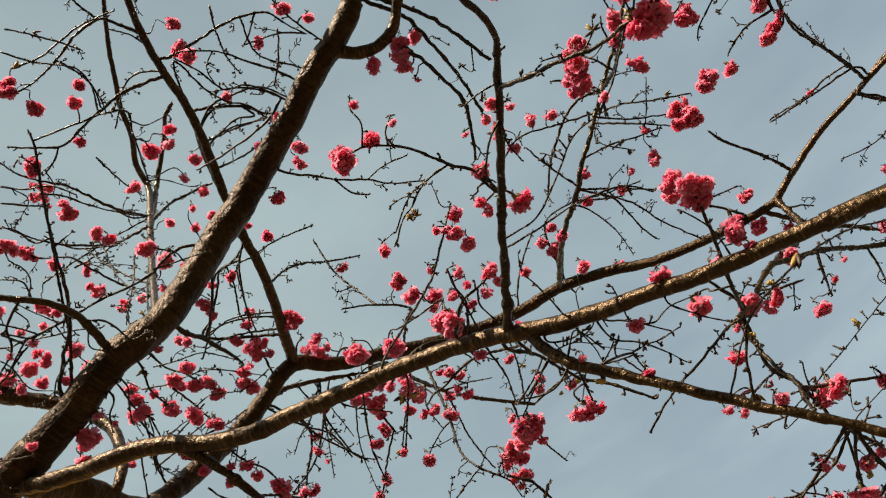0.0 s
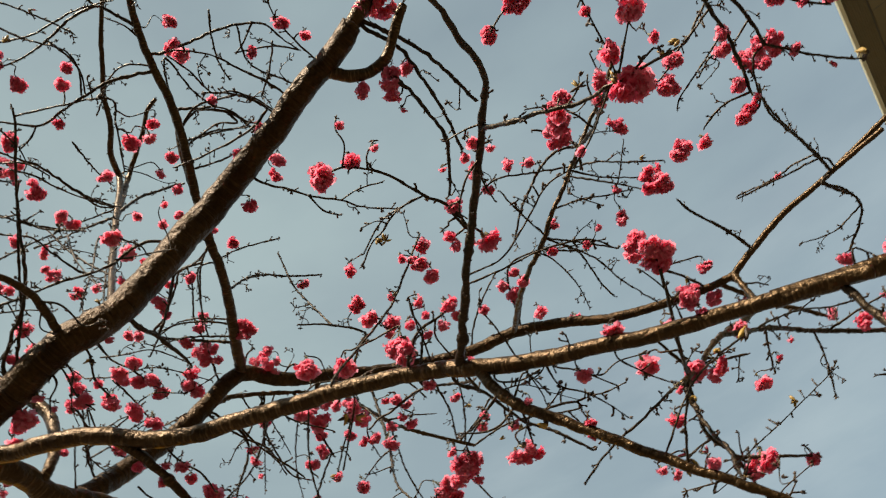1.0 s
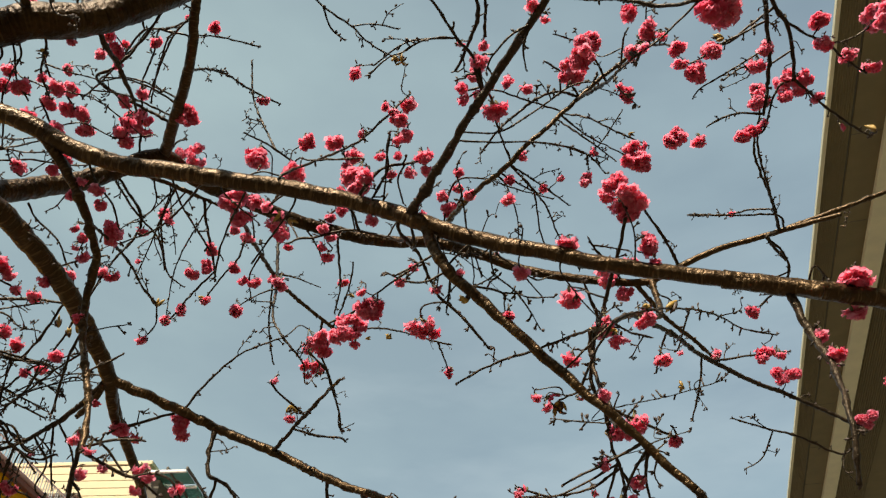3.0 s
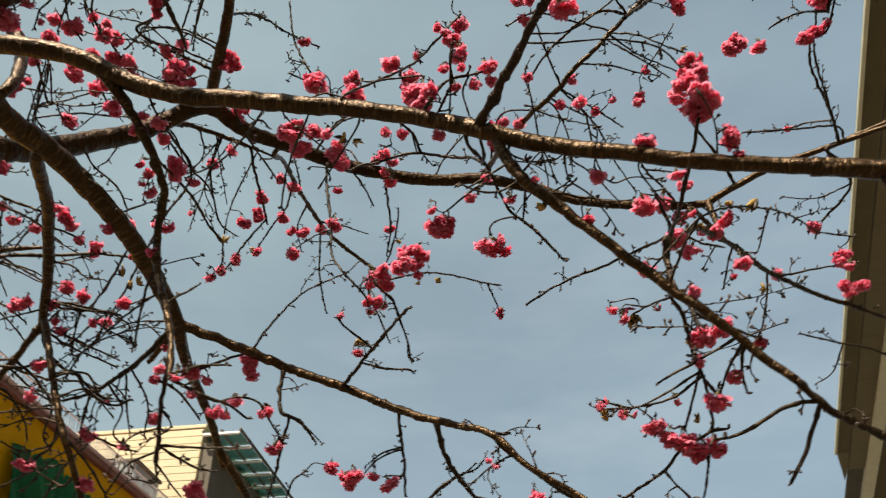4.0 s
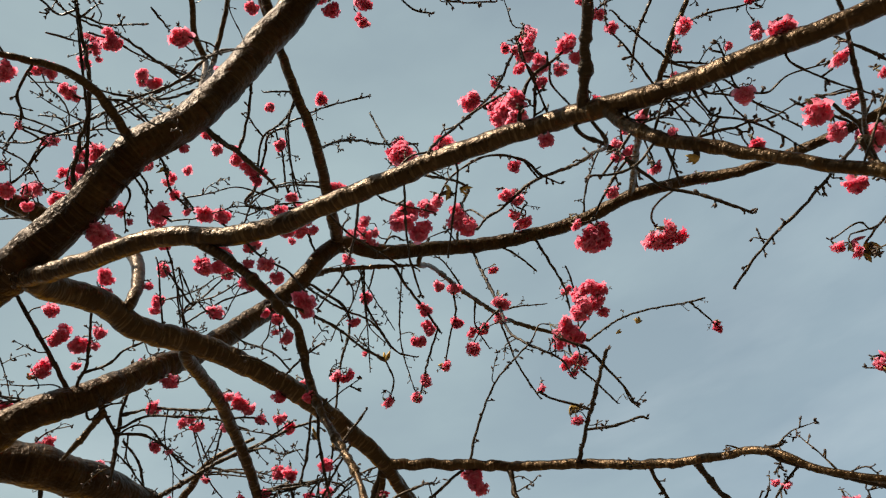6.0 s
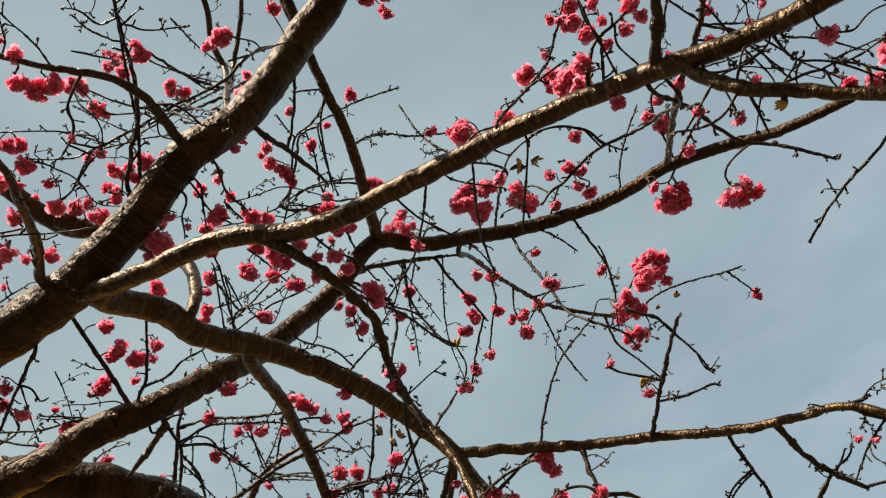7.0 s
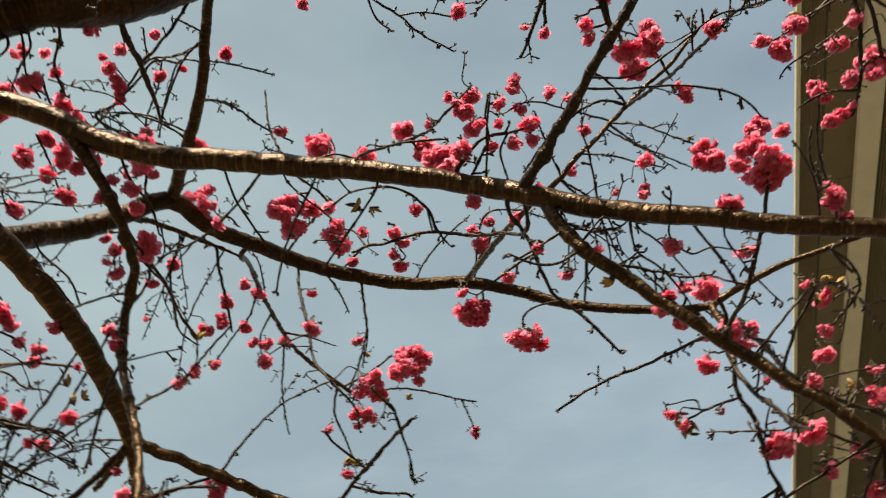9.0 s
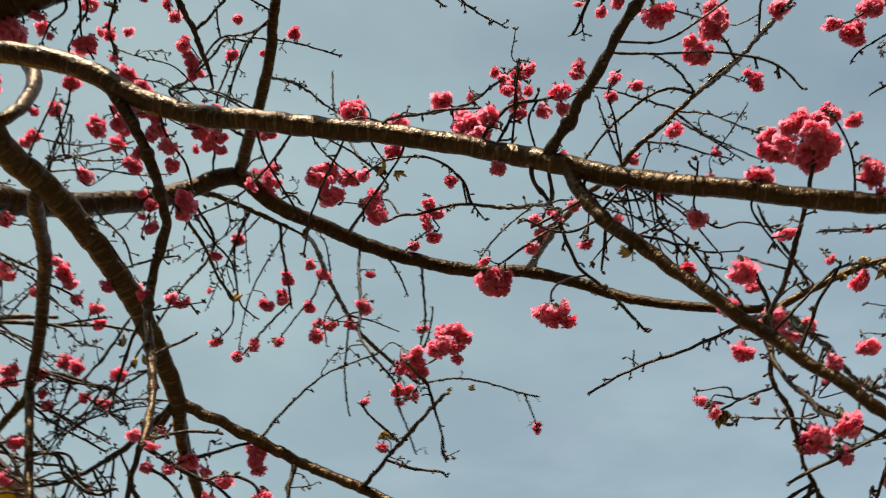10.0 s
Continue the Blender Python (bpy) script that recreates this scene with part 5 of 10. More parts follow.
branch("U2", "twig", [(0.171, 0.957, 2.859, 0.0039), (0.159, 0.941, 2.868, 0.0035), (0.151, 0.917, 2.892, 0.0030)], buds=18, shoots=1)
branch("ev1", "twig", [(1.009, 1.237, 3.765, 0.0066), (1.022, 1.321, 3.684, 0.0061), (1.037, 1.383, 3.623, 0.0055), (1.037, 1.457, 3.551, 0.0050), (1.031, 1.511, 3.499, 0.0044)], buds=9, shoots=3.5)
branch("ev2", "twig", [(1.022, 1.321, 3.684, 0.0037), (0.960, 1.349, 3.660, 0.0035), (0.891, 1.379, 3.637, 0.0033), (0.837, 1.412, 3.609, 0.0031), (0.809, 1.421, 3.603, 0.0029)], buds=26, shoots=3.5)
branch("ev3", "twig", [(1.035, 1.372, 3.633, 0.0029), (0.956, 1.414, 3.599, 0.0028), (0.887, 1.449, 3.570, 0.0026), (0.846, 1.469, 3.553, 0.0024), (0.827, 1.488, 3.537, 0.0022)], buds=26, shoots=3.5)
branch("ev4", "twig", [(1.031, 1.511, 3.499, 0.0037), (0.957, 1.515, 3.501, 0.0034), (0.901, 1.532, 3.489, 0.0032), (0.873, 1.546, 3.477, 0.0029)], buds=26, shoots=3.5)
branch("ev5", "twig", [(0.456, 1.133, 2.584, 0.0017), (0.457, 1.107, 2.616, 0.0015), (0.448, 1.078, 2.645, 0.0014), (0.427, 1.050, 2.673, 0.0013)], buds=18, shoots=1)
branch("e7", "twig", [(0.195, 1.175, 2.674, 0.0022), (0.203, 1.218, 2.634, 0.0020), (0.242, 1.239, 2.610, 0.0018), (0.273, 1.265, 2.584, 0.0016), (0.300, 1.294, 2.554, 0.0013)], buds=18, shoots=1)
branch("e8", "twig", [(0.245, 1.241, 2.608, 0.0018), (0.271, 1.249, 2.599, 0.0016), (0.324, 1.246, 2.598, 0.0013)], buds=18, shoots=1)
branch("e9", "twig", [(1.139, 2.693, 3.904, 0.0078), (1.115, 2.662, 3.951, 0.0072), (1.055, 2.597, 4.018, 0.0067), (0.982, 2.533, 4.085, 0.0061), (0.947, 2.481, 4.138, 0.0055)], buds=9, shoots=3.5)
branch("e10", "twig", [(0.202, 1.174, 2.671, 0.0018), (0.181, 1.193, 2.659, 0.0016), (0.151, 1.199, 2.656, 0.0013)], buds=18, shoots=1)
branch("e11", "twig", [(0.151, 1.183, 2.694, 0.0018), (0.166, 1.229, 2.645, 0.0016), (0.165, 1.248, 2.626, 0.0013)], buds=18, shoots=1)
branch("r4a", "twig", [(0.459, 1.587, 2.605, 0.0026), (0.424, 1.668, 2.636, 0.0025), (0.402, 1.737, 2.659, 0.0023)], buds=18, shoots=1)
branch("r4c", "twig", [(0.489, 1.627, 2.561, 0.0031), (0.519, 1.640, 2.542, 0.0029), (0.550, 1.640, 2.539, 0.0026)], buds=18, shoots=1)
branch("r4d", "twig", [(0.497, 1.652, 2.531, 0.0021), (0.504, 1.615, 2.567, 0.0018), (0.515, 1.587, 2.593, 0.0016)], buds=18, shoots=1)
branch("r4e", "twig", [(0.519, 1.688, 2.473, 0.0029), (0.446, 1.711, 2.437, 0.0025), (0.374, 1.724, 2.406, 0.0021), (0.296, 1.717, 2.400, 0.0018)], buds=18, shoots=1)
branch("r4f", "twig", [(0.374, 1.724, 2.406, 0.0018), (0.419, 1.751, 2.381, 0.0012)], buds=18, shoots=1)
branch("r4g", "twig", [(0.517, 1.686, 2.477, 0.0035), (0.503, 1.724, 2.431, 0.0032), (0.481, 1.768, 2.373, 0.0029)], buds=18, shoots=1)
branch("r4h", "twig", [(0.523, 1.692, 2.464, 0.0041), (0.540, 1.741, 2.418, 0.0039), (0.539, 1.778, 2.371, 0.0037), (0.477, 1.794, 2.340, 0.0035), (0.431, 1.820, 2.298, 0.0033), (0.361, 1.841, 2.258, 0.0031), (0.318, 1.852, 2.237, 0.0029)], buds=18, shoots=1)
branch("r4i", "twig", [(0.539, 1.778, 2.371, 0.0041), (0.581, 1.780, 2.377, 0.0029)], buds=18, shoots=1)
branch("r4j", "twig", [(0.517, 1.785, 2.358, 0.0029), (0.534, 1.807, 2.335, 0.0029), (0.522, 1.864, 2.261, 0.0026), (0.500, 1.900, 2.212, 0.0023)], buds=18, shoots=1)
branch("r4k", "twig", [(0.431, 1.820, 2.298, 0.0029), (0.534, 1.909, 2.209, 0.0029), (0.439, 1.897, 2.204, 0.0026), (0.366, 1.896, 2.191, 0.0023)], buds=18, shoots=1)
branch("r5", "twig", [(0.561, 1.261, 2.175, 0.0037), (0.518, 1.264, 2.170, 0.0033), (0.477, 1.277, 2.153, 0.0030), (0.432, 1.291, 2.134, 0.0026), (0.391, 1.296, 2.127, 0.0023)], buds=18, shoots=1)
branch("r6", "twig", [(0.565, 1.262, 2.172, 0.0041), (0.553, 1.285, 2.143, 0.0038), (0.537, 1.313, 2.106, 0.0035), (0.514, 1.342, 2.070, 0.0032)], buds=18, shoots=1)
branch("r7", "twig", [(0.523, 1.692, 2.464, 0.0032), (0.455, 1.728, 2.430, 0.0030), (0.366, 1.740, 2.414, 0.0027), (0.305, 1.732, 2.424, 0.0025)], buds=18, shoots=1)
branch("e12", "twig", [(0.351, 1.221, 2.378, 0.0027), (0.374, 1.176, 2.424, 0.0023), (0.403, 1.136, 2.460, 0.0019)], buds=18, shoots=1)
branch("e13", "twig", [(0.321, 1.222, 2.410, 0.0021), (0.441, 1.194, 2.517, 0.0021), (0.653, 1.418, 2.710, 0.0023), (0.799, 1.593, 2.819, 0.0023), (0.881, 1.688, 2.859, 0.0022), (0.989, 1.730, 2.871, 0.0019)], buds=18, shoots=1)
branch("e14", "twig", [(0.653, 1.418, 2.710, 0.0021), (0.637, 1.461, 2.663, 0.0018), (0.630, 1.482, 2.643, 0.0015)], buds=18, shoots=1)
branch("e15", "twig", [(0.392, 1.221, 2.337, 0.0012), (0.611, 1.502, 2.542, 0.0012), (0.806, 1.687, 2.702, 0.0012)], buds=18, shoots=1)
branch("e16", "twig", [(0.387, 1.221, 2.342, 0.0011), (0.370, 1.244, 2.327, 0.0011), (0.415, 1.234, 2.333, 0.0009), (0.453, 1.236, 2.328, 0.0008)], buds=18, shoots=1)
branch("e17", "twig", [(0.460, 1.238, 2.276, 0.0015), (0.470, 1.234, 2.284, 0.0013), (0.530, 1.216, 2.297, 0.0011)], buds=18, shoots=1)
branch("e18", "twig", [(0.460, 1.238, 2.276, 0.0011), (0.435, 1.249, 2.271, 0.0009), (0.377, 1.261, 2.264, 0.0007)], buds=18, shoots=1)
branch("Yr", "twig", [(0.711, 1.095, 2.520, 0.0076), (0.723, 1.096, 2.432, 0.0066), (0.723, 1.059, 2.339, 0.0057), (0.701, 1.015, 2.251, 0.0048), (0.688, 1.002, 2.179, 0.0041), (0.686, 1.028, 2.115, 0.0035)], buds=18, shoots=1)
branch("Yq", "branch", [(0.661, 1.881, 3.036, 0.0072), (0.876, 2.185, 3.189, 0.0079), (1.050, 2.426, 3.273, 0.0082), (1.281, 2.589, 3.277, 0.0083), (1.440, 2.648, 3.255, 0.0080), (1.630, 2.675, 3.176, 0.0076), (1.689, 2.655, 3.117, 0.0071)], buds=9, shoots=2)
branch("Yq1", "twig", [(1.105, 2.474, 3.280, 0.0040), (1.249, 2.465, 3.307, 0.0035), (1.389, 2.455, 3.321, 0.0030)], buds=26, shoots=3.5)
branch("Yq2", "twig", [(1.050, 2.426, 3.273, 0.0039), (1.044, 2.480, 3.191, 0.0035), (1.019, 2.560, 3.090, 0.0030)], buds=26, shoots=3.5)
branch("Yq3", "twig", [(0.842, 2.138, 3.168, 0.0036), (0.826, 2.182, 3.120, 0.0031), (0.812, 2.226, 3.063, 0.0027)], buds=26, shoots=3.5)
branch("xe1", "twig", [(0.743, 1.092, 2.514, 0.0020), (0.753, 1.065, 2.544, 0.0017), (0.778, 1.078, 2.529, 0.0015)], buds=18, shoots=1)
branch("xe2", "twig", [(1.535, 2.525, 3.974, 0.0058), (1.438, 2.328, 4.029, 0.0050), (1.349, 2.149, 4.088, 0.0043), (1.321, 1.997, 4.131, 0.0037), (1.278, 1.896, 4.130, 0.0031)], buds=26, shoots=3.5)
branch("xe3", "twig", [(1.555, 2.517, 3.979, 0.0046), (1.519, 2.475, 4.019, 0.0046), (1.357, 2.478, 4.014, 0.0040), (1.150, 2.482, 4.007, 0.0035)], buds=26, shoots=3.5)
branch("xe4", "twig", [(1.535, 2.525, 3.974, 0.0058), (1.473, 2.532, 3.946, 0.0058), (1.543, 2.568, 3.901, 0.0054), (1.566, 2.632, 3.820, 0.0050), (1.452, 2.710, 3.719, 0.0046)], buds=26, shoots=3.5)
branch("xe5", "twig", [(1.571, 2.620, 3.835, 0.0035), (1.428, 2.653, 3.792, 0.0029), (1.290, 2.646, 3.800, 0.0023)], buds=26, shoots=3.5)
branch("xe6", "twig", [(1.674, 2.664, 3.136, 0.0041), (1.619, 2.732, 3.067, 0.0041), (1.439, 2.694, 3.115, 0.0038), (1.336, 2.681, 3.130, 0.0034), (1.202, 2.658, 3.158, 0.0031)], buds=26, shoots=3.5)
branch("xe7", "twig", [(1.354, 2.684, 3.127, 0.0031), (1.316, 2.745, 3.049, 0.0026), (1.250, 2.772, 3.013, 0.0021)], buds=26, shoots=3.5)
branch("dt1", "twig", [(-0.942, 2.155, 4.098, 0.0059), (-1.229, 2.043, 4.203, 0.0059), (-1.172, 2.009, 4.254, 0.0055), (-1.086, 1.946, 4.321, 0.0050), (-1.033, 1.905, 4.361, 0.0045), (-0.942, 1.909, 4.352, 0.0040)], buds=26, shoots=3.5)
branch("dt2", "twig", [(-0.815, 1.810, 4.187, 0.0038), (-0.897, 1.811, 4.204, 0.0038), (-0.935, 1.870, 4.150, 0.0034), (-0.961, 1.941, 4.083, 0.0031), (-0.975, 1.997, 4.030, 0.0028)], buds=26, shoots=3.5)
branch("dt3", "twig", [(-0.814, 1.802, 4.192, 0.0038), (-0.776, 1.867, 4.278, 0.0036), (-0.712, 1.925, 4.339, 0.0033), (-0.630, 1.983, 4.382, 0.0031)], buds=26, shoots=3.5)
branch("dt4", "twig", [(-0.893, 2.043, 4.111, 0.0039), (-1.014, 2.000, 4.148, 0.0035), (-1.094, 1.989, 4.165, 0.0032), (-1.199, 2.004, 4.158, 0.0029)], buds=26, shoots=3.5)
branch("S2", "branch", [(-2.003, 2.586, 3.402, 0.0266), (-2.171, 2.577, 3.375, 0.0266), (-2.329, 2.545, 3.363, 0.0266), (-2.464, 2.517, 3.353, 0.0266), (-2.574, 2.489, 3.351, 0.0266), (-2.745, 2.436, 3.358, 0.0266), (-2.955, 2.365, 3.375, 0.0266)])
branch("s1", "branch", [(-1.992, 2.549, 3.395, 0.0264), (-2.077, 2.619, 3.286, 0.0233), (-2.164, 2.698, 3.172, 0.0203), (-2.241, 2.771, 3.066, 0.0173), (-2.275, 2.812, 3.008, 0.0143)])
branch("s2", "branch", [(-1.987, 2.531, 3.392, 0.0154), (-1.867, 2.521, 3.450, 0.0129), (-1.764, 2.493, 3.504, 0.0104), (-1.650, 2.497, 3.521, 0.0080), (-1.556, 2.506, 3.529, 0.0055)], shoots=2)
branch("s3", "branch", [(-1.963, 2.396, 3.374, 0.0095), (-1.790, 2.407, 3.401, 0.0085), (-1.637, 2.414, 3.423, 0.0074), (-1.487, 2.432, 3.431, 0.0063), (-1.358, 2.442, 3.443, 0.0053), (-1.233, 2.465, 3.439, 0.0042)], buds=9, shoots=2)
branch("s4", "branch", [(-2.003, 2.586, 3.402, 0.0089), (-1.979, 2.673, 3.292, 0.0081), (-1.965, 2.712, 3.246, 0.0074), (-1.884, 2.795, 3.159, 0.0067)], buds=9, shoots=2)
branch("s5", "branch", [(-1.952, 2.205, 3.356, 0.0080), (-1.857, 2.129, 3.488, 0.0073), (-1.811, 2.088, 3.548, 0.0065), (-1.764, 2.061, 3.591, 0.0058), (-1.707, 2.010, 3.666, 0.0050)], buds=9, shoots=2)
branch("s6", "twig", [(-1.857, 2.129, 3.488, 0.0040), (-1.795, 2.131, 3.498, 0.0038), (-1.741, 2.157, 3.477, 0.0035), (-1.717, 2.208, 3.418, 0.0033), (-1.654, 2.279, 3.343, 0.0030)], buds=26, shoots=3.5)
branch("s7", "twig", [(-1.821, 2.097, 3.536, 0.0060), (-1.707, 2.124, 3.525, 0.0054), (-1.578, 2.176, 3.485, 0.0047), (-1.444, 2.225, 3.451, 0.0040)], buds=9, shoots=3.5)
branch("s8", "twig", [(-1.963, 2.396, 3.374, 0.0053), (-1.925, 2.320, 3.482, 0.0048), (-1.949, 2.247, 3.569, 0.0042)], buds=26, shoots=3.5)
branch("s9", "twig", [(-2.099, 2.638, 3.258, 0.0055), (-2.137, 2.562, 3.345, 0.0051), (-2.186, 2.508, 3.402, 0.0048), (-2.224, 2.485, 3.424, 0.0044)], buds=26, shoots=3.5)
branch("s10", "branch", [(-2.135, 2.671, 3.210, 0.0099), (-1.998, 2.688, 3.217, 0.0091), (-1.940, 2.751, 3.150, 0.0082), (-1.894, 2.847, 3.041, 0.0074), (-1.882, 2.906, 2.969, 0.0066)], buds=9, shoots=2)
branch("s11", "branch", [(-2.185, 2.717, 3.144, 0.0132), (-2.261, 2.710, 3.138, 0.0115), (-2.332, 2.714, 3.119, 0.0099)], shoots=2)
branch("i5", "branch", [(-1.353, 2.254, 3.014, 0.0120), (-1.439, 2.313, 2.932, 0.0107), (-1.516, 2.366, 2.851, 0.0095), (-1.602, 2.440, 2.742, 0.0083)], buds=9, shoots=2)
branch("i6", "twig", [(-1.358, 2.267, 3.009, 0.0046), (-1.349, 2.305, 2.960, 0.0046), (-1.298, 2.353, 2.911, 0.0044), (-1.256, 2.369, 2.899, 0.0041), (-1.212, 2.409, 2.858, 0.0039), (-1.161, 2.439, 2.831, 0.0037)], buds=26, shoots=3.5)
branch("i7", "twig", [(-1.446, 2.318, 2.925, 0.0046), (-1.506, 2.312, 2.921, 0.0041), (-1.583, 2.309, 2.909, 0.0037)], buds=26, shoots=3.5)
branch("i8", "twig", [(-1.330, 2.198, 3.036, 0.0036), (-1.463, 2.212, 3.009, 0.0032), (-1.563, 2.223, 2.976, 0.0027)], buds=26, shoots=3.5)
branch("i9", "twig", [(-1.317, 2.168, 3.047, 0.0045), (-1.223, 2.196, 3.033, 0.0036), (-1.101, 2.225, 3.021, 0.0027)], buds=26, shoots=3.5)
branch("i10", "twig", [(-1.132, 2.218, 3.024, 0.0027), (-1.161, 2.260, 2.967, 0.0024), (-1.221, 2.292, 2.915, 0.0021), (-1.273, 2.332, 2.855, 0.0018)], buds=26, shoots=3.5)
branch("P3", "branch", [(-0.870, 2.138, 2.932, 0.0094), (-0.979, 2.220, 2.865, 0.0082), (-1.075, 2.276, 2.827, 0.0070), (-1.164, 2.313, 2.795, 0.0057), (-1.246, 2.328, 2.780, 0.0044)], buds=9, shoots=2)
branch("P3b", "twig", [(-1.044, 2.260, 2.838, 0.0035), (-1.042, 2.316, 2.753, 0.0030), (-1.036, 2.373, 2.683, 0.0026)], buds=26, shoots=3.5)
branch("P3c", "twig", [(-1.028, 2.251, 2.844, 0.0035), (-0.980, 2.320, 2.760, 0.0030), (-0.994, 2.383, 2.679, 0.0026)], buds=26, shoots=3.5)
branch("P3d", "twig", [(-1.164, 2.313, 2.795, 0.0035), (-1.197, 2.374, 2.733, 0.0031), (-1.205, 2.420, 2.675, 0.0027)], buds=26, shoots=3.5)
branch("P3e", "twig", [(-1.098, 2.287, 2.818, 0.0026), (-1.057, 2.326, 2.779, 0.0022), (-1.111, 2.324, 2.770, 0.0018)], buds=26, shoots=3.5)
branch("Jc", "twig", [(-0.558, 1.381, 2.370, 0.0052), (-0.573, 1.426, 2.300, 0.0047), (-0.590, 1.503, 2.201, 0.0042)], buds=18, shoots=1)
branch("Jd", "twig", [(-0.545, 1.367, 2.305, 0.0031), (-0.491, 1.393, 2.284, 0.0027), (-0.443, 1.410, 2.271, 0.0024), (-0.408, 1.432, 2.252, 0.0020)], buds=18, shoots=1)
branch("Je", "twig", [(-0.546, 1.369, 2.313, 0.0031), (-0.489, 1.360, 2.325, 0.0025), (-0.443, 1.365, 2.328, 0.0020)], buds=18, shoots=1)
branch("q2b", "twig", [(-0.556, 2.317, 2.714, 0.0034), (-0.494, 2.358, 2.687, 0.0025), (-0.446, 2.396, 2.649, 0.0017)], buds=26, shoots=3.5)
branch("Jf", "twig", [(-0.586, 1.483, 2.227, 0.0026), (-0.505, 1.496, 2.226, 0.0024), (-0.442, 1.505, 2.229, 0.0021)], buds=18, shoots=1)
branch("q3c", "twig", [(-0.199, 2.387, 2.622, 0.0033), (-0.274, 2.401, 2.598, 0.0029), (-0.329, 2.430, 2.551, 0.0025)], buds=26, shoots=3.5)
branch("Qs", "twig", [(0.046, 2.197, 2.582, 0.0045), (0.079, 2.202, 2.577, 0.0042), (0.109, 2.207, 2.577, 0.0038)], buds=26, shoots=3.5)
branch("Q3", "twig", [(0.063, 2.190, 2.570, 0.0067), (0.098, 2.210, 2.535, 0.0066), (0.162, 2.250, 2.498, 0.0065), (0.227, 2.289, 2.463, 0.0064), (0.306, 2.330, 2.428, 0.0062), (0.360, 2.357, 2.405, 0.0061), (0.412, 2.408, 2.352, 0.0060)], buds=9, shoots=3.5)
branch("q4d", "twig", [(0.118, 2.222, 2.523, 0.0030), (0.057, 2.237, 2.494, 0.0026), (-0.008, 2.264, 2.447, 0.0022)], buds=26, shoots=3.5)
branch("q4e", "twig", [(0.012, 2.518, 2.520, 0.0041), (0.127, 2.539, 2.506, 0.0033), (0.212, 2.543, 2.517, 0.0025)], buds=26, shoots=3.5)
branch("q4f", "twig", [(-0.038, 2.451, 2.561, 0.0033), (0.016, 2.436, 2.573, 0.0029), (0.033, 2.427, 2.586, 0.0025)], buds=26, shoots=3.5)
branch("q4g", "twig", [(-0.038, 2.451, 2.561, 0.0041), (-0.095, 2.457, 2.525, 0.0037), (-0.129, 2.480, 2.489, 0.0033)], buds=26, shoots=3.5)
branch("I2", "branch", [(-1.341, 2.224, 3.026, 0.0125), (-1.274, 2.201, 2.885, 0.0115), (-1.219, 2.203, 2.749, 0.0107), (-1.178, 2.213, 2.644, 0.0099), (-1.139, 2.248, 2.555, 0.0093), (-1.101, 2.319, 2.450, 0.0088)], shoots=2)
branch("P2x", "branch", [(-0.847, 2.684, 2.761, 0.0153), (-0.797, 2.726, 2.699, 0.0139), (-0.742, 2.793, 2.615, 0.0124)], shoots=2)
branch("u2a", "twig", [(-1.382, 1.911, 3.676, 0.0038), (-1.414, 1.831, 3.782, 0.0038), (-1.403, 1.864, 3.740, 0.0035), (-1.416, 1.898, 3.695, 0.0032), (-1.430, 1.965, 3.608, 0.0028)], buds=26, shoots=3.5)
branch("u14", "twig", [(-1.106, 2.262, 2.973, 0.0027), (-1.059, 2.276, 2.957, 0.0022), (-1.045, 2.291, 2.937, 0.0018)], buds=26, shoots=3.5)
branch("u15", "twig", [(-1.086, 2.258, 2.978, 0.0027), (-1.016, 2.245, 2.997, 0.0022), (-0.955, 2.277, 2.959, 0.0018)], buds=26, shoots=3.5)
branch("u16", "twig", [(-1.240, 2.200, 2.803, 0.0042), (-1.138, 2.201, 2.799, 0.0036), (-1.098, 2.241, 2.748, 0.0031), (-1.070, 2.250, 2.739, 0.0025)], buds=26, shoots=3.5)
branch("u17", "twig", [(-1.178, 2.213, 2.644, 0.0041), (-1.256, 2.210, 2.662, 0.0033), (-1.354, 2.223, 2.641, 0.0025)], buds=26, shoots=3.5)
branch("u18", "twig", [(-1.181, 2.211, 2.652, 0.0049), (-1.209, 2.262, 2.597, 0.0044), (-1.256, 2.282, 2.569, 0.0038), (-1.293, 2.311, 2.531, 0.0033)], buds=26, shoots=3.5)
branch("u19", "twig", [(-1.174, 2.215, 2.636, 0.0040), (-1.194, 2.235, 2.593, 0.0035), (-1.278, 2.247, 2.575, 0.0030), (-1.342, 2.227, 2.598, 0.0024)], buds=26, shoots=3.5)
branch("u20", "twig", [(-1.124, 2.275, 2.512, 0.0040), (-1.156, 2.288, 2.488, 0.0035), (-1.219, 2.266, 2.514, 0.0029), (-1.298, 2.224, 2.565, 0.0024)], buds=26, shoots=3.5)
branch("u21", "twig", [(-1.165, 2.222, 2.614, 0.0049), (-1.086, 2.284, 2.535, 0.0040), (-1.036, 2.345, 2.458, 0.0032)], buds=26, shoots=3.5)
branch("u22", "twig", [(-1.217, 2.493, 2.713, 0.0045), (-1.300, 2.540, 2.650, 0.0041), (-1.372, 2.604, 2.565, 0.0036)], buds=26, shoots=3.5)
branch("u23", "twig", [(-1.202, 2.390, 2.714, 0.0044), (-1.103, 2.429, 2.672, 0.0035), (-1.033, 2.442, 2.658, 0.0026)], buds=26, shoots=3.5)
branch("u24", "twig", [(-0.587, 1.490, 2.218, 0.0026), (-0.636, 1.497, 2.199, 0.0023), (-0.674, 1.523, 2.164, 0.0019), (-0.691, 1.541, 2.141, 0.0016)], buds=18, shoots=1)
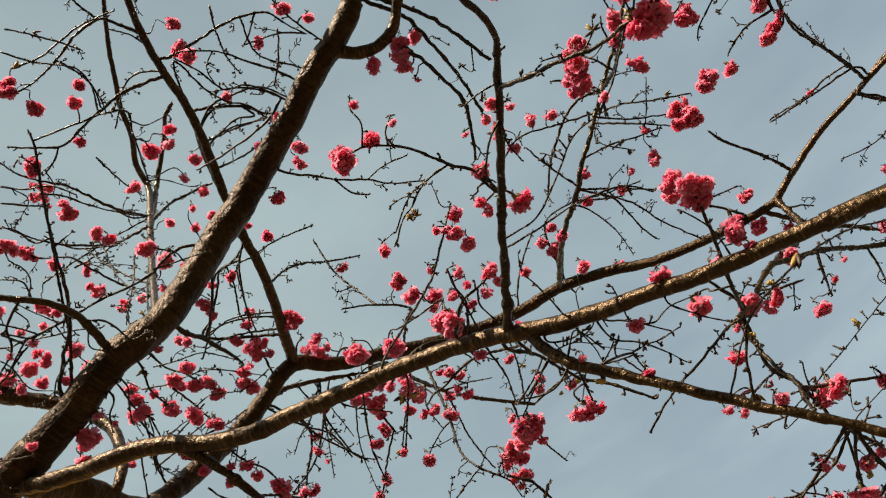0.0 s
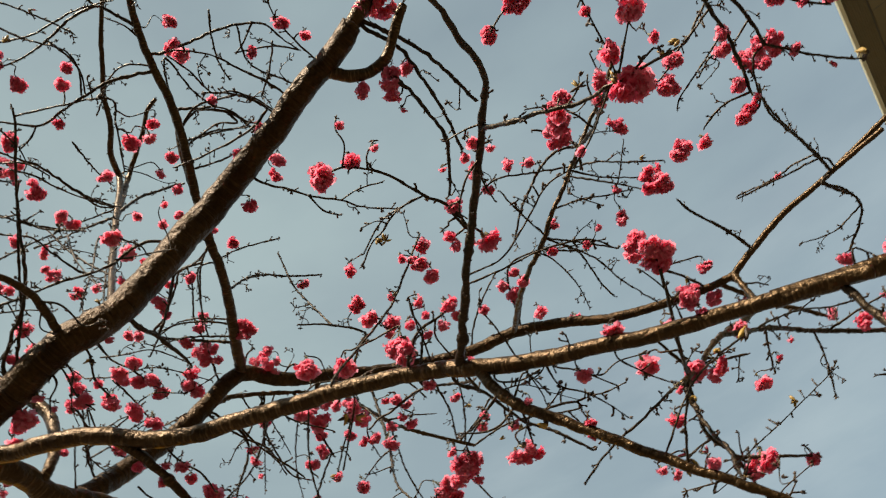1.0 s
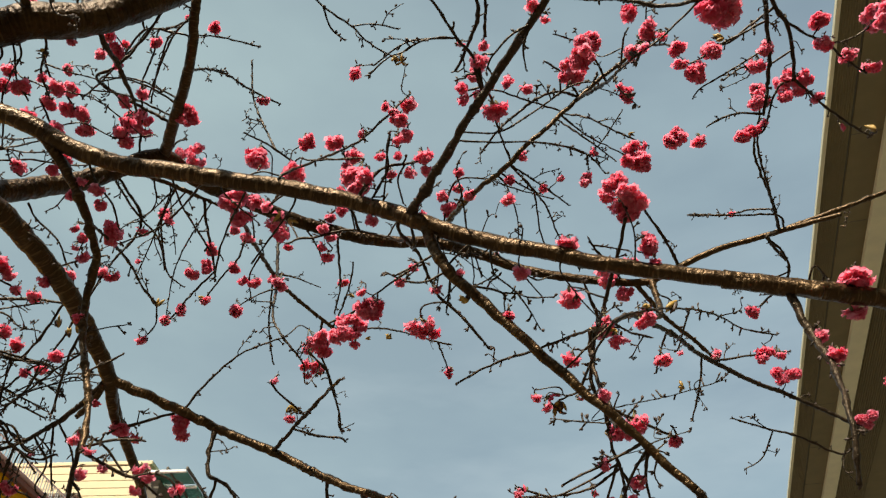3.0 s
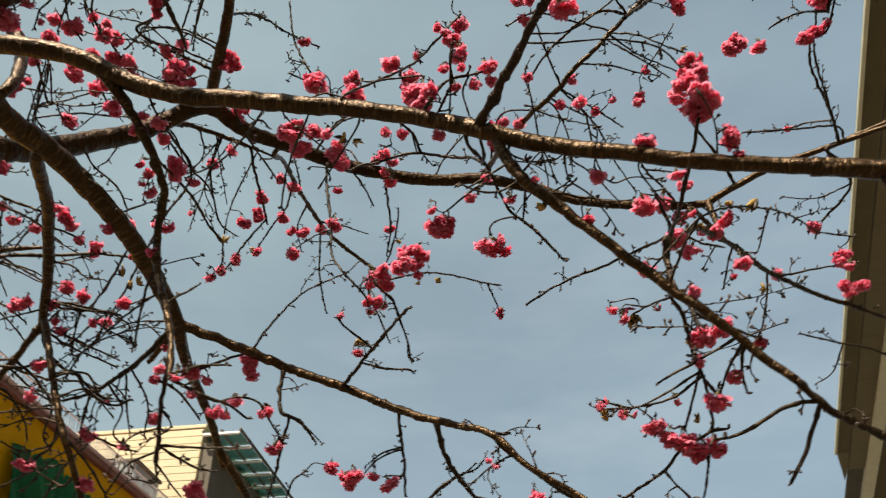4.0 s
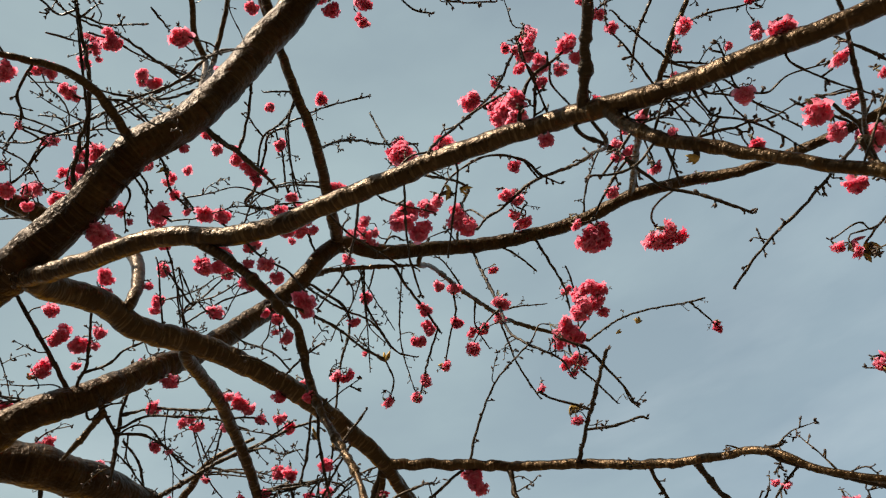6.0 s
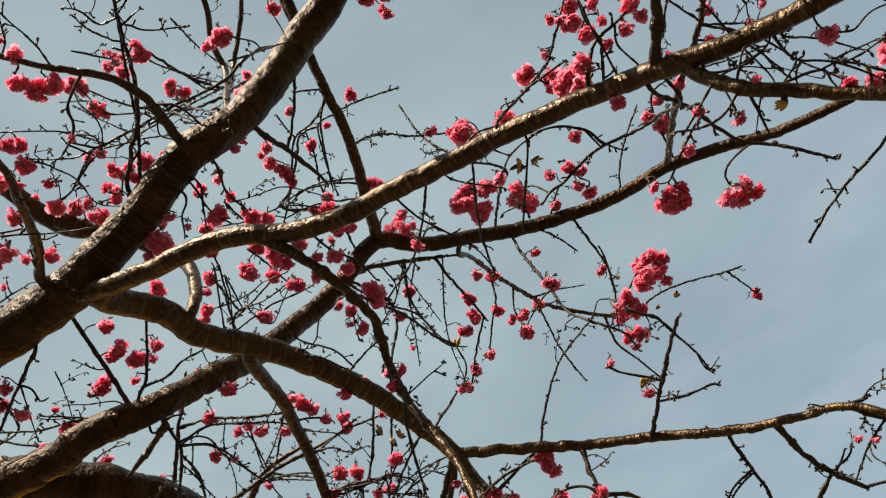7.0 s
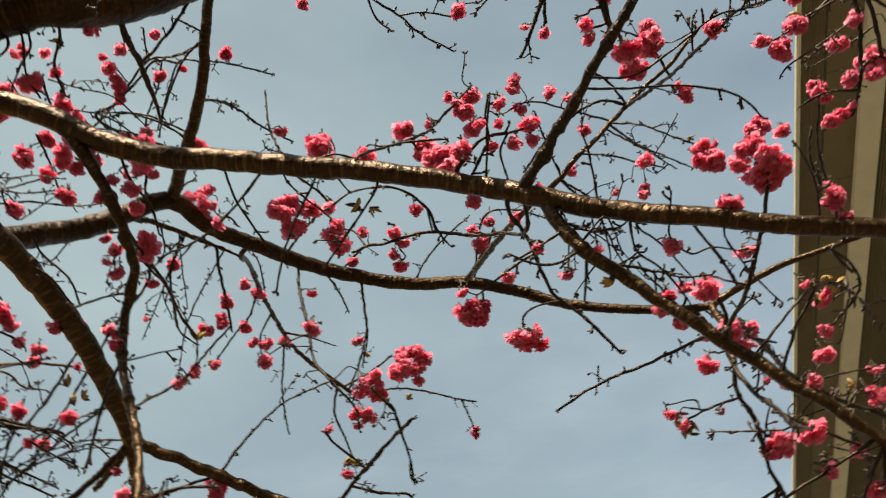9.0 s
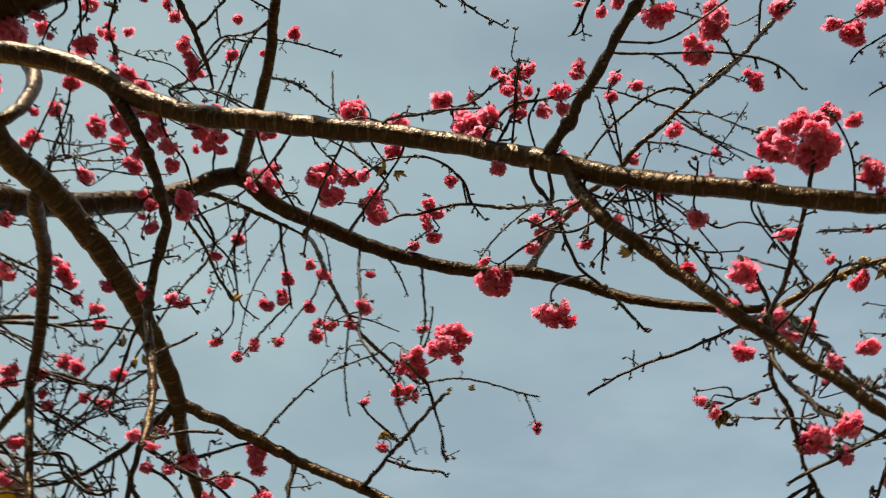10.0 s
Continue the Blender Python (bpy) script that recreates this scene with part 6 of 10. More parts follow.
branch("u25", "twig", [(-0.586, 1.483, 2.227, 0.0026), (-0.551, 1.493, 2.209, 0.0025), (-0.509, 1.508, 2.190, 0.0023), (-0.477, 1.513, 2.186, 0.0021)], buds=18, shoots=1)
branch("u26", "twig", [(-0.513, 1.382, 2.292, 0.0026), (-0.465, 1.404, 2.276, 0.0024), (-0.423, 1.402, 2.280, 0.0022), (-0.387, 1.408, 2.274, 0.0020), (-0.362, 1.433, 2.242, 0.0018), (-0.342, 1.458, 2.212, 0.0016)], buds=18, shoots=1)
branch("u27", "twig", [(-0.976, 2.330, 2.847, 0.0044), (-0.915, 2.352, 2.822, 0.0041), (-0.863, 2.391, 2.772, 0.0038), (-0.843, 2.411, 2.748, 0.0035)], buds=26, shoots=3.5)
branch("u28", "twig", [(-0.538, 2.316, 2.702, 0.0051), (-0.570, 2.387, 2.622, 0.0045), (-0.580, 2.418, 2.582, 0.0040), (-0.616, 2.479, 2.502, 0.0034)], buds=26, shoots=3.5)
branch("u29", "twig", [(-0.591, 2.626, 2.567, 0.0036), (-0.566, 2.591, 2.614, 0.0032), (-0.525, 2.573, 2.638, 0.0027)], buds=26, shoots=3.5)
branch("u30", "twig", [(-1.201, 2.205, 2.702, 0.0041), (-1.284, 2.213, 2.697, 0.0033), (-1.365, 2.186, 2.729, 0.0025)], buds=26, shoots=3.5)
branch("u31", "twig", [(-1.208, 2.204, 2.720, 0.0033), (-1.134, 2.186, 2.738, 0.0030), (-1.093, 2.198, 2.725, 0.0028), (-1.037, 2.240, 2.672, 0.0025)], buds=26, shoots=3.5)
branch("u32", "twig", [(-1.560, 2.670, 2.648, 0.0038), (-1.447, 2.643, 2.688, 0.0033), (-1.348, 2.632, 2.706, 0.0028)], buds=26, shoots=3.5)
branch("u33", "twig", [(-1.446, 2.318, 2.925, 0.0045), (-1.383, 2.360, 2.878, 0.0041), (-1.331, 2.417, 2.807, 0.0036), (-1.360, 2.471, 2.736, 0.0032), (-1.335, 2.505, 2.693, 0.0027)], buds=26, shoots=3.5)
branch("u34", "twig", [(-1.465, 2.331, 2.906, 0.0036), (-1.383, 2.382, 2.850, 0.0030), (-1.276, 2.397, 2.835, 0.0024), (-1.221, 2.390, 2.846, 0.0018)], buds=26, shoots=3.5)
branch("u35", "twig", [(-1.146, 2.240, 2.571, 0.0032), (-1.198, 2.265, 2.555, 0.0024), (-1.281, 2.316, 2.485, 0.0016)], buds=26, shoots=3.5)
branch("u36", "twig", [(-1.105, 2.291, 2.815, 0.0035), (-1.063, 2.337, 2.750, 0.0030), (-1.091, 2.384, 2.688, 0.0026), (-1.040, 2.418, 2.647, 0.0022), (-1.051, 2.471, 2.578, 0.0017)], buds=26, shoots=3.5)
branch("u37", "twig", [(-1.012, 2.241, 2.850, 0.0034), (-1.049, 2.246, 2.826, 0.0030), (-1.068, 2.277, 2.785, 0.0026), (-1.121, 2.307, 2.745, 0.0021), (-1.140, 2.348, 2.691, 0.0017)], buds=26, shoots=3.5)
branch("u38", "twig", [(-0.582, 1.463, 2.253, 0.0021), (-0.624, 1.465, 2.241, 0.0018), (-0.651, 1.477, 2.224, 0.0014), (-0.679, 1.509, 2.183, 0.0011)], buds=18, shoots=1)
branch("u39", "twig", [(-0.590, 1.503, 2.201, 0.0021), (-0.592, 1.522, 2.170, 0.0021), (-0.637, 1.517, 2.174, 0.0016), (-0.669, 1.532, 2.153, 0.0011)], buds=18, shoots=1)
branch("u40", "twig", [(-0.590, 1.503, 2.201, 0.0021), (-0.552, 1.533, 2.157, 0.0016), (-0.532, 1.547, 2.140, 0.0011)], buds=18, shoots=1)
branch("v7a", "twig", [(-1.566, 1.446, 4.230, 0.0034), (-1.485, 1.377, 4.221, 0.0033), (-1.444, 1.304, 4.195, 0.0030), (-1.425, 1.234, 4.159, 0.0026), (-1.381, 1.163, 4.132, 0.0023)], buds=18, shoots=1)
branch("v7b", "twig", [(-0.841, 0.869, 3.444, 0.0024), (-0.808, 0.867, 3.447, 0.0021), (-0.784, 0.868, 3.454, 0.0018)], buds=18, shoots=1)
branch("v7c", "twig", [(-0.682, 1.030, 3.455, 0.0026), (-0.642, 1.070, 3.437, 0.0022), (-0.634, 1.093, 3.418, 0.0019)], buds=18, shoots=1)
branch("v7d", "twig", [(-0.710, 1.063, 3.416, 0.0026), (-0.658, 1.083, 3.419, 0.0023), (-0.606, 1.100, 3.420, 0.0021), (-0.568, 1.113, 3.419, 0.0019)], buds=18, shoots=1)
branch("v7e", "twig", [(-1.437, 1.958, 3.654, 0.0038), (-1.299, 1.972, 3.683, 0.0035), (-1.176, 2.002, 3.694, 0.0032), (-1.084, 2.011, 3.714, 0.0028)], buds=26, shoots=3.5)
branch("v7f", "twig", [(-1.446, 1.936, 3.672, 0.0038), (-1.310, 1.932, 3.718, 0.0033), (-1.198, 1.922, 3.763, 0.0028)], buds=26, shoots=3.5)
branch("v7g", "twig", [(-1.264, 1.653, 3.656, 0.0035), (-1.286, 1.726, 3.580, 0.0030), (-1.327, 1.805, 3.493, 0.0026)], buds=26, shoots=3.5)
branch("v7h", "twig", [(-1.291, 1.859, 3.873, 0.0039), (-1.253, 1.937, 3.811, 0.0034), (-1.222, 2.023, 3.739, 0.0029)], buds=26, shoots=3.5)
branch("v7i", "twig", [(-1.073, 2.428, 4.071, 0.0034), (-1.061, 2.496, 3.993, 0.0031), (-1.118, 2.538, 3.936, 0.0028), (-1.169, 2.544, 3.915, 0.0025), (-1.225, 2.570, 3.872, 0.0022)], buds=26, shoots=3.5)
branch("v7j", "twig", [(-0.652, 1.315, 2.809, 0.0016), (-0.681, 1.352, 2.763, 0.0014), (-0.687, 1.372, 2.742, 0.0011)], buds=18, shoots=1)
branch("v7k", "twig", [(-1.267, 2.239, 3.854, 0.0031), (-1.335, 2.295, 3.782, 0.0026), (-1.376, 2.309, 3.756, 0.0021)], buds=26, shoots=3.5)
branch("v7l", "twig", [(-0.996, 2.492, 4.086, 0.0045), (-1.048, 2.572, 3.973, 0.0042), (-1.043, 2.673, 3.879, 0.0040), (-1.023, 2.744, 3.817, 0.0037), (-0.964, 2.792, 3.791, 0.0034)], buds=26, shoots=3.5)
branch("v7m", "twig", [(-1.169, 2.293, 3.967, 0.0043), (-1.158, 2.334, 3.933, 0.0043), (-1.094, 2.421, 3.871, 0.0040), (-1.011, 2.511, 3.811, 0.0036), (-0.988, 2.604, 3.731, 0.0032)], buds=26, shoots=3.5)
branch("v7n", "twig", [(-1.007, 2.483, 4.085, 0.0034), (-1.053, 2.569, 3.974, 0.0034), (-1.101, 2.656, 3.877, 0.0028), (-1.154, 2.739, 3.781, 0.0023)], buds=26, shoots=3.5)
branch("v7o", "twig", [(-1.753, 1.521, 3.417, 0.0025), (-1.759, 1.567, 3.372, 0.0020), (-1.780, 1.621, 3.314, 0.0016)], buds=26, shoots=3.5)
branch("v7p", "twig", [(-1.439, 1.193, 2.991, 0.0025), (-1.421, 1.213, 2.978, 0.0023), (-1.419, 1.236, 2.957, 0.0021), (-1.404, 1.241, 2.957, 0.0019)], buds=18, shoots=1)
branch("v7q", "twig", [(-1.639, 1.678, 3.255, 0.0032), (-1.755, 1.610, 3.298, 0.0028), (-1.834, 1.558, 3.322, 0.0024)], buds=26, shoots=3.5)
branch("v7r", "twig", [(-1.612, 1.699, 3.267, 0.0024), (-1.631, 1.648, 3.301, 0.0022), (-1.695, 1.615, 3.313, 0.0019), (-1.764, 1.575, 3.329, 0.0016)], buds=26, shoots=3.5)
branch("v7s", "twig", [(-1.435, 1.192, 2.994, 0.0019), (-1.454, 1.246, 2.937, 0.0016), (-1.466, 1.283, 2.897, 0.0012)], buds=18, shoots=1)
branch("v7t", "twig", [(-1.750, 2.409, 3.408, 0.0041), (-1.599, 2.475, 3.400, 0.0030), (-1.477, 2.570, 3.348, 0.0020)], buds=26, shoots=3.5)
branch("v7u", "twig", [(-1.235, 1.942, 3.120, 0.0032), (-1.238, 1.880, 3.171, 0.0024), (-1.217, 1.837, 3.218, 0.0016)], buds=26, shoots=3.5)
branch("v7v", "twig", [(-1.755, 2.492, 3.507, 0.0032), (-1.747, 2.426, 3.573, 0.0026), (-1.751, 2.360, 3.634, 0.0021)], buds=26, shoots=3.5)
branch("v7w", "twig", [(-1.500, 1.870, 3.424, 0.0026), (-1.435, 1.925, 3.381, 0.0022), (-1.378, 1.939, 3.386, 0.0018)], buds=26, shoots=3.5)
branch("v7x", "twig", [(-1.595, 1.715, 3.278, 0.0033), (-1.605, 1.763, 3.234, 0.0033), (-1.550, 1.763, 3.252, 0.0029), (-1.505, 1.778, 3.252, 0.0025)], buds=26, shoots=3.5)
branch("v7y", "twig", [(-1.318, 0.883, 3.802, 0.0029), (-1.263, 0.867, 3.834, 0.0026), (-1.238, 0.820, 3.887, 0.0022)], buds=26, shoots=3.5)
branch("v7z", "twig", [(-1.476, 1.144, 3.623, 0.0031), (-1.521, 1.166, 3.596, 0.0028), (-1.495, 1.222, 3.551, 0.0025), (-1.453, 1.241, 3.545, 0.0023)], buds=26, shoots=3.5)
branch("v7aa", "twig", [(-1.108, 1.080, 3.474, 0.0027), (-1.184, 1.089, 3.442, 0.0025), (-1.231, 1.100, 3.417, 0.0023), (-1.296, 1.100, 3.397, 0.0021)], buds=26, shoots=3.5)
branch("v7ab", "twig", [(-1.055, 1.090, 3.481, 0.0021), (-1.043, 1.178, 3.402, 0.0017), (-1.006, 1.214, 3.380, 0.0014)], buds=26, shoots=3.5)
branch("v7ac", "twig", [(-1.055, 0.892, 2.962, 0.0020), (-1.116, 0.851, 2.947, 0.0020), (-1.063, 0.880, 2.936, 0.0019), (-1.002, 0.914, 2.923, 0.0017), (-0.946, 0.941, 2.915, 0.0015)], buds=18, shoots=1)
branch("v7ad", "twig", [(-1.287, 0.999, 3.495, 0.0027), (-1.249, 1.035, 3.473, 0.0024), (-1.206, 1.092, 3.432, 0.0021), (-1.195, 1.146, 3.384, 0.0017), (-1.143, 1.186, 3.363, 0.0014)], buds=26, shoots=3.5)
branch("v7ae", "twig", [(-0.851, 0.997, 3.267, 0.0024), (-0.872, 1.020, 3.231, 0.0021), (-0.849, 1.045, 3.215, 0.0018)], buds=18, shoots=1)
branch("v7af", "twig", [(-1.508, 1.125, 3.222, 0.0027), (-1.447, 1.135, 3.231, 0.0023), (-1.400, 1.142, 3.240, 0.0020)], buds=26, shoots=3.5)
branch("v7ag", "twig", [(-2.135, 1.571, 3.608, 0.0045), (-2.109, 1.619, 3.572, 0.0042), (-2.113, 1.694, 3.499, 0.0039), (-2.200, 1.685, 3.480, 0.0036)], buds=26, shoots=3.5)
branch("z0a", "twig", [(-0.236, 1.058, 3.766, 0.0039), (-0.286, 1.075, 3.743, 0.0039), (-0.339, 1.080, 3.729, 0.0034), (-0.445, 1.076, 3.713, 0.0029), (-0.536, 1.067, 3.705, 0.0024)], buds=26, shoots=3.5)
branch("z0b", "twig", [(-0.762, 1.457, 4.584, 0.0044), (-0.659, 1.440, 4.641, 0.0041), (-0.559, 1.482, 4.618, 0.0038), (-0.502, 1.570, 4.542, 0.0036), (-0.493, 1.621, 4.494, 0.0033)], buds=26, shoots=3.5)
branch("z0c", "twig", [(-0.775, 1.500, 4.524, 0.0044), (-0.659, 1.493, 4.544, 0.0038), (-0.508, 1.537, 4.528, 0.0033)], buds=26, shoots=3.5)
branch("z0d", "twig", [(-0.240, 1.053, 3.771, 0.0031), (-0.298, 1.003, 3.811, 0.0028), (-0.382, 0.965, 3.834, 0.0024)], buds=26, shoots=3.5)
branch("z0e", "twig", [(-1.167, 0.880, 4.831, 0.0041), (-1.081, 0.957, 4.771, 0.0039), (-0.970, 1.034, 4.715, 0.0036), (-0.949, 1.097, 4.657, 0.0034), (-0.977, 1.161, 4.590, 0.0031)], buds=26, shoots=3.5)
branch("z0f", "twig", [(-0.711, 1.133, 4.727, 0.0042), (-0.742, 1.073, 4.763, 0.0037), (-0.793, 1.028, 4.798, 0.0031)], buds=26, shoots=3.5)
branch("z0g", "twig", [(-0.719, 1.212, 4.671, 0.0042), (-0.808, 1.175, 4.695, 0.0040), (-0.886, 1.186, 4.669, 0.0037), (-0.933, 1.223, 4.625, 0.0034), (-0.977, 1.253, 4.587, 0.0032)], buds=26, shoots=3.5)
branch("z0h", "twig", [(-0.749, 0.700, 3.626, 0.0028), (-0.532, 0.753, 3.614, 0.0028), (-0.535, 0.804, 3.563, 0.0024), (-0.561, 0.883, 3.481, 0.0021)], buds=26, shoots=3.5)
branch("z0i", "twig", [(-1.129, 1.134, 4.461, 0.0040), (-1.167, 1.154, 4.434, 0.0035), (-1.213, 1.163, 4.417, 0.0030)], buds=26, shoots=3.5)
branch("z0j", "twig", [(-1.000, 0.826, 3.792, 0.0031), (-0.952, 0.858, 3.770, 0.0028), (-0.883, 0.888, 3.752, 0.0026), (-0.837, 0.933, 3.717, 0.0023)], buds=26, shoots=3.5)
branch("z0k", "twig", [(-1.441, 1.180, 4.449, 0.0038), (-1.398, 1.291, 4.503, 0.0035), (-1.424, 1.350, 4.595, 0.0031)], buds=26, shoots=3.5)
branch("z0l", "twig", [(-1.360, 1.659, 4.820, 0.0045), (-1.339, 1.746, 4.816, 0.0035), (-1.293, 1.808, 4.840, 0.0022)], buds=26, shoots=3.5)
branch("z0m", "twig", [(-0.840, 0.859, 3.470, 0.0028), (-0.887, 0.851, 3.482, 0.0026), (-0.908, 0.817, 3.512, 0.0023), (-0.937, 0.792, 3.531, 0.0021)], buds=26, shoots=3.5)
branch("z0n", "twig", [(-0.844, 0.867, 3.461, 0.0028), (-0.800, 0.910, 3.440, 0.0024), (-0.725, 0.944, 3.421, 0.0021)], buds=26, shoots=3.5)
branch("z0o", "twig", [(-1.041, 1.487, 3.948, 0.0037), (-1.138, 1.490, 4.065, 0.0035), (-1.225, 1.478, 4.183, 0.0032), (-1.305, 1.450, 4.319, 0.0030)], buds=26, shoots=3.5)
branch("z0p", "twig", [(-1.189, 1.679, 4.432, 0.0042), (-1.238, 1.650, 4.439, 0.0042), (-1.098, 1.457, 3.977, 0.0030), (-0.943, 1.240, 3.543, 0.0021), (-0.833, 1.140, 3.329, 0.0015)], buds=26, shoots=3.5)
branch("z0q", "twig", [(-1.169, 1.403, 4.153, 0.0037), (-1.063, 1.323, 3.901, 0.0029), (-0.907, 1.237, 3.608, 0.0020), (-0.870, 1.234, 3.567, 0.0015)], buds=26, shoots=3.5)
branch("z0r", "twig", [(-0.849, 0.976, 3.270, 0.0027), (-0.804, 1.009, 3.256, 0.0025), (-0.780, 1.056, 3.215, 0.0023), (-0.738, 1.067, 3.212, 0.0020)], buds=26, shoots=3.5)
branch("z0s", "twig", [(-1.149, 1.074, 3.468, 0.0030), (-1.181, 1.027, 3.498, 0.0030), (-1.112, 1.076, 3.462, 0.0025), (-1.011, 1.111, 3.446, 0.0020), (-0.943, 1.141, 3.429, 0.0015)], buds=26, shoots=3.5)
branch("z0t", "twig", [(-0.905, 0.840, 3.283, 0.0033), (-0.969, 0.866, 3.256, 0.0028), (-0.985, 0.901, 3.218, 0.0024), (-1.034, 0.918, 3.192, 0.0020)], buds=26, shoots=3.5)
branch("z0u", "twig", [(-0.948, 1.041, 3.264, 0.0028), (-1.002, 1.053, 3.234, 0.0024), (-1.029, 1.073, 3.210, 0.0021)], buds=26, shoots=3.5)
branch("z0v", "twig", [(-0.843, 1.116, 3.259, 0.0028), (-0.833, 1.156, 3.222, 0.0028), (-0.845, 1.197, 3.179, 0.0025), (-0.825, 1.243, 3.138, 0.0021)], buds=26, shoots=3.5)
branch("z0w", "twig", [(-1.048, 1.469, 3.562, 0.0026), (-0.980, 1.490, 3.553, 0.0023), (-0.894, 1.515, 3.545, 0.0020), (-0.805, 1.584, 3.493, 0.0017)], buds=26, shoots=3.5)
branch("z0x", "twig", [(-1.113, 1.492, 3.528, 0.0026), (-1.031, 1.521, 3.514, 0.0023), (-0.906, 1.552, 3.507, 0.0020), (-0.769, 1.640, 3.445, 0.0017)], buds=26, shoots=3.5)
branch("z0y", "twig", [(-1.041, 1.603, 3.432, 0.0026), (-0.947, 1.596, 3.456, 0.0023), (-0.850, 1.633, 3.437, 0.0020), (-0.741, 1.633, 3.457, 0.0017)], buds=26, shoots=3.5)
branch("z0z", "twig", [(-0.241, 1.279, 3.617, 0.0032), (-0.219, 1.322, 3.579, 0.0028), (-0.183, 1.348, 3.560, 0.0024)], buds=26, shoots=3.5)
branch("w1", "twig", [(-0.412, 1.094, 4.631, 0.0040), (-0.437, 1.149, 4.573, 0.0037), (-0.455, 1.223, 4.497, 0.0034), (-0.444, 1.280, 4.443, 0.0030)], buds=26, shoots=3.5)
branch("w2", "twig", [(-0.250, 1.248, 4.509, 0.0040), (-0.299, 1.307, 4.443, 0.0035), (-0.363, 1.357, 4.382, 0.0030)], buds=26, shoots=3.5)
branch("w3", "twig", [(-0.316, 1.248, 4.713, 0.0042), (-0.375, 1.283, 4.668, 0.0037), (-0.414, 1.297, 4.647, 0.0032)], buds=26, shoots=3.5)
branch("w4", "twig", [(-0.199, 1.374, 4.610, 0.0042), (-0.285, 1.330, 4.637, 0.0037), (-0.414, 1.297, 4.647, 0.0032)], buds=26, shoots=3.5)
branch("a4", "twig", [(-2.354, 2.295, 3.296, 0.0041), (-2.260, 2.333, 3.281, 0.0038), (-2.158, 2.359, 3.283, 0.0035), (-2.028, 2.419, 3.256, 0.0031)], buds=26, shoots=3.5)
branch("a5", "twig", [(-2.342, 2.286, 3.309, 0.0041), (-2.305, 2.330, 3.271, 0.0038), (-2.331, 2.393, 3.193, 0.0035), (-2.349, 2.445, 3.130, 0.0031)], buds=26, shoots=3.5)
branch("a6", "twig", [(-2.444, 2.522, 3.354, 0.0044), (-2.445, 2.570, 3.301, 0.0041), (-2.419, 2.612, 3.262, 0.0037), (-2.291, 2.695, 3.208, 0.0033)], buds=26, shoots=3.5)
branch("a7", "twig", [(-2.176, 2.305, 3.479, 0.0043), (-2.119, 2.374, 3.420, 0.0036), (-2.168, 2.415, 3.360, 0.0028), (-2.092, 2.491, 3.298, 0.0021)], buds=26, shoots=3.5)
branch("a8", "twig", [(-2.304, 2.550, 3.365, 0.0055), (-2.338, 2.581, 3.320, 0.0044), (-2.352, 2.670, 3.217, 0.0033)], buds=26, shoots=3.5)
branch("a9", "twig", [(-2.239, 2.565, 3.369, 0.0044), (-2.215, 2.630, 3.302, 0.0039), (-2.250, 2.711, 3.202, 0.0033)], buds=26, shoots=3.5)
branch("a10", "twig", [(-2.377, 2.536, 3.359, 0.0044), (-2.458, 2.549, 3.320, 0.0033), (-2.536, 2.596, 3.244, 0.0022)], buds=26, shoots=3.5)
branch("a11", "twig", [(-2.171, 2.577, 3.375, 0.0044), (-2.261, 2.644, 3.274, 0.0033), (-2.230, 2.719, 3.199, 0.0022)], buds=26, shoots=3.5)
branch("a12", "twig", [(-2.279, 2.556, 3.366, 0.0044), (-2.383, 2.594, 3.292, 0.0033), (-2.480, 2.587, 3.271, 0.0022)], buds=26, shoots=3.5)
branch("a13", "twig", [(-2.503, 2.448, 3.222, 0.0043), (-2.379, 2.485, 3.218, 0.0040), (-2.244, 2.544, 3.193, 0.0037), (-2.096, 2.581, 3.197, 0.0035), (-2.054, 2.601, 3.188, 0.0032)], buds=26, shoots=3.5)
branch("a14", "twig", [(-2.003, 2.586, 3.402, 0.0044), (-1.876, 2.632, 3.403, 0.0041), (-1.777, 2.680, 3.380, 0.0037), (-1.709, 2.734, 3.340, 0.0033)], buds=26, shoots=3.5)
branch("a15", "twig", [(-1.992, 2.549, 3.395, 0.0033), (-1.873, 2.592, 3.399, 0.0027), (-1.777, 2.642, 3.371, 0.0022)], buds=26, shoots=3.5)
branch("a16", "twig", [(-2.003, 2.586, 3.402, 0.0044), (-1.923, 2.605, 3.418, 0.0037), (-1.935, 2.648, 3.367, 0.0030), (-1.911, 2.713, 3.302, 0.0022)], buds=26, shoots=3.5)
branch("a17", "twig", [(-1.543, 1.856, 3.200, 0.0026), (-1.569, 1.888, 3.138, 0.0026), (-1.556, 1.948, 3.075, 0.0021), (-1.538, 1.973, 3.052, 0.0017)], buds=26, shoots=3.5)
branch("a18", "twig", [(-1.655, 2.144, 3.510, 0.0030), (-1.700, 2.186, 3.431, 0.0027), (-1.715, 2.250, 3.354, 0.0023), (-1.763, 2.316, 3.267, 0.0020)], buds=26, shoots=3.5)
branch("a19", "twig", [(-1.589, 2.172, 3.488, 0.0030), (-1.614, 2.263, 3.371, 0.0027), (-1.620, 2.331, 3.293, 0.0023), (-1.600, 2.393, 3.230, 0.0020)], buds=26, shoots=3.5)
branch("a20", "twig", [(-1.466, 2.217, 3.456, 0.0040), (-1.559, 2.285, 3.363, 0.0030), (-1.626, 2.322, 3.302, 0.0020)], buds=26, shoots=3.5)
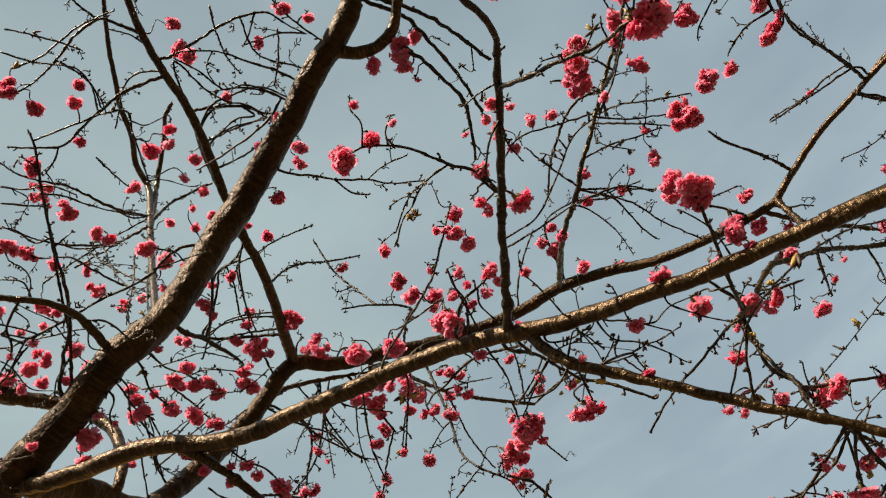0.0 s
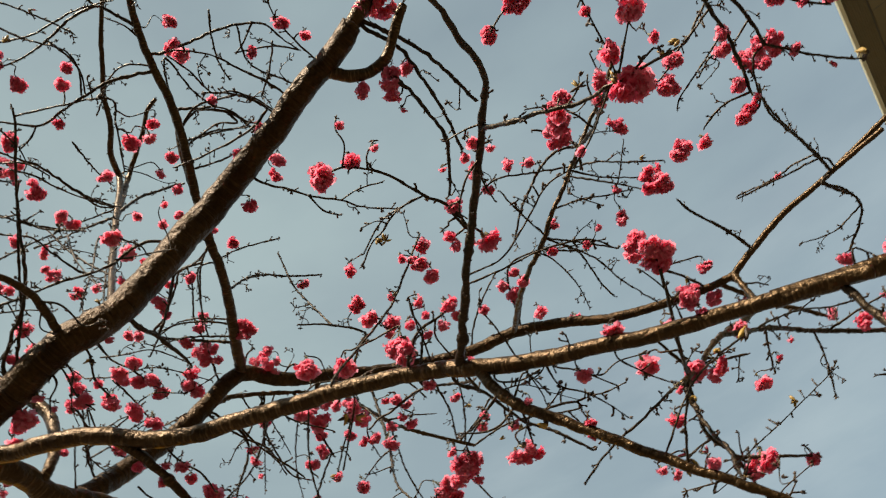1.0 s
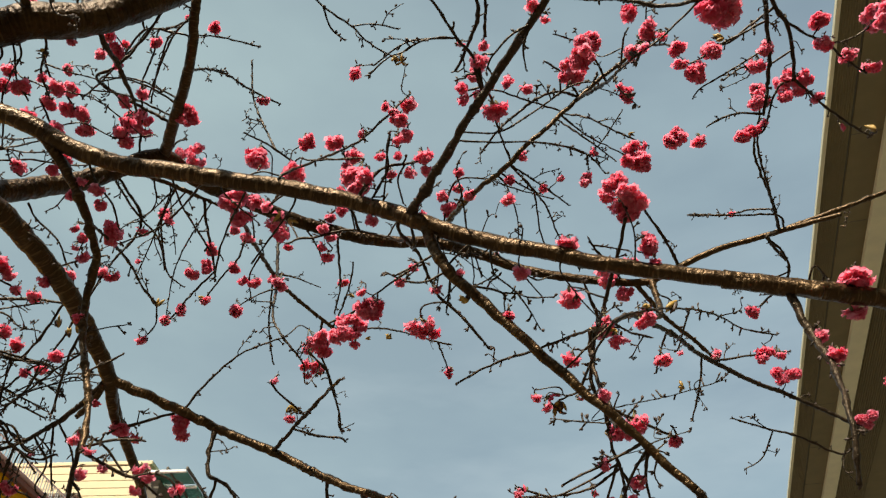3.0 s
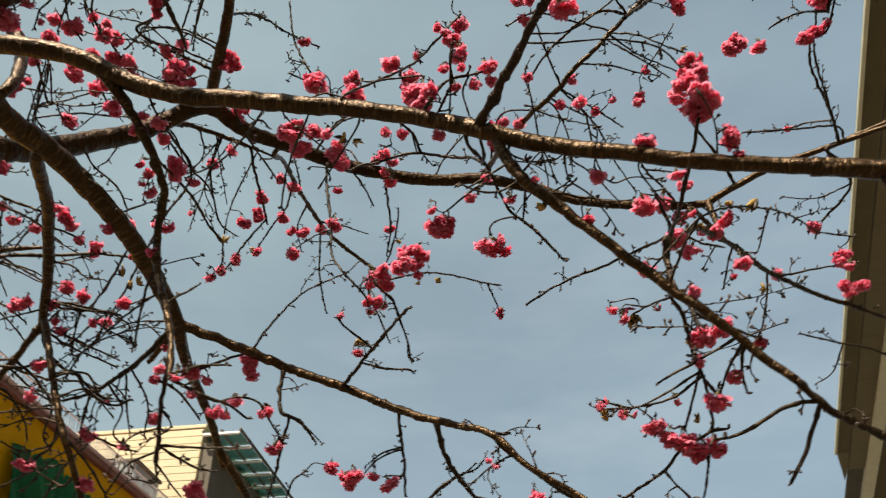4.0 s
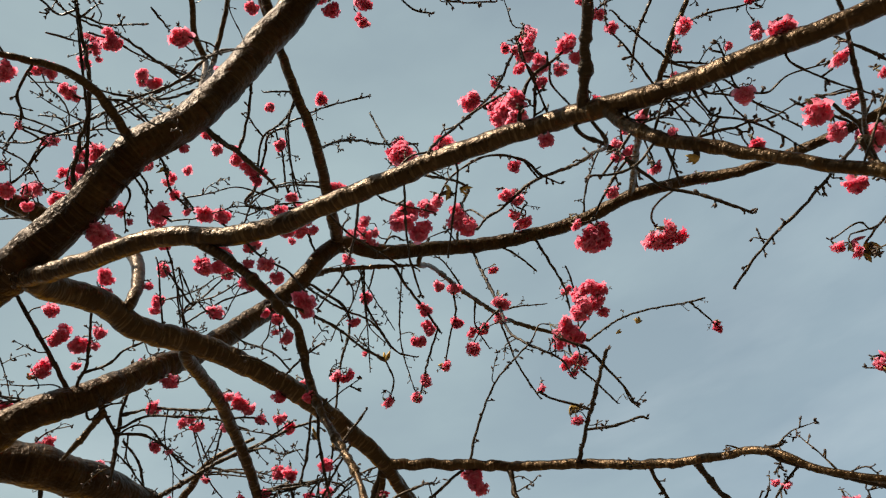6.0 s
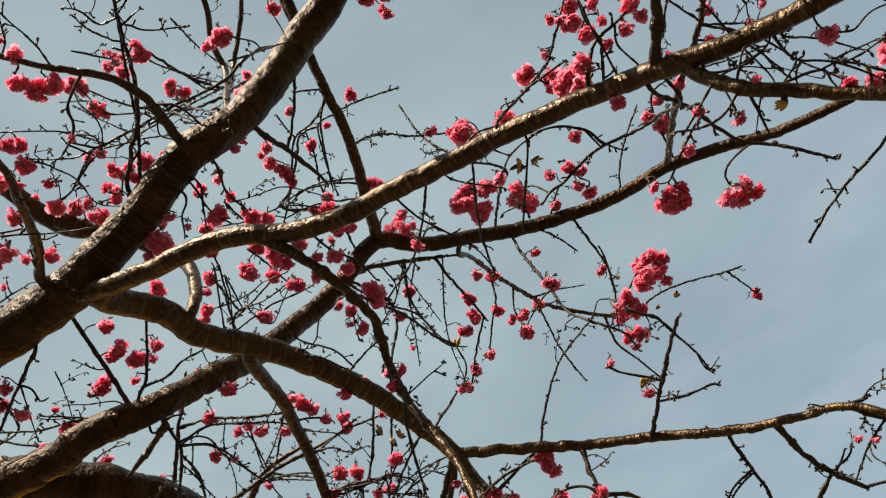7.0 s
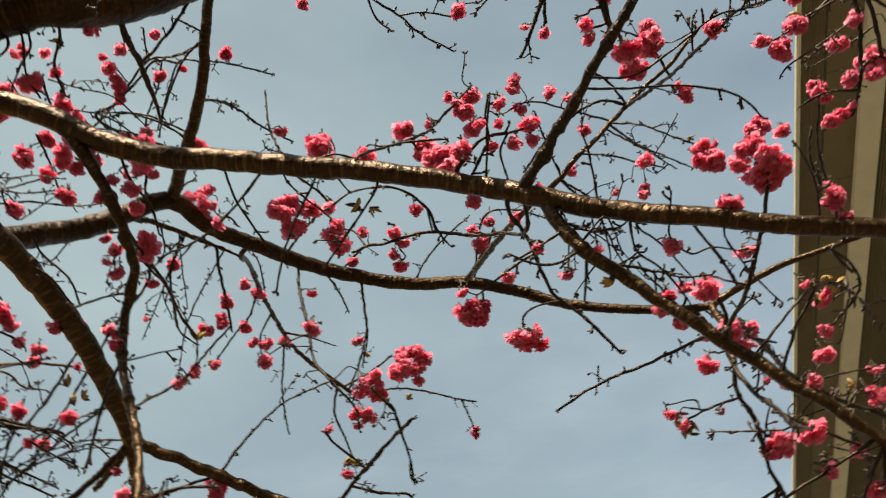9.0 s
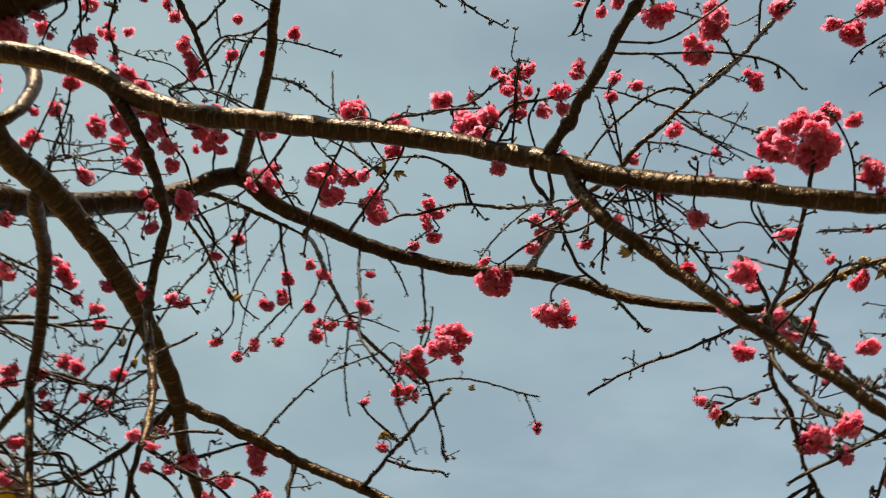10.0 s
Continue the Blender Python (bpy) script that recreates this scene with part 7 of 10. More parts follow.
branch("a21", "twig", [(-1.358, 2.267, 3.009, 0.0036), (-1.286, 2.324, 2.974, 0.0033), (-1.192, 2.373, 2.949, 0.0030), (-1.145, 2.398, 2.935, 0.0027)], buds=26, shoots=3.5)
branch("a22", "twig", [(-1.192, 2.212, 3.042, 0.0044), (-1.139, 2.178, 3.101, 0.0041), (-1.093, 2.134, 3.164, 0.0038), (-1.047, 2.090, 3.227, 0.0035)], buds=26, shoots=3.5)
branch("a23", "twig", [(-1.207, 2.205, 3.043, 0.0027), (-1.236, 2.240, 3.002, 0.0022), (-1.287, 2.258, 2.968, 0.0018)], buds=26, shoots=3.5)
branch("a24", "twig", [(-1.134, 2.231, 3.042, 0.0027), (-1.078, 2.279, 3.008, 0.0027), (-1.164, 2.288, 2.971, 0.0024), (-1.261, 2.300, 2.929, 0.0021), (-1.301, 2.315, 2.900, 0.0018)], buds=26, shoots=3.5)
branch("a25", "twig", [(-1.465, 2.331, 2.906, 0.0045), (-1.344, 2.388, 2.886, 0.0042), (-1.254, 2.409, 2.890, 0.0039), (-1.202, 2.443, 2.868, 0.0036)], buds=26, shoots=3.5)
branch("a26", "twig", [(-2.336, 2.165, 3.587, 0.0043), (-2.268, 2.132, 3.645, 0.0036), (-2.194, 2.131, 3.668, 0.0028), (-2.112, 2.156, 3.665, 0.0021)], buds=26, shoots=3.5)
branch("a27", "twig", [(-1.953, 2.188, 3.354, 0.0040), (-2.039, 2.177, 3.338, 0.0033), (-2.143, 2.199, 3.282, 0.0027), (-2.208, 2.194, 3.268, 0.0020)], buds=26, shoots=3.5)
branch("a28", "twig", [(-1.953, 2.296, 3.365, 0.0031), (-2.033, 2.321, 3.316, 0.0026), (-2.059, 2.384, 3.239, 0.0021)], buds=26, shoots=3.5)
branch("a29", "twig", [(-1.763, 2.408, 3.406, 0.0031), (-1.665, 2.438, 3.391, 0.0028), (-1.557, 2.497, 3.359, 0.0024), (-1.473, 2.515, 3.363, 0.0021)], buds=26, shoots=3.5)
branch("a30", "twig", [(-0.899, 2.039, 2.984, 0.0034), (-0.996, 2.081, 2.931, 0.0032), (-1.079, 2.116, 2.872, 0.0029), (-1.143, 2.144, 2.825, 0.0027), (-1.182, 2.178, 2.775, 0.0025)], buds=26, shoots=3.5)
branch("a31", "twig", [(-1.324, 2.183, 3.042, 0.0036), (-1.225, 2.200, 3.028, 0.0033), (-1.135, 2.214, 3.029, 0.0030), (-1.092, 2.226, 3.022, 0.0027)], buds=26, shoots=3.5)
branch("a32", "twig", [(-1.355, 2.261, 3.012, 0.0037), (-1.285, 2.291, 2.990, 0.0034), (-1.184, 2.333, 2.958, 0.0031), (-1.143, 2.351, 2.944, 0.0028)], buds=26, shoots=3.5)
branch("a33", "twig", [(-1.404, 2.289, 2.966, 0.0028), (-1.459, 2.238, 3.022, 0.0025), (-1.537, 2.184, 3.073, 0.0021), (-1.635, 2.136, 3.113, 0.0018)], buds=26, shoots=3.5)
branch("a34", "twig", [(-1.355, 2.261, 3.012, 0.0037), (-1.283, 2.232, 3.063, 0.0031), (-1.243, 2.230, 3.074, 0.0025), (-1.256, 2.274, 3.016, 0.0018)], buds=26, shoots=3.5)
branch("a35", "twig", [(-0.896, 2.049, 2.979, 0.0025), (-1.028, 2.073, 2.934, 0.0025), (-1.099, 2.122, 2.861, 0.0022), (-1.163, 2.150, 2.813, 0.0020), (-1.186, 2.166, 2.789, 0.0017)], buds=26, shoots=3.5)
branch("a36", "twig", [(-0.923, 2.258, 3.015, 0.0027), (-1.051, 2.245, 3.006, 0.0024), (-1.170, 2.258, 2.967, 0.0021), (-1.225, 2.279, 2.930, 0.0018)], buds=26, shoots=3.5)
branch("a37", "twig", [(-1.178, 2.227, 3.004, 0.0027), (-1.114, 2.259, 2.976, 0.0023), (-1.066, 2.285, 2.954, 0.0018)], buds=26, shoots=3.5)
branch("a38", "twig", [(-2.041, 2.589, 3.332, 0.0055), (-2.184, 2.565, 3.332, 0.0044), (-2.265, 2.532, 3.358, 0.0033)], buds=26, shoots=3.5)
branch("a39", "twig", [(-2.157, 2.691, 3.182, 0.0055), (-2.083, 2.731, 3.147, 0.0048), (-1.972, 2.743, 3.153, 0.0040), (-1.870, 2.782, 3.126, 0.0033)], buds=26, shoots=3.5)
branch("a40", "twig", [(-1.961, 2.717, 3.240, 0.0055), (-1.927, 2.785, 3.163, 0.0052), (-1.903, 2.848, 3.090, 0.0048), (-1.921, 2.929, 2.985, 0.0044)], buds=26, shoots=3.5)
branch("a41", "twig", [(-1.971, 2.703, 3.256, 0.0055), (-2.036, 2.702, 3.244, 0.0050), (-2.084, 2.705, 3.231, 0.0044), (-2.168, 2.678, 3.249, 0.0039), (-2.301, 2.660, 3.244, 0.0033)], buds=26, shoots=3.5)
branch("a42", "twig", [(-2.123, 2.506, 2.969, 0.0050), (-2.013, 2.552, 2.934, 0.0044), (-1.894, 2.574, 2.931, 0.0037), (-1.783, 2.561, 2.968, 0.0030)], buds=26, shoots=3.5)
branch("a43", "twig", [(-1.769, 2.455, 2.779, 0.0038), (-1.735, 2.415, 2.836, 0.0035), (-1.654, 2.410, 2.858, 0.0033), (-1.553, 2.458, 2.818, 0.0030), (-1.440, 2.473, 2.822, 0.0028)], buds=26, shoots=3.5)
branch("a44", "twig", [(-1.236, 2.201, 2.792, 0.0043), (-1.165, 2.196, 2.795, 0.0040), (-1.135, 2.234, 2.754, 0.0038), (-1.066, 2.267, 2.727, 0.0036), (-1.011, 2.264, 2.742, 0.0034)], buds=26, shoots=3.5)
branch("a45", "twig", [(-1.259, 2.200, 2.850, 0.0043), (-1.340, 2.206, 2.830, 0.0039), (-1.409, 2.195, 2.830, 0.0035), (-1.480, 2.189, 2.824, 0.0030), (-1.566, 2.174, 2.825, 0.0026)], buds=26, shoots=3.5)
branch("a46", "twig", [(-1.510, 2.361, 2.859, 0.0046), (-1.458, 2.392, 2.831, 0.0040), (-1.421, 2.448, 2.769, 0.0034), (-1.415, 2.485, 2.724, 0.0028)], buds=26, shoots=3.5)
branch("a47", "twig", [(-1.551, 2.396, 2.808, 0.0037), (-1.618, 2.354, 2.847, 0.0034), (-1.680, 2.363, 2.823, 0.0031), (-1.749, 2.393, 2.772, 0.0028)], buds=26, shoots=3.5)
branch("a48", "twig", [(-1.164, 2.313, 2.795, 0.0035), (-1.188, 2.365, 2.747, 0.0027), (-1.205, 2.395, 2.706, 0.0018)], buds=26, shoots=3.5)
branch("a49", "twig", [(-1.199, 2.321, 2.788, 0.0035), (-1.282, 2.325, 2.777, 0.0029), (-1.345, 2.293, 2.804, 0.0024), (-1.396, 2.281, 2.809, 0.0018)], buds=26, shoots=3.5)
branch("a50", "twig", [(-1.194, 2.207, 2.685, 0.0033), (-1.267, 2.204, 2.686, 0.0025), (-1.312, 2.231, 2.644, 0.0017)], buds=26, shoots=3.5)
branch("g1", "twig", [(0.099, 1.084, 3.765, 0.0063), (0.141, 1.142, 3.706, 0.0059), (0.169, 1.206, 3.646, 0.0054), (0.187, 1.274, 3.581, 0.0049), (0.157, 1.340, 3.518, 0.0044), (0.131, 1.382, 3.477, 0.0040)], buds=9, shoots=3.5)
branch("g2", "twig", [(0.080, 1.023, 3.944, 0.0066), (0.108, 1.053, 3.922, 0.0066), (0.171, 1.121, 3.862, 0.0060), (0.192, 1.190, 3.805, 0.0054), (0.211, 1.291, 3.721, 0.0048), (0.216, 1.383, 3.644, 0.0042)], buds=9, shoots=3.5)
branch("g3", "twig", [(0.091, 1.019, 3.952, 0.0066), (0.126, 1.050, 3.925, 0.0066), (0.205, 1.109, 3.841, 0.0060), (0.263, 1.178, 3.754, 0.0054), (0.309, 1.259, 3.663, 0.0049)], buds=9, shoots=3.5)
branch("e20", "twig", [(0.264, 0.742, 2.852, 0.0046), (0.310, 0.688, 2.767, 0.0041), (0.367, 0.654, 2.709, 0.0035), (0.410, 0.645, 2.683, 0.0032), (0.450, 0.609, 2.645, 0.0029), (0.500, 0.599, 2.640, 0.0027), (0.546, 0.606, 2.652, 0.0025)], buds=18, shoots=1)
branch("e20a", "twig", [(0.462, 0.604, 2.641, 0.0016), (0.465, 0.566, 2.672, 0.0015), (0.463, 0.535, 2.702, 0.0014), (0.462, 0.511, 2.725, 0.0013), (0.466, 0.487, 2.748, 0.0012)], buds=18, shoots=1)
branch("e20b", "twig", [(0.462, 0.604, 2.641, 0.0016), (0.495, 0.565, 2.673, 0.0014), (0.513, 0.547, 2.691, 0.0012)], buds=18, shoots=1)
branch("e20c", "twig", [(0.394, 0.673, 2.723, 0.0018), (0.423, 0.661, 2.739, 0.0016), (0.432, 0.649, 2.750, 0.0013)], buds=18, shoots=1)
branch("e20d", "twig", [(0.450, 0.609, 2.645, 0.0017), (0.428, 0.628, 2.630, 0.0015), (0.394, 0.652, 2.606, 0.0014), (0.363, 0.668, 2.590, 0.0012)], buds=18, shoots=1)
branch("xt1", "twig", [(1.005, 1.219, 4.023, 0.0080), (1.035, 1.271, 3.955, 0.0074), (1.103, 1.375, 3.841, 0.0068), (1.142, 1.409, 3.800, 0.0063), (1.163, 1.470, 3.732, 0.0058), (1.167, 1.516, 3.672, 0.0052)], buds=9, shoots=3.5)
branch("xt2", "twig", [(1.103, 1.375, 3.841, 0.0044), (1.025, 1.420, 3.797, 0.0041), (0.968, 1.455, 3.762, 0.0038), (0.911, 1.461, 3.755, 0.0035)], buds=26, shoots=3.5)
branch("xt4", "twig", [(1.140, 1.405, 3.804, 0.0044), (1.210, 1.434, 3.786, 0.0042), (1.276, 1.452, 3.769, 0.0039), (1.321, 1.480, 3.744, 0.0037), (1.400, 1.514, 3.713, 0.0035)], buds=26, shoots=3.5)
branch("xt5", "twig", [(1.276, 1.452, 3.769, 0.0035), (1.344, 1.439, 3.784, 0.0031), (1.396, 1.416, 3.806, 0.0026)], buds=26, shoots=3.5)
branch("xt6", "twig", [(1.167, 1.516, 3.672, 0.0043), (1.213, 1.541, 3.649, 0.0041), (1.288, 1.583, 3.610, 0.0039), (1.366, 1.617, 3.579, 0.0037), (1.414, 1.634, 3.563, 0.0035)], buds=26, shoots=3.5)
branch("xt8", "twig", [(1.035, 1.271, 3.955, 0.0044), (1.120, 1.270, 3.941, 0.0042), (1.242, 1.284, 3.929, 0.0039), (1.343, 1.306, 3.910, 0.0037), (1.423, 1.336, 3.883, 0.0035)], buds=26, shoots=3.5)
branch("xt9", "twig", [(1.161, 1.460, 3.743, 0.0035), (1.087, 1.503, 3.718, 0.0032), (1.013, 1.509, 3.711, 0.0029), (0.958, 1.538, 3.683, 0.0026)], buds=26, shoots=3.5)
branch("xt10", "twig", [(1.167, 1.516, 3.672, 0.0035), (1.115, 1.538, 3.649, 0.0035), (1.087, 1.624, 3.568, 0.0030), (1.064, 1.639, 3.553, 0.0026)], buds=26, shoots=3.5)
branch("g4", "twig", [(0.242, 0.793, 2.847, 0.0026), (0.207, 0.807, 2.829, 0.0022), (0.178, 0.832, 2.805, 0.0019), (0.166, 0.852, 2.786, 0.0015)], buds=18, shoots=1)
branch("g5", "twig", [(0.268, 0.730, 2.852, 0.0021), (0.231, 0.732, 2.857, 0.0018), (0.200, 0.735, 2.854, 0.0015)], buds=18, shoots=1)
branch("g6", "twig", [(0.561, 1.989, 4.051, 0.0043), (0.401, 1.949, 4.072, 0.0039), (0.277, 1.927, 4.091, 0.0036), (0.179, 1.956, 4.061, 0.0032)], buds=26, shoots=3.5)
branch("g7", "twig", [(0.127, 1.007, 2.800, 0.0022), (0.203, 1.009, 2.808, 0.0020), (0.269, 0.980, 2.836, 0.0019), (0.337, 0.944, 2.872, 0.0018), (0.384, 0.938, 2.878, 0.0016)], buds=18, shoots=1)
branch("g8", "twig", [(0.116, 0.882, 2.922, 0.0022), (0.064, 0.886, 2.923, 0.0020), (0.017, 0.893, 2.915, 0.0018), (-0.039, 0.924, 2.885, 0.0016)], buds=18, shoots=1)
branch("g9", "twig", [(0.118, 1.021, 2.792, 0.0022), (0.198, 1.024, 2.793, 0.0020), (0.277, 1.022, 2.796, 0.0019), (0.364, 1.034, 2.786, 0.0018), (0.410, 1.063, 2.759, 0.0016)], buds=18, shoots=1)
branch("g10", "twig", [(0.355, 2.070, 3.845, 0.0041), (0.444, 2.128, 3.773, 0.0038), (0.475, 2.226, 3.680, 0.0035), (0.501, 2.277, 3.632, 0.0031)], buds=26, shoots=3.5)
branch("g11", "twig", [(0.361, 2.064, 3.849, 0.0041), (0.306, 1.964, 3.927, 0.0036), (0.276, 1.897, 3.991, 0.0031)], buds=26, shoots=3.5)
branch("g12", "twig", [(0.640, 0.925, 3.825, 0.0031), (0.573, 0.982, 3.770, 0.0029), (0.518, 1.029, 3.724, 0.0027), (0.451, 1.063, 3.691, 0.0025), (0.417, 1.080, 3.674, 0.0023)], buds=26, shoots=3.5)
branch("j1", "twig", [(0.555, 1.990, 4.045, 0.0041), (0.639, 1.960, 3.989, 0.0037), (0.724, 1.962, 3.930, 0.0033), (0.854, 1.982, 3.870, 0.0030)], buds=26, shoots=3.5)
branch("j2", "twig", [(0.531, 1.994, 4.016, 0.0041), (0.632, 2.007, 3.931, 0.0036), (0.738, 2.033, 3.842, 0.0030)], buds=26, shoots=3.5)
branch("j3", "twig", [(0.430, 2.017, 3.910, 0.0041), (0.534, 2.023, 3.904, 0.0037), (0.635, 2.050, 3.893, 0.0034), (0.719, 2.067, 3.890, 0.0030)], buds=26, shoots=3.5)
branch("j4", "twig", [(0.676, 2.017, 3.894, 0.0030), (0.721, 1.970, 3.944, 0.0025), (0.762, 1.924, 3.996, 0.0020)], buds=26, shoots=3.5)
branch("j5", "twig", [(0.355, 2.070, 3.845, 0.0041), (0.492, 2.142, 3.805, 0.0036), (0.587, 2.194, 3.765, 0.0031)], buds=26, shoots=3.5)
branch("j6", "twig", [(0.355, 2.070, 3.845, 0.0041), (0.490, 2.182, 3.766, 0.0038), (0.550, 2.271, 3.688, 0.0035), (0.639, 2.370, 3.603, 0.0031)], buds=26, shoots=3.5)
branch("j7", "twig", [(0.313, 2.112, 3.830, 0.0031), (0.353, 2.139, 3.794, 0.0031), (0.395, 2.221, 3.720, 0.0026), (0.404, 2.298, 3.648, 0.0021)], buds=26, shoots=3.5)
branch("j8", "twig", [(-1.183, 0.945, 4.818, 0.0042), (-1.056, 0.968, 4.809, 0.0038), (-0.889, 0.964, 4.829, 0.0035), (-0.738, 0.988, 4.822, 0.0031)], buds=26, shoots=3.5)
branch("j9", "twig", [(-1.071, 0.812, 4.788, 0.0040), (-1.024, 0.846, 4.760, 0.0037), (-0.935, 0.919, 4.700, 0.0034), (-0.878, 0.973, 4.655, 0.0030)], buds=26, shoots=3.5)
branch("j10", "twig", [(-1.023, 1.000, 4.783, 0.0042), (-0.971, 1.075, 4.716, 0.0038), (-0.958, 1.129, 4.665, 0.0035), (-0.974, 1.173, 4.622, 0.0031)], buds=26, shoots=3.5)
branch("j11", "twig", [(-0.762, 1.457, 4.584, 0.0044), (-0.701, 1.261, 4.785, 0.0044), (-0.650, 1.376, 4.681, 0.0038), (-0.597, 1.448, 4.617, 0.0033)], buds=26, shoots=3.5)
branch("j12", "twig", [(-0.372, 1.231, 4.719, 0.0043), (-0.387, 1.336, 4.612, 0.0039), (-0.296, 1.421, 4.541, 0.0036), (-0.236, 1.477, 4.493, 0.0032)], buds=26, shoots=3.5)
branch("j13", "twig", [(-0.762, 1.457, 4.584, 0.0044), (-0.667, 1.422, 4.635, 0.0044), (-0.563, 1.435, 4.633, 0.0040), (-0.459, 1.465, 4.615, 0.0037), (-0.370, 1.560, 4.534, 0.0033)], buds=26, shoots=3.5)
branch("j14", "twig", [(-0.045, 1.032, 3.798, 0.0032), (-0.089, 0.956, 3.871, 0.0029), (-0.114, 0.884, 3.937, 0.0026), (-0.103, 0.838, 3.982, 0.0024)], buds=26, shoots=3.5)
branch("j15", "twig", [(-0.770, 1.483, 4.548, 0.0044), (-0.637, 1.512, 4.553, 0.0040), (-0.528, 1.535, 4.542, 0.0037), (-0.475, 1.529, 4.553, 0.0033)], buds=26, shoots=3.5)
branch("j16", "twig", [(-0.782, 1.553, 4.449, 0.0044), (-0.629, 1.573, 4.451, 0.0038), (-0.503, 1.568, 4.468, 0.0033)], buds=26, shoots=3.5)
branch("j17", "twig", [(-1.412, 1.510, 4.344, 0.0043), (-1.321, 1.519, 4.345, 0.0039), (-1.207, 1.528, 4.348, 0.0036), (-1.092, 1.537, 4.351, 0.0032)], buds=26, shoots=3.5)
branch("j18", "twig", [(-1.648, 1.581, 4.490, 0.0043), (-1.542, 1.628, 4.575, 0.0041), (-1.406, 1.683, 4.654, 0.0038), (-1.251, 1.744, 4.730, 0.0034)], buds=26, shoots=3.5)
branch("j19", "twig", [(-1.395, 1.308, 4.598, 0.0042), (-1.371, 1.396, 4.650, 0.0037), (-1.337, 1.516, 4.671, 0.0033), (-1.255, 1.658, 4.679, 0.0028), (-1.223, 1.744, 4.733, 0.0022)], buds=26, shoots=3.5)
branch("j20", "twig", [(-1.243, 1.437, 4.846, 0.0045), (-1.231, 1.575, 4.805, 0.0034), (-1.210, 1.681, 4.794, 0.0022)], buds=26, shoots=3.5)
branch("j21", "twig", [(0.151, 1.183, 2.694, 0.0018), (0.137, 1.119, 2.743, 0.0016), (0.124, 1.084, 2.773, 0.0015), (0.135, 1.061, 2.799, 0.0013)], buds=18, shoots=1)
branch("j22", "twig", [(0.253, 1.163, 2.651, 0.0017), (0.250, 1.186, 2.624, 0.0017), (0.284, 1.211, 2.612, 0.0016), (0.325, 1.211, 2.625, 0.0014), (0.384, 1.228, 2.628, 0.0013)], buds=18, shoots=1)
branch("j23", "twig", [(0.330, 1.148, 2.623, 0.0016), (0.323, 1.163, 2.600, 0.0016), (0.350, 1.194, 2.580, 0.0015), (0.379, 1.222, 2.562, 0.0014), (0.422, 1.257, 2.543, 0.0012)], buds=18, shoots=1)
branch("j24", "twig", [(0.125, 2.886, 4.158, 0.0047), (0.171, 2.696, 4.356, 0.0047), (0.314, 2.695, 4.405, 0.0043), (0.448, 2.745, 4.401, 0.0039), (0.654, 2.814, 4.404, 0.0035)], buds=26, shoots=3.5)
branch("trunk", "trunk", [(-2.80, 1.22, -0.05, 0.240), (-2.79, 1.23, 0.25, 0.185), (-2.76, 1.25, 1.1, 0.165), (-2.72, 1.22, 1.9, 0.155), (-2.68, 1.20, 2.5, 0.135)], label="thick dark trunk")
branch("crotch_a", "limb", [(-2.70, 1.20, 2.2, 0.110), (-2.45, 1.12, 2.70, 0.085), (-2.10, 1.06, 2.92, 0.070), (-1.750, 1.068, 3.012, 0.0620)])
branch("crotch_b", "limb", [(-2.70, 1.24, 2.2, 0.110), (-2.52, 1.36, 2.75, 0.080), (-2.28, 1.47, 3.04, 0.062), (-2.044, 1.563, 3.185, 0.0540)])
branch("crotch_c", "limb", [(-2.72, 1.26, 2.2, 0.110), (-2.64, 1.45, 2.85, 0.095), (-2.46, 1.60, 3.22, 0.082), (-2.245, 1.745, 3.404, 0.0743)])

cluster("v3", (-1.233, 0.981, 4.763), 0.075, 0.092, 10)
cluster("v3", (-1.188, 1.064, 4.690), 0.059, 0.054, 4)
cluster("lv", (-0.787, 0.736, 3.584), 0.041, 0.055, 3)
cluster("j19", (-1.597, 1.482, 4.943), 0.122, 0.122, 12)
cluster("j19", (-1.193, 1.240, 4.254), 0.069, 0.059, 4)
cluster("z0h", (-0.616, 0.693, 3.657), 0.039, 0.028, 1)
cluster("j10", (-0.999, 1.088, 4.698), 0.033, 0.038, 2)
cluster("v2", (-1.063, 1.165, 4.466), 0.032, 0.036, 2)
cluster("v4", (-0.596, 1.133, 4.775), 0.059, 0.055, 5)
cluster("v4", (-0.616, 1.198, 4.708), 0.074, 0.051, 5)
cluster("l3", (-0.396, 0.884, 3.910), 0.047, 0.044, 3)
cluster("j13", (-0.594, 1.426, 4.639), 0.031, 0.044, 2)
cluster("L2b", (-0.486, 0.886, 3.640), 0.035, 0.026, 1)
cluster("L2b", (-0.510, 0.907, 3.614), 0.041, 0.035, 2)
cluster("L2b", (-0.556, 0.897, 3.616), 0.038, 0.049, 3)
cluster("L2c", (-0.515, 0.963, 3.529), 0.023, 0.023, 1)
cluster("j20", (-1.126, 1.514, 4.607), 0.058, 0.031, 2)
cluster("L2c", (-0.489, 1.003, 3.494), 0.026, 0.026, 1)
cluster("L2e", (-1.261, 1.461, 4.366), 0.064, 0.052, 3)
cluster("j18", (-1.230, 1.485, 4.339), 0.051, 0.038, 2)
cluster("j14", (-0.101, 0.915, 3.910), 0.037, 0.044, 2)
cluster("w4", (-0.364, 1.315, 4.638), 0.034, 0.034, 2)
cluster("v5", (-0.478, 1.574, 4.543), 0.044, 0.044, 3)
cluster("j16", (-0.581, 1.582, 4.447), 0.048, 0.043, 3)
cluster("z0b", (-0.463, 1.678, 4.444), 0.062, 0.084, 7)
cluster("l1", (-0.403, 1.237, 3.629), 0.029, 0.051, 2)
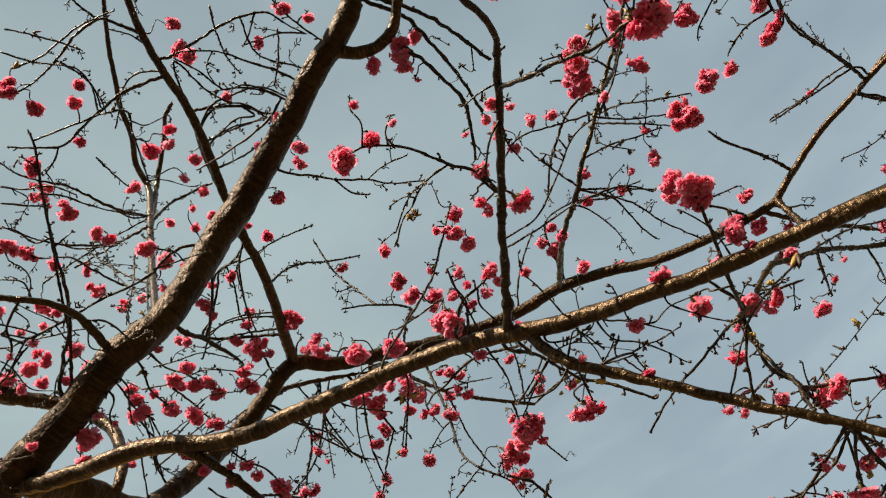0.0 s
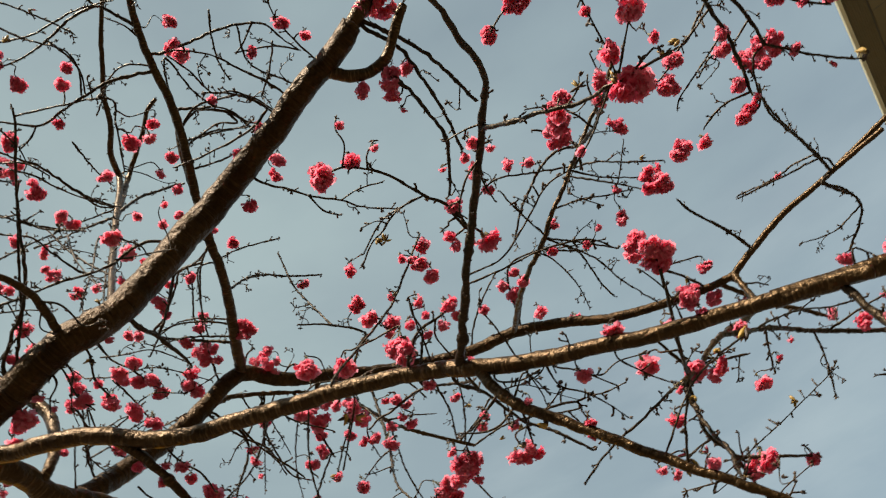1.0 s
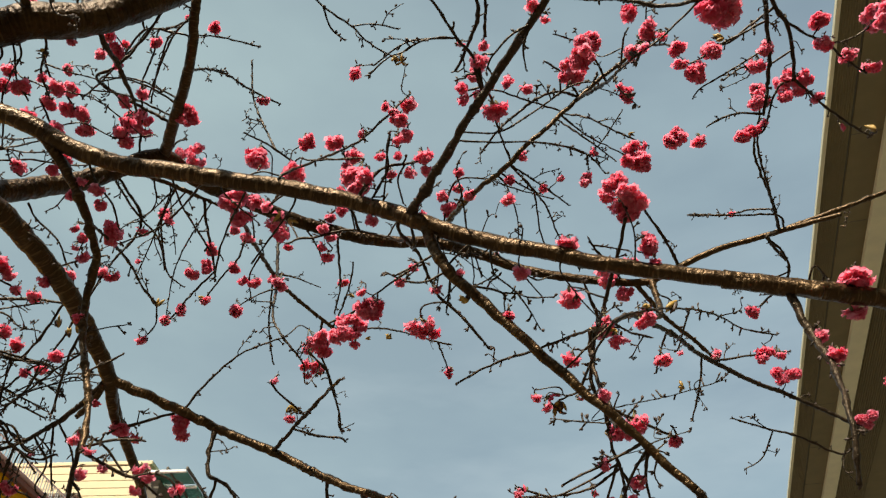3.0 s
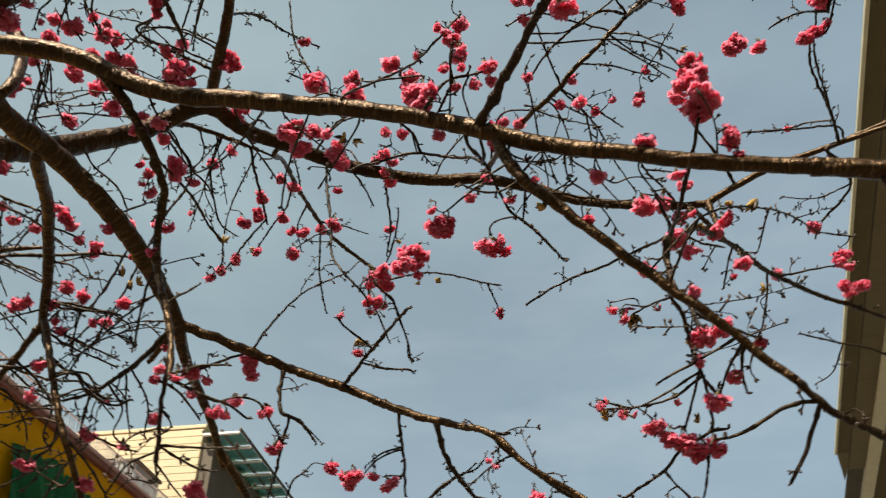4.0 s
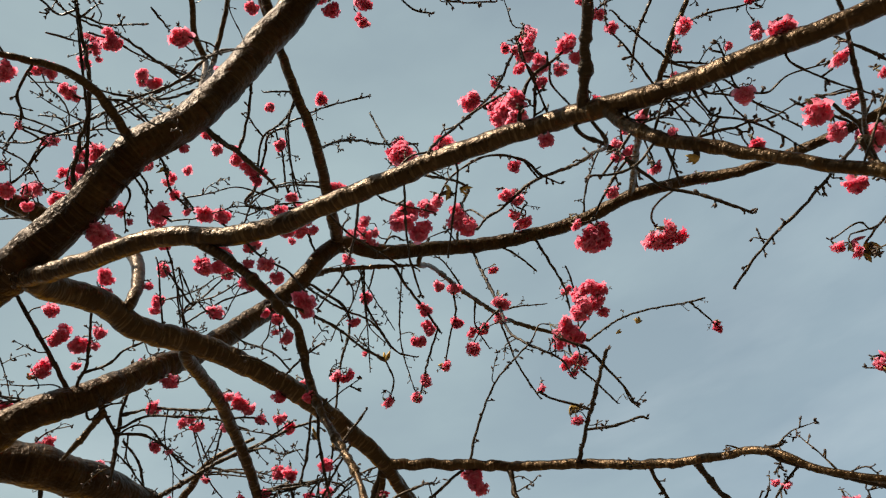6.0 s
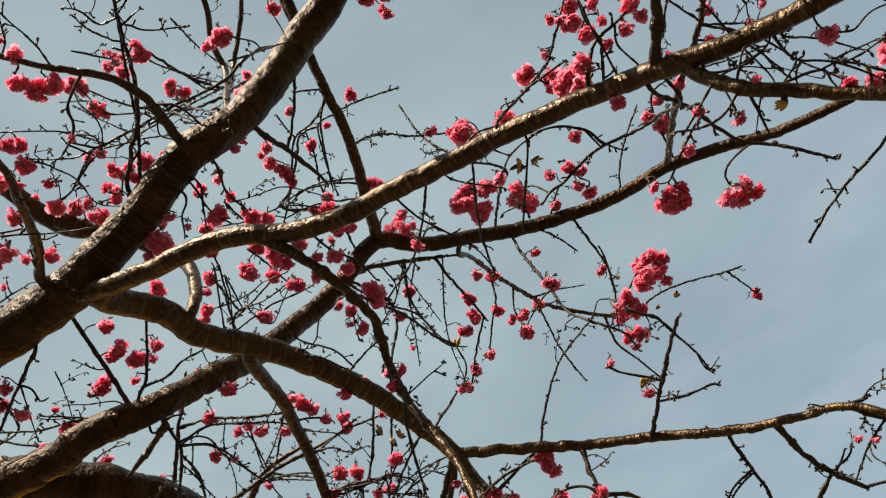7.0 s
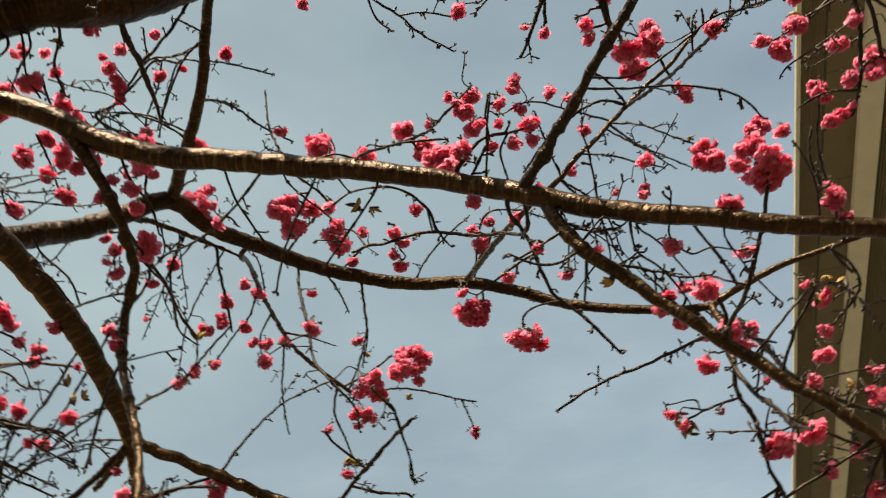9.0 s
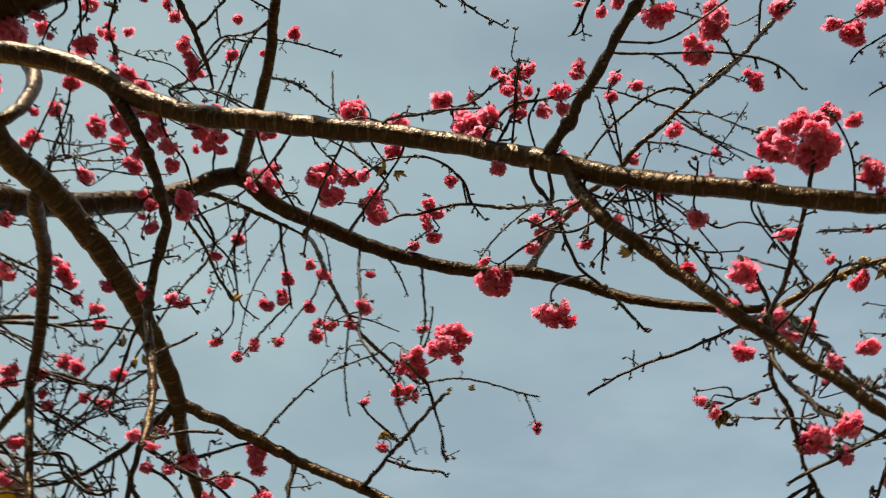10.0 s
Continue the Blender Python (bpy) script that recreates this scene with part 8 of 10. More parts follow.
cluster("dv5", (-1.321, 2.750, 5.661), 0.054, 0.060, 3)
cluster("L2c", (-1.004, 1.562, 4.322), 0.043, 0.038, 1)
cluster("k4", (-0.786, 1.393, 3.950), 0.034, 0.034, 1)
cluster("L2c", (-0.535, 1.015, 3.474), 0.026, 0.020, 1)
cluster("dv5", (-1.404, 2.508, 5.611), 0.051, 0.051, 3)
cluster("j14", (-0.056, 0.961, 3.872), 0.022, 0.031, 1)
cluster("v7a", (-1.372, 1.169, 4.129), 0.075, 0.057, 5)
cluster("k6", (-1.525, 1.382, 4.398), 0.085, 0.046, 4)
cluster("k3", (-1.012, 1.035, 3.647), 0.035, 0.032, 1)
cluster("k6", (-1.945, 2.115, 5.244), 0.087, 0.070, 3)
cluster("k4", (-1.854, 2.078, 4.975), 0.110, 0.056, 4)
cluster("k4", (-1.809, 2.085, 4.979), 0.056, 0.050, 1)
cluster("z0p", (-1.712, 2.127, 4.811), 0.091, 0.043, 3)
cluster("z0q", (-1.571, 2.076, 4.715), 0.068, 0.046, 1)
cluster("k4", (-0.919, 1.396, 3.903), 0.048, 0.037, 2)
cluster("v7c", (-1.507, 2.338, 5.119), 0.040, 0.034, 1)
cluster("L2", (-1.084, 1.601, 4.037), 0.041, 0.045, 1)
cluster("k8", (-1.639, 1.582, 4.335), 0.088, 0.052, 4)
cluster("K1", (-1.478, 1.499, 4.134), 0.062, 0.042, 1)
cluster("k4", (-1.673, 1.619, 4.292), 0.043, 0.039, 1)
cluster("k7t", (-1.277, 1.174, 3.668), 0.042, 0.026, 1)
cluster("l4", (-1.447, 2.152, 4.426), 0.060, 0.070, 3)
cluster("v7aa", (-1.327, 1.308, 3.686), 0.081, 0.031, 3)
cluster("v7ad", (-1.520, 1.430, 3.844), 0.056, 0.037, 2)
cluster("v7ab", (-1.048, 1.151, 3.426), 0.043, 0.033, 2)
cluster("v7ab", (-1.432, 1.592, 3.893), 0.060, 0.039, 2)
cluster("k4", (-1.380, 1.229, 3.581), 0.046, 0.033, 2)
cluster("v7ad", (-1.217, 1.137, 3.388), 0.036, 0.027, 1)
cluster("v7ad", (-1.583, 1.540, 3.893), 0.055, 0.039, 2)
cluster("k13", (-1.024, 1.170, 3.126), 0.058, 0.056, 4)
cluster("k12", (-1.160, 1.497, 3.560), 0.039, 0.035, 1)
cluster("v7g", (-1.264, 1.644, 3.665), 0.053, 0.038, 3)
cluster("k11", (-0.880, 1.205, 3.130), 0.047, 0.031, 2)
cluster("u1", (-1.099, 1.706, 3.732), 0.058, 0.046, 4)
cluster("v7h", (-1.264, 1.876, 3.864), 0.058, 0.046, 4)
cluster("u1", (-1.100, 1.746, 3.680), 0.058, 0.046, 4)
cluster("u1", (-1.056, 1.750, 3.678), 0.058, 0.050, 4)
cluster("u1", (-1.039, 1.782, 3.635), 0.057, 0.050, 4)
cluster("v7f", (-1.241, 1.928, 3.744), 0.061, 0.041, 3)
cluster("u5", (-1.479, 1.860, 3.691), 0.040, 0.081, 5)
cluster("n2", (-1.399, 1.551, 3.461), 0.042, 0.035, 2)
cluster("th1", (-1.106, 2.205, 4.139), 0.129, 0.113, 14)
cluster("z0x", (-0.823, 1.604, 3.471), 0.042, 0.035, 2)
cluster("z0y", (-0.841, 1.623, 3.449), 0.052, 0.042, 3)
cluster("z0y", (-0.828, 1.645, 3.430), 0.045, 0.035, 2)
cluster("V", (-0.882, 2.120, 4.101), 0.096, 0.077, 10)
cluster("dt2", (-1.438, 2.776, 5.034), 0.062, 0.074, 4)
cluster("th1", (-1.085, 2.119, 4.230), 0.052, 0.047, 3)
cluster("l4b", (-1.430, 2.448, 4.995), 0.082, 0.046, 1)
cluster("jb1", (-0.643, 1.395, 2.849), 0.061, 0.040, 3)
cluster("Jb", (-0.732, 1.222, 2.879), 0.018, 0.020, 1)
cluster("f8t", (-0.050, 0.788, 2.984), 0.047, 0.044, 3)
cluster("f8t", (0.014, 0.791, 2.992), 0.032, 0.042, 2)
cluster("limbLtopR", (0.025, 1.115, 3.726), 0.050, 0.040, 3)
cluster("g1", (0.127, 1.107, 3.742), 0.043, 0.034, 2)
cluster("g2", (0.166, 1.165, 3.821), 0.039, 0.032, 2)
cluster("g1", (0.101, 1.125, 3.718), 0.037, 0.046, 2)
cluster("g1", (0.098, 1.148, 3.692), 0.040, 0.040, 2)
cluster("g1", (0.112, 1.185, 3.657), 0.022, 0.022, 1)
cluster("f8t", (0.022, 0.739, 3.044), 0.021, 0.019, 1)
cluster("f8t", (0.067, 0.791, 3.002), 0.025, 0.017, 1)
cluster("f8t", (0.158, 0.917, 2.895), 0.032, 0.028, 1)
cluster("U2", (0.128, 0.948, 2.856), 0.030, 0.025, 1)
cluster("U", (0.133, 0.963, 2.840), 0.025, 0.021, 1)
cluster("U", (0.162, 0.967, 2.841), 0.023, 0.027, 1)
cluster("g7", (0.196, 0.980, 2.833), 0.046, 0.030, 2)
cluster("U", (0.241, 0.761, 2.850), 0.013, 0.017, 1)
cluster("U", (0.266, 0.788, 2.848), 0.020, 0.017, 1)
cluster("g6", (0.345, 1.909, 4.111), 0.046, 0.050, 3)
cluster("g6", (0.416, 1.925, 4.098), 0.046, 0.037, 2)
cluster("g6", (0.241, 1.943, 4.075), 0.042, 0.038, 2)
cluster("g2", (0.212, 1.401, 3.625), 0.023, 0.023, 1)
cluster("g1", (0.145, 1.330, 3.525), 0.022, 0.028, 1)
cluster("h7", (0.006, 1.432, 3.387), 0.046, 0.037, 2)
cluster("h7", (-0.031, 1.416, 3.335), 0.027, 0.024, 1)
cluster("h7", (-0.016, 1.424, 3.313), 0.036, 0.033, 2)
cluster("h7", (0.007, 1.443, 3.280), 0.036, 0.036, 2)
cluster("f8u", (-0.071, 0.919, 2.851), 0.028, 0.025, 1)
cluster("e2", (0.513, 1.605, 3.773), 0.095, 0.060, 8)
cluster("e20", (0.383, 0.703, 2.749), 0.035, 0.026, 1)
cluster("j24", (0.194, 2.711, 4.346), 0.057, 0.057, 4)
cluster("j24", (0.158, 2.766, 4.282), 0.077, 0.067, 7)
cluster("j24", (0.128, 2.728, 4.314), 0.051, 0.046, 3)
cluster("h8", (0.407, 2.092, 3.911), 0.029, 0.033, 1)
cluster("h9", (0.364, 2.151, 3.843), 0.029, 0.029, 1)
cluster("h6", (0.005, 1.110, 2.887), 0.025, 0.019, 1)
cluster("m1", (0.059, 1.149, 2.882), 0.040, 0.026, 1)
cluster("j21", (0.129, 1.086, 2.771), 0.017, 0.015, 1)
cluster("e5", (0.229, 1.130, 2.742), 0.026, 0.032, 1)
cluster("f22", (-0.599, 2.099, 4.189), 0.032, 0.037, 2)
cluster("f22a", (-0.394, 2.084, 3.935), 0.077, 0.056, 6)
cluster("h7", (-0.156, 1.309, 3.088), 0.038, 0.033, 2)
cluster("h7", (-0.115, 1.352, 3.086), 0.038, 0.030, 2)
cluster("h6", (-0.030, 1.132, 2.859), 0.023, 0.014, 1)
cluster("m1", (-0.092, 1.252, 2.906), 0.065, 0.075, 7)
cluster("h5", (-0.007, 1.171, 2.846), 0.021, 0.021, 1)
cluster("N", (-0.935, 2.399, 4.147), 0.141, 0.107, 14)
cluster("h19", (-0.318, 1.263, 2.981), 0.039, 0.049, 3)
cluster("b3d", (-0.241, 1.280, 2.951), 0.052, 0.059, 4)
cluster("M", (-0.044, 1.225, 2.766), 0.025, 0.019, 1)
cluster("b3f", (-0.456, 4.033, 4.821), 0.076, 0.069, 7)
cluster("mh5", (-0.526, 2.681, 3.932), 0.034, 0.034, 2)
cluster("h4", (-0.311, 1.395, 2.955), 0.032, 0.024, 1)
cluster("b3", (-0.856, 3.189, 4.426), 0.070, 0.047, 5)
cluster("b3b", (-0.806, 3.713, 4.567), 0.058, 0.065, 5)
cluster("mh5", (-0.481, 2.414, 3.532), 0.046, 0.055, 4)
cluster("b2e", (-1.046, 2.585, 4.008), 0.059, 0.039, 3)
cluster("b2a", (-0.886, 2.775, 3.884), 0.055, 0.050, 4)
cluster("mh7", (-0.505, 1.340, 2.854), 0.026, 0.028, 1)
cluster("v7n", (-1.141, 2.689, 3.835), 0.024, 0.024, 1)
cluster("i1", (-1.138, 2.504, 3.610), 0.054, 0.031, 2)
cluster("b2b", (-0.982, 2.889, 3.738), 0.044, 0.044, 3)
cluster("b3", (-1.051, 3.396, 4.177), 0.047, 0.053, 3)
cluster("h2", (0.017, 1.351, 2.705), 0.021, 0.017, 1)
cluster("e1e", (0.718, 1.776, 3.937), 0.027, 0.030, 1)
cluster("e1e", (0.739, 1.793, 3.918), 0.053, 0.057, 4)
cluster("e20d", (0.375, 0.660, 2.597), 0.014, 0.011, 1)
cluster("j1", (0.820, 1.669, 3.554), 0.070, 0.060, 6)
cluster("ev4", (0.902, 1.678, 3.560), 0.030, 0.047, 2)
cluster("j3", (0.667, 2.050, 3.898), 0.028, 0.032, 1)
cluster("x9", (0.945, 2.732, 3.950), 0.065, 0.065, 6)
cluster("ev5", (0.482, 1.110, 2.618), 0.040, 0.030, 3)
cluster("M", (0.493, 1.120, 2.586), 0.018, 0.016, 1)
cluster("xt10", (1.051, 1.629, 3.560), 0.046, 0.036, 2)
cluster("xt10", (1.083, 1.612, 3.577), 0.016, 0.016, 1)
cluster("x2", (1.371, 2.562, 4.101), 0.032, 0.032, 1)
cluster("N", (0.376, 2.953, 4.141), 0.062, 0.072, 6)
cluster("j23", (0.390, 1.426, 2.725), 0.057, 0.043, 3)
cluster("Z", (0.509, 1.639, 2.812), 0.032, 0.053, 2)
cluster("Z", (0.562, 1.709, 2.825), 0.049, 0.033, 2)
cluster("Yq", (0.738, 1.982, 3.093), 0.045, 0.042, 3)
cluster("x6", (1.016, 2.856, 3.793), 0.051, 0.046, 3)
cluster("Yq", (0.943, 2.335, 3.217), 0.025, 0.025, 1)
cluster("Y2", (0.523, 1.508, 2.473), 0.044, 0.037, 3)
cluster("Y2", (0.608, 1.544, 2.453), 0.022, 0.033, 1)
cluster("e13", (0.333, 1.630, 2.600), 0.027, 0.017, 1)
cluster("R", (0.361, 1.649, 2.586), 0.037, 0.017, 1)
cluster("r3", (0.444, 1.276, 2.230), 0.014, 0.021, 1)
cluster("r7", (0.468, 1.739, 2.421), 0.014, 0.017, 1)
cluster("r2", (0.415, 1.302, 2.200), 0.035, 0.027, 1)
cluster("r4h", (0.555, 1.747, 2.413), 0.017, 0.035, 1)
cluster("h2", (-0.044, 1.388, 2.667), 0.058, 0.050, 7)
cluster("h2", (-0.064, 1.363, 2.685), 0.021, 0.021, 1)
cluster("mh3", (-0.415, 1.467, 3.041), 0.057, 0.074, 6)
cluster("mh3", (-0.396, 1.506, 3.010), 0.044, 0.044, 3)
cluster("h17", (-0.361, 1.480, 3.046), 0.044, 0.025, 2)
cluster("mh4", (-0.309, 1.535, 3.010), 0.074, 0.074, 8)
cluster("h7", (-0.104, 1.370, 3.189), 0.036, 0.024, 1)
cluster("h7", (-0.128, 1.352, 3.054), 0.025, 0.023, 1)
cluster("h7", (-0.053, 1.395, 3.332), 0.018, 0.021, 1)
cluster("h14", (-0.340, 2.717, 4.299), 0.048, 0.043, 3)
cluster("h14", (-0.384, 2.797, 4.219), 0.043, 0.033, 2)
cluster("Q", (-0.674, 2.293, 2.860), 0.062, 0.072, 6)
cluster("v7y", (-1.267, 0.852, 3.847), 0.035, 0.029, 1)
cluster("K1", (-0.984, 0.741, 3.304), 0.029, 0.025, 1)
cluster("K1", (-1.012, 0.775, 3.270), 0.045, 0.025, 2)
cluster("K1", (-0.990, 0.805, 3.262), 0.041, 0.034, 2)
cluster("K1", (-0.961, 0.819, 3.270), 0.045, 0.029, 2)
cluster("z0p", (-0.693, 1.023, 3.463), 0.023, 0.051, 2)
cluster("z0c", (-0.823, 1.502, 4.507), 0.048, 0.056, 4)
cluster("z0t", (-0.999, 0.907, 3.209), 0.016, 0.016, 1)
cluster("k7t", (-1.300, 0.967, 3.521), 0.063, 0.055, 5)
cluster("v7ad", (-1.292, 1.014, 3.480), 0.049, 0.049, 3)
cluster("v7ad", (-1.269, 1.064, 3.439), 0.030, 0.033, 1)
cluster("K2", (-0.976, 0.767, 2.903), 0.028, 0.028, 1)
cluster("K2", (-0.967, 0.796, 2.915), 0.029, 0.025, 1)
cluster("v7z", (-1.448, 1.155, 3.621), 0.027, 0.033, 1)
cluster("v7aa", (-1.127, 1.087, 3.462), 0.033, 0.025, 1)
cluster("k3", (-0.986, 1.069, 3.224), 0.025, 0.025, 1)
cluster("v7aa", (-1.281, 1.103, 3.398), 0.033, 0.030, 1)
cluster("v7z", (-1.523, 1.157, 3.602), 0.043, 0.040, 2)
cluster("v7ac", (-0.936, 0.930, 2.928), 0.020, 0.020, 1)
cluster("z0v", (-0.843, 1.209, 3.168), 0.027, 0.022, 1)
cluster("z0x", (-1.016, 1.522, 3.516), 0.041, 0.044, 2)
cluster("k13", (-0.971, 1.154, 3.150), 0.032, 0.029, 1)
cluster("l4", (-0.758, 1.245, 3.314), 0.029, 0.021, 1)
cluster("dv1", (-1.165, 1.871, 4.262), 0.038, 0.046, 2)
cluster("dv1", (-1.137, 1.914, 4.237), 0.055, 0.051, 4)
cluster("dv1", (-1.136, 1.958, 4.210), 0.051, 0.042, 3)
cluster("k13", (-0.946, 1.186, 3.127), 0.020, 0.015, 1)
cluster("k10", (-0.792, 1.171, 3.262), 0.018, 0.018, 1)
cluster("v7ac", (-1.106, 0.882, 2.918), 0.045, 0.037, 2)
cluster("v7ac", (-1.134, 0.883, 2.908), 0.031, 0.024, 1)
cluster("K2", (-1.182, 0.981, 3.037), 0.027, 0.027, 1)
cluster("K2", (-1.136, 1.003, 3.031), 0.027, 0.027, 1)
cluster("v7af", (-1.385, 1.163, 3.224), 0.029, 0.024, 1)
cluster("v7af", (-1.447, 1.118, 3.248), 0.019, 0.019, 1)
cluster("v7af", (-1.456, 1.153, 3.212), 0.024, 0.029, 1)
cluster("C1", (-1.292, 1.418, 3.476), 0.037, 0.022, 1)
cluster("n2", (-1.372, 1.531, 3.493), 0.058, 0.039, 3)
cluster("u2a", (-1.427, 1.821, 3.787), 0.045, 0.042, 3)
cluster("p1b", (-1.102, 1.424, 3.209), 0.028, 0.022, 1)
cluster("v7h", (-1.324, 1.905, 3.819), 0.058, 0.070, 6)
cluster("z0y", (-1.016, 1.616, 3.425), 0.063, 0.031, 3)
cluster("u4", (-1.319, 1.958, 3.623), 0.048, 0.056, 4)
cluster("n1", (-1.545, 1.519, 3.451), 0.049, 0.039, 3)
cluster("n1", (-1.552, 1.570, 3.400), 0.042, 0.045, 3)
cluster("n1", (-1.585, 1.570, 3.389), 0.039, 0.032, 2)
cluster("n2", (-1.526, 1.608, 3.372), 0.042, 0.036, 2)
cluster("n2", (-1.458, 1.616, 3.386), 0.042, 0.042, 2)
cluster("n2", (-1.486, 1.633, 3.361), 0.039, 0.026, 1)
cluster("n1", (-1.648, 1.600, 3.341), 0.049, 0.032, 2)
cluster("n2", (-1.559, 1.642, 3.329), 0.023, 0.032, 1)
cluster("v7w", (-1.512, 1.851, 3.439), 0.046, 0.035, 2)
cluster("v7w", (-1.450, 1.917, 3.386), 0.042, 0.039, 2)
cluster("s7", (-1.705, 2.120, 3.529), 0.035, 0.035, 2)
cluster("v7ag", (-2.105, 1.566, 3.622), 0.054, 0.036, 3)
cluster("n4", (-1.467, 1.184, 2.991), 0.032, 0.030, 1)
cluster("v7ag", (-2.126, 1.623, 3.562), 0.047, 0.032, 2)
cluster("v7s", (-1.466, 1.233, 2.945), 0.030, 0.032, 1)
cluster("v7q", (-1.793, 1.571, 3.324), 0.029, 0.026, 1)
cluster("n5", (-1.785, 1.618, 3.282), 0.042, 0.029, 2)
cluster("v7q", (-1.677, 1.651, 3.274), 0.045, 0.023, 1)
cluster("n6", (-1.721, 1.634, 3.227), 0.038, 0.025, 1)
cluster("n6", (-1.853, 1.585, 3.223), 0.054, 0.029, 2)
cluster("a26", (-2.221, 2.151, 3.641), 0.046, 0.038, 2)
cluster("a26", (-2.258, 2.160, 3.621), 0.075, 0.063, 7)
cluster("v7v", (-1.779, 2.360, 3.625), 0.034, 0.038, 2)
cluster("a19", (-1.598, 2.191, 3.463), 0.035, 0.031, 1)
cluster("n9", (-1.358, 1.938, 3.181), 0.040, 0.026, 1)
cluster("a20", (-1.492, 2.250, 3.417), 0.035, 0.035, 2)
cluster("s6", (-1.746, 2.197, 3.423), 0.050, 0.047, 3)
cluster("n10", (-1.462, 1.942, 3.143), 0.020, 0.020, 1)
cluster("s5", (-1.958, 2.150, 3.418), 0.051, 0.031, 2)
cluster("a20", (-1.631, 2.324, 3.299), 0.027, 0.027, 1)
cluster("Jb", (-0.670, 1.238, 2.861), 0.033, 0.020, 1)
cluster("mh1", (-0.640, 1.252, 2.856), 0.033, 0.020, 1)
cluster("v7j", (-0.687, 1.316, 2.796), 0.015, 0.015, 1)
cluster("v7j", (-0.673, 1.332, 2.785), 0.020, 0.028, 1)
cluster("i1", (-1.067, 2.476, 3.812), 0.047, 0.039, 3)
cluster("b1", (-0.909, 3.110, 4.401), 0.059, 0.043, 4)
cluster("b2a", (-0.860, 2.720, 3.939), 0.059, 0.055, 5)
cluster("b3", (-0.919, 3.300, 4.311), 0.060, 0.049, 4)
cluster("b3a", (-0.868, 3.562, 4.431), 0.075, 0.070, 7)
cluster("mh6", (-0.626, 2.452, 3.431), 0.042, 0.061, 3)
cluster("b3a", (-0.931, 3.547, 4.426), 0.046, 0.035, 2)
cluster("b2b", (-0.936, 2.781, 3.858), 0.069, 0.055, 5)
cluster("jb2", (-0.641, 1.724, 2.791), 0.030, 0.025, 1)
cluster("a22", (-1.067, 2.057, 3.252), 0.047, 0.047, 3)
cluster("p3", (-0.997, 1.829, 3.045), 0.039, 0.027, 1)
cluster("I", (-1.158, 1.821, 3.121), 0.034, 0.028, 1)
cluster("u8", (-1.175, 1.896, 3.141), 0.048, 0.044, 3)
cluster("u8", (-1.158, 1.911, 3.128), 0.029, 0.038, 2)
cluster("u8", (-1.135, 1.938, 3.098), 0.025, 0.032, 1)
cluster("i4", (-1.136, 2.037, 3.157), 0.033, 0.033, 2)
cluster("s3", (-1.362, 2.441, 3.443), 0.036, 0.040, 2)
cluster("i1", (-1.180, 2.491, 3.614), 0.033, 0.046, 2)
cluster("Jb", (-0.647, 1.387, 2.613), 0.016, 0.014, 1)
cluster("s3", (-1.231, 2.466, 3.439), 0.032, 0.024, 1)
cluster("a35", (-1.012, 2.060, 2.950), 0.040, 0.031, 2)
cluster("v7t", (-1.488, 2.555, 3.359), 0.057, 0.057, 4)
cluster("a31", (-1.303, 2.188, 3.039), 0.051, 0.024, 2)
cluster("u11", (-1.180, 2.237, 3.001), 0.030, 0.023, 1)
cluster("p4", (-0.911, 2.194, 2.877), 0.031, 0.031, 1)
cluster("q1", (-0.848, 2.268, 2.827), 0.062, 0.022, 2)
cluster("z0b", (-0.498, 1.713, 4.406), 0.048, 0.064, 4)
cluster("dt3", (-0.767, 1.850, 4.297), 0.045, 0.045, 3)
cluster("th1", (-1.033, 1.982, 4.374), 0.048, 0.039, 3)
cluster("dt1", (-1.134, 2.095, 4.144), 0.064, 0.043, 4)
cluster("M", (0.061, 1.181, 2.744), 0.023, 0.023, 1)
cluster("u2", (0.217, 2.238, 3.845), 0.041, 0.045, 3)
cluster("m1", (0.005, 1.145, 2.875), 0.019, 0.023, 1)
cluster("m1", (0.064, 1.172, 2.862), 0.028, 0.017, 1)
cluster("h3", (-0.164, 1.492, 2.948), 0.023, 0.021, 1)
cluster("h3", (-0.185, 1.475, 2.960), 0.026, 0.028, 1)
cluster("b4", (0.046, 1.212, 2.631), 0.019, 0.022, 1)
cluster("h22", (0.093, 1.243, 2.604), 0.020, 0.015, 1)
cluster("R", (0.134, 1.195, 2.611), 0.018, 0.015, 1)
cluster("R", (0.230, 1.210, 2.522), 0.016, 0.020, 1)
cluster("j5", (0.488, 2.146, 3.800), 0.025, 0.032, 1)
cluster("qa", (-0.323, 2.191, 2.843), 0.038, 0.023, 1)
cluster("qd", (-0.366, 2.083, 2.904), 0.023, 0.020, 1)
cluster("b3h", (0.222, 4.563, 4.526), 0.058, 0.065, 5)
cluster("q4f", (0.056, 2.425, 2.596), 0.022, 0.017, 1)
cluster("u26", (-0.373, 1.422, 2.254), 0.030, 0.020, 2)
cluster("u26", (-0.427, 1.409, 2.273), 0.025, 0.012, 1)
cluster("e1", (0.624, 1.077, 3.187), 0.031, 0.042, 2)
cluster("e1", (0.596, 1.154, 3.371), 0.054, 0.049, 4)
cluster("e1", (0.615, 1.124, 3.298), 0.024, 0.031, 1)
cluster("e1", (0.628, 1.360, 3.564), 0.037, 0.037, 2)
cluster("ev2", (0.787, 1.423, 3.602), 0.038, 0.032, 2)
cluster("ev2", (0.834, 1.439, 3.583), 0.065, 0.053, 5)
cluster("xt9", (1.058, 1.504, 3.718), 0.056, 0.060, 5)
cluster("xe2", (1.302, 1.942, 4.134), 0.079, 0.079, 9)
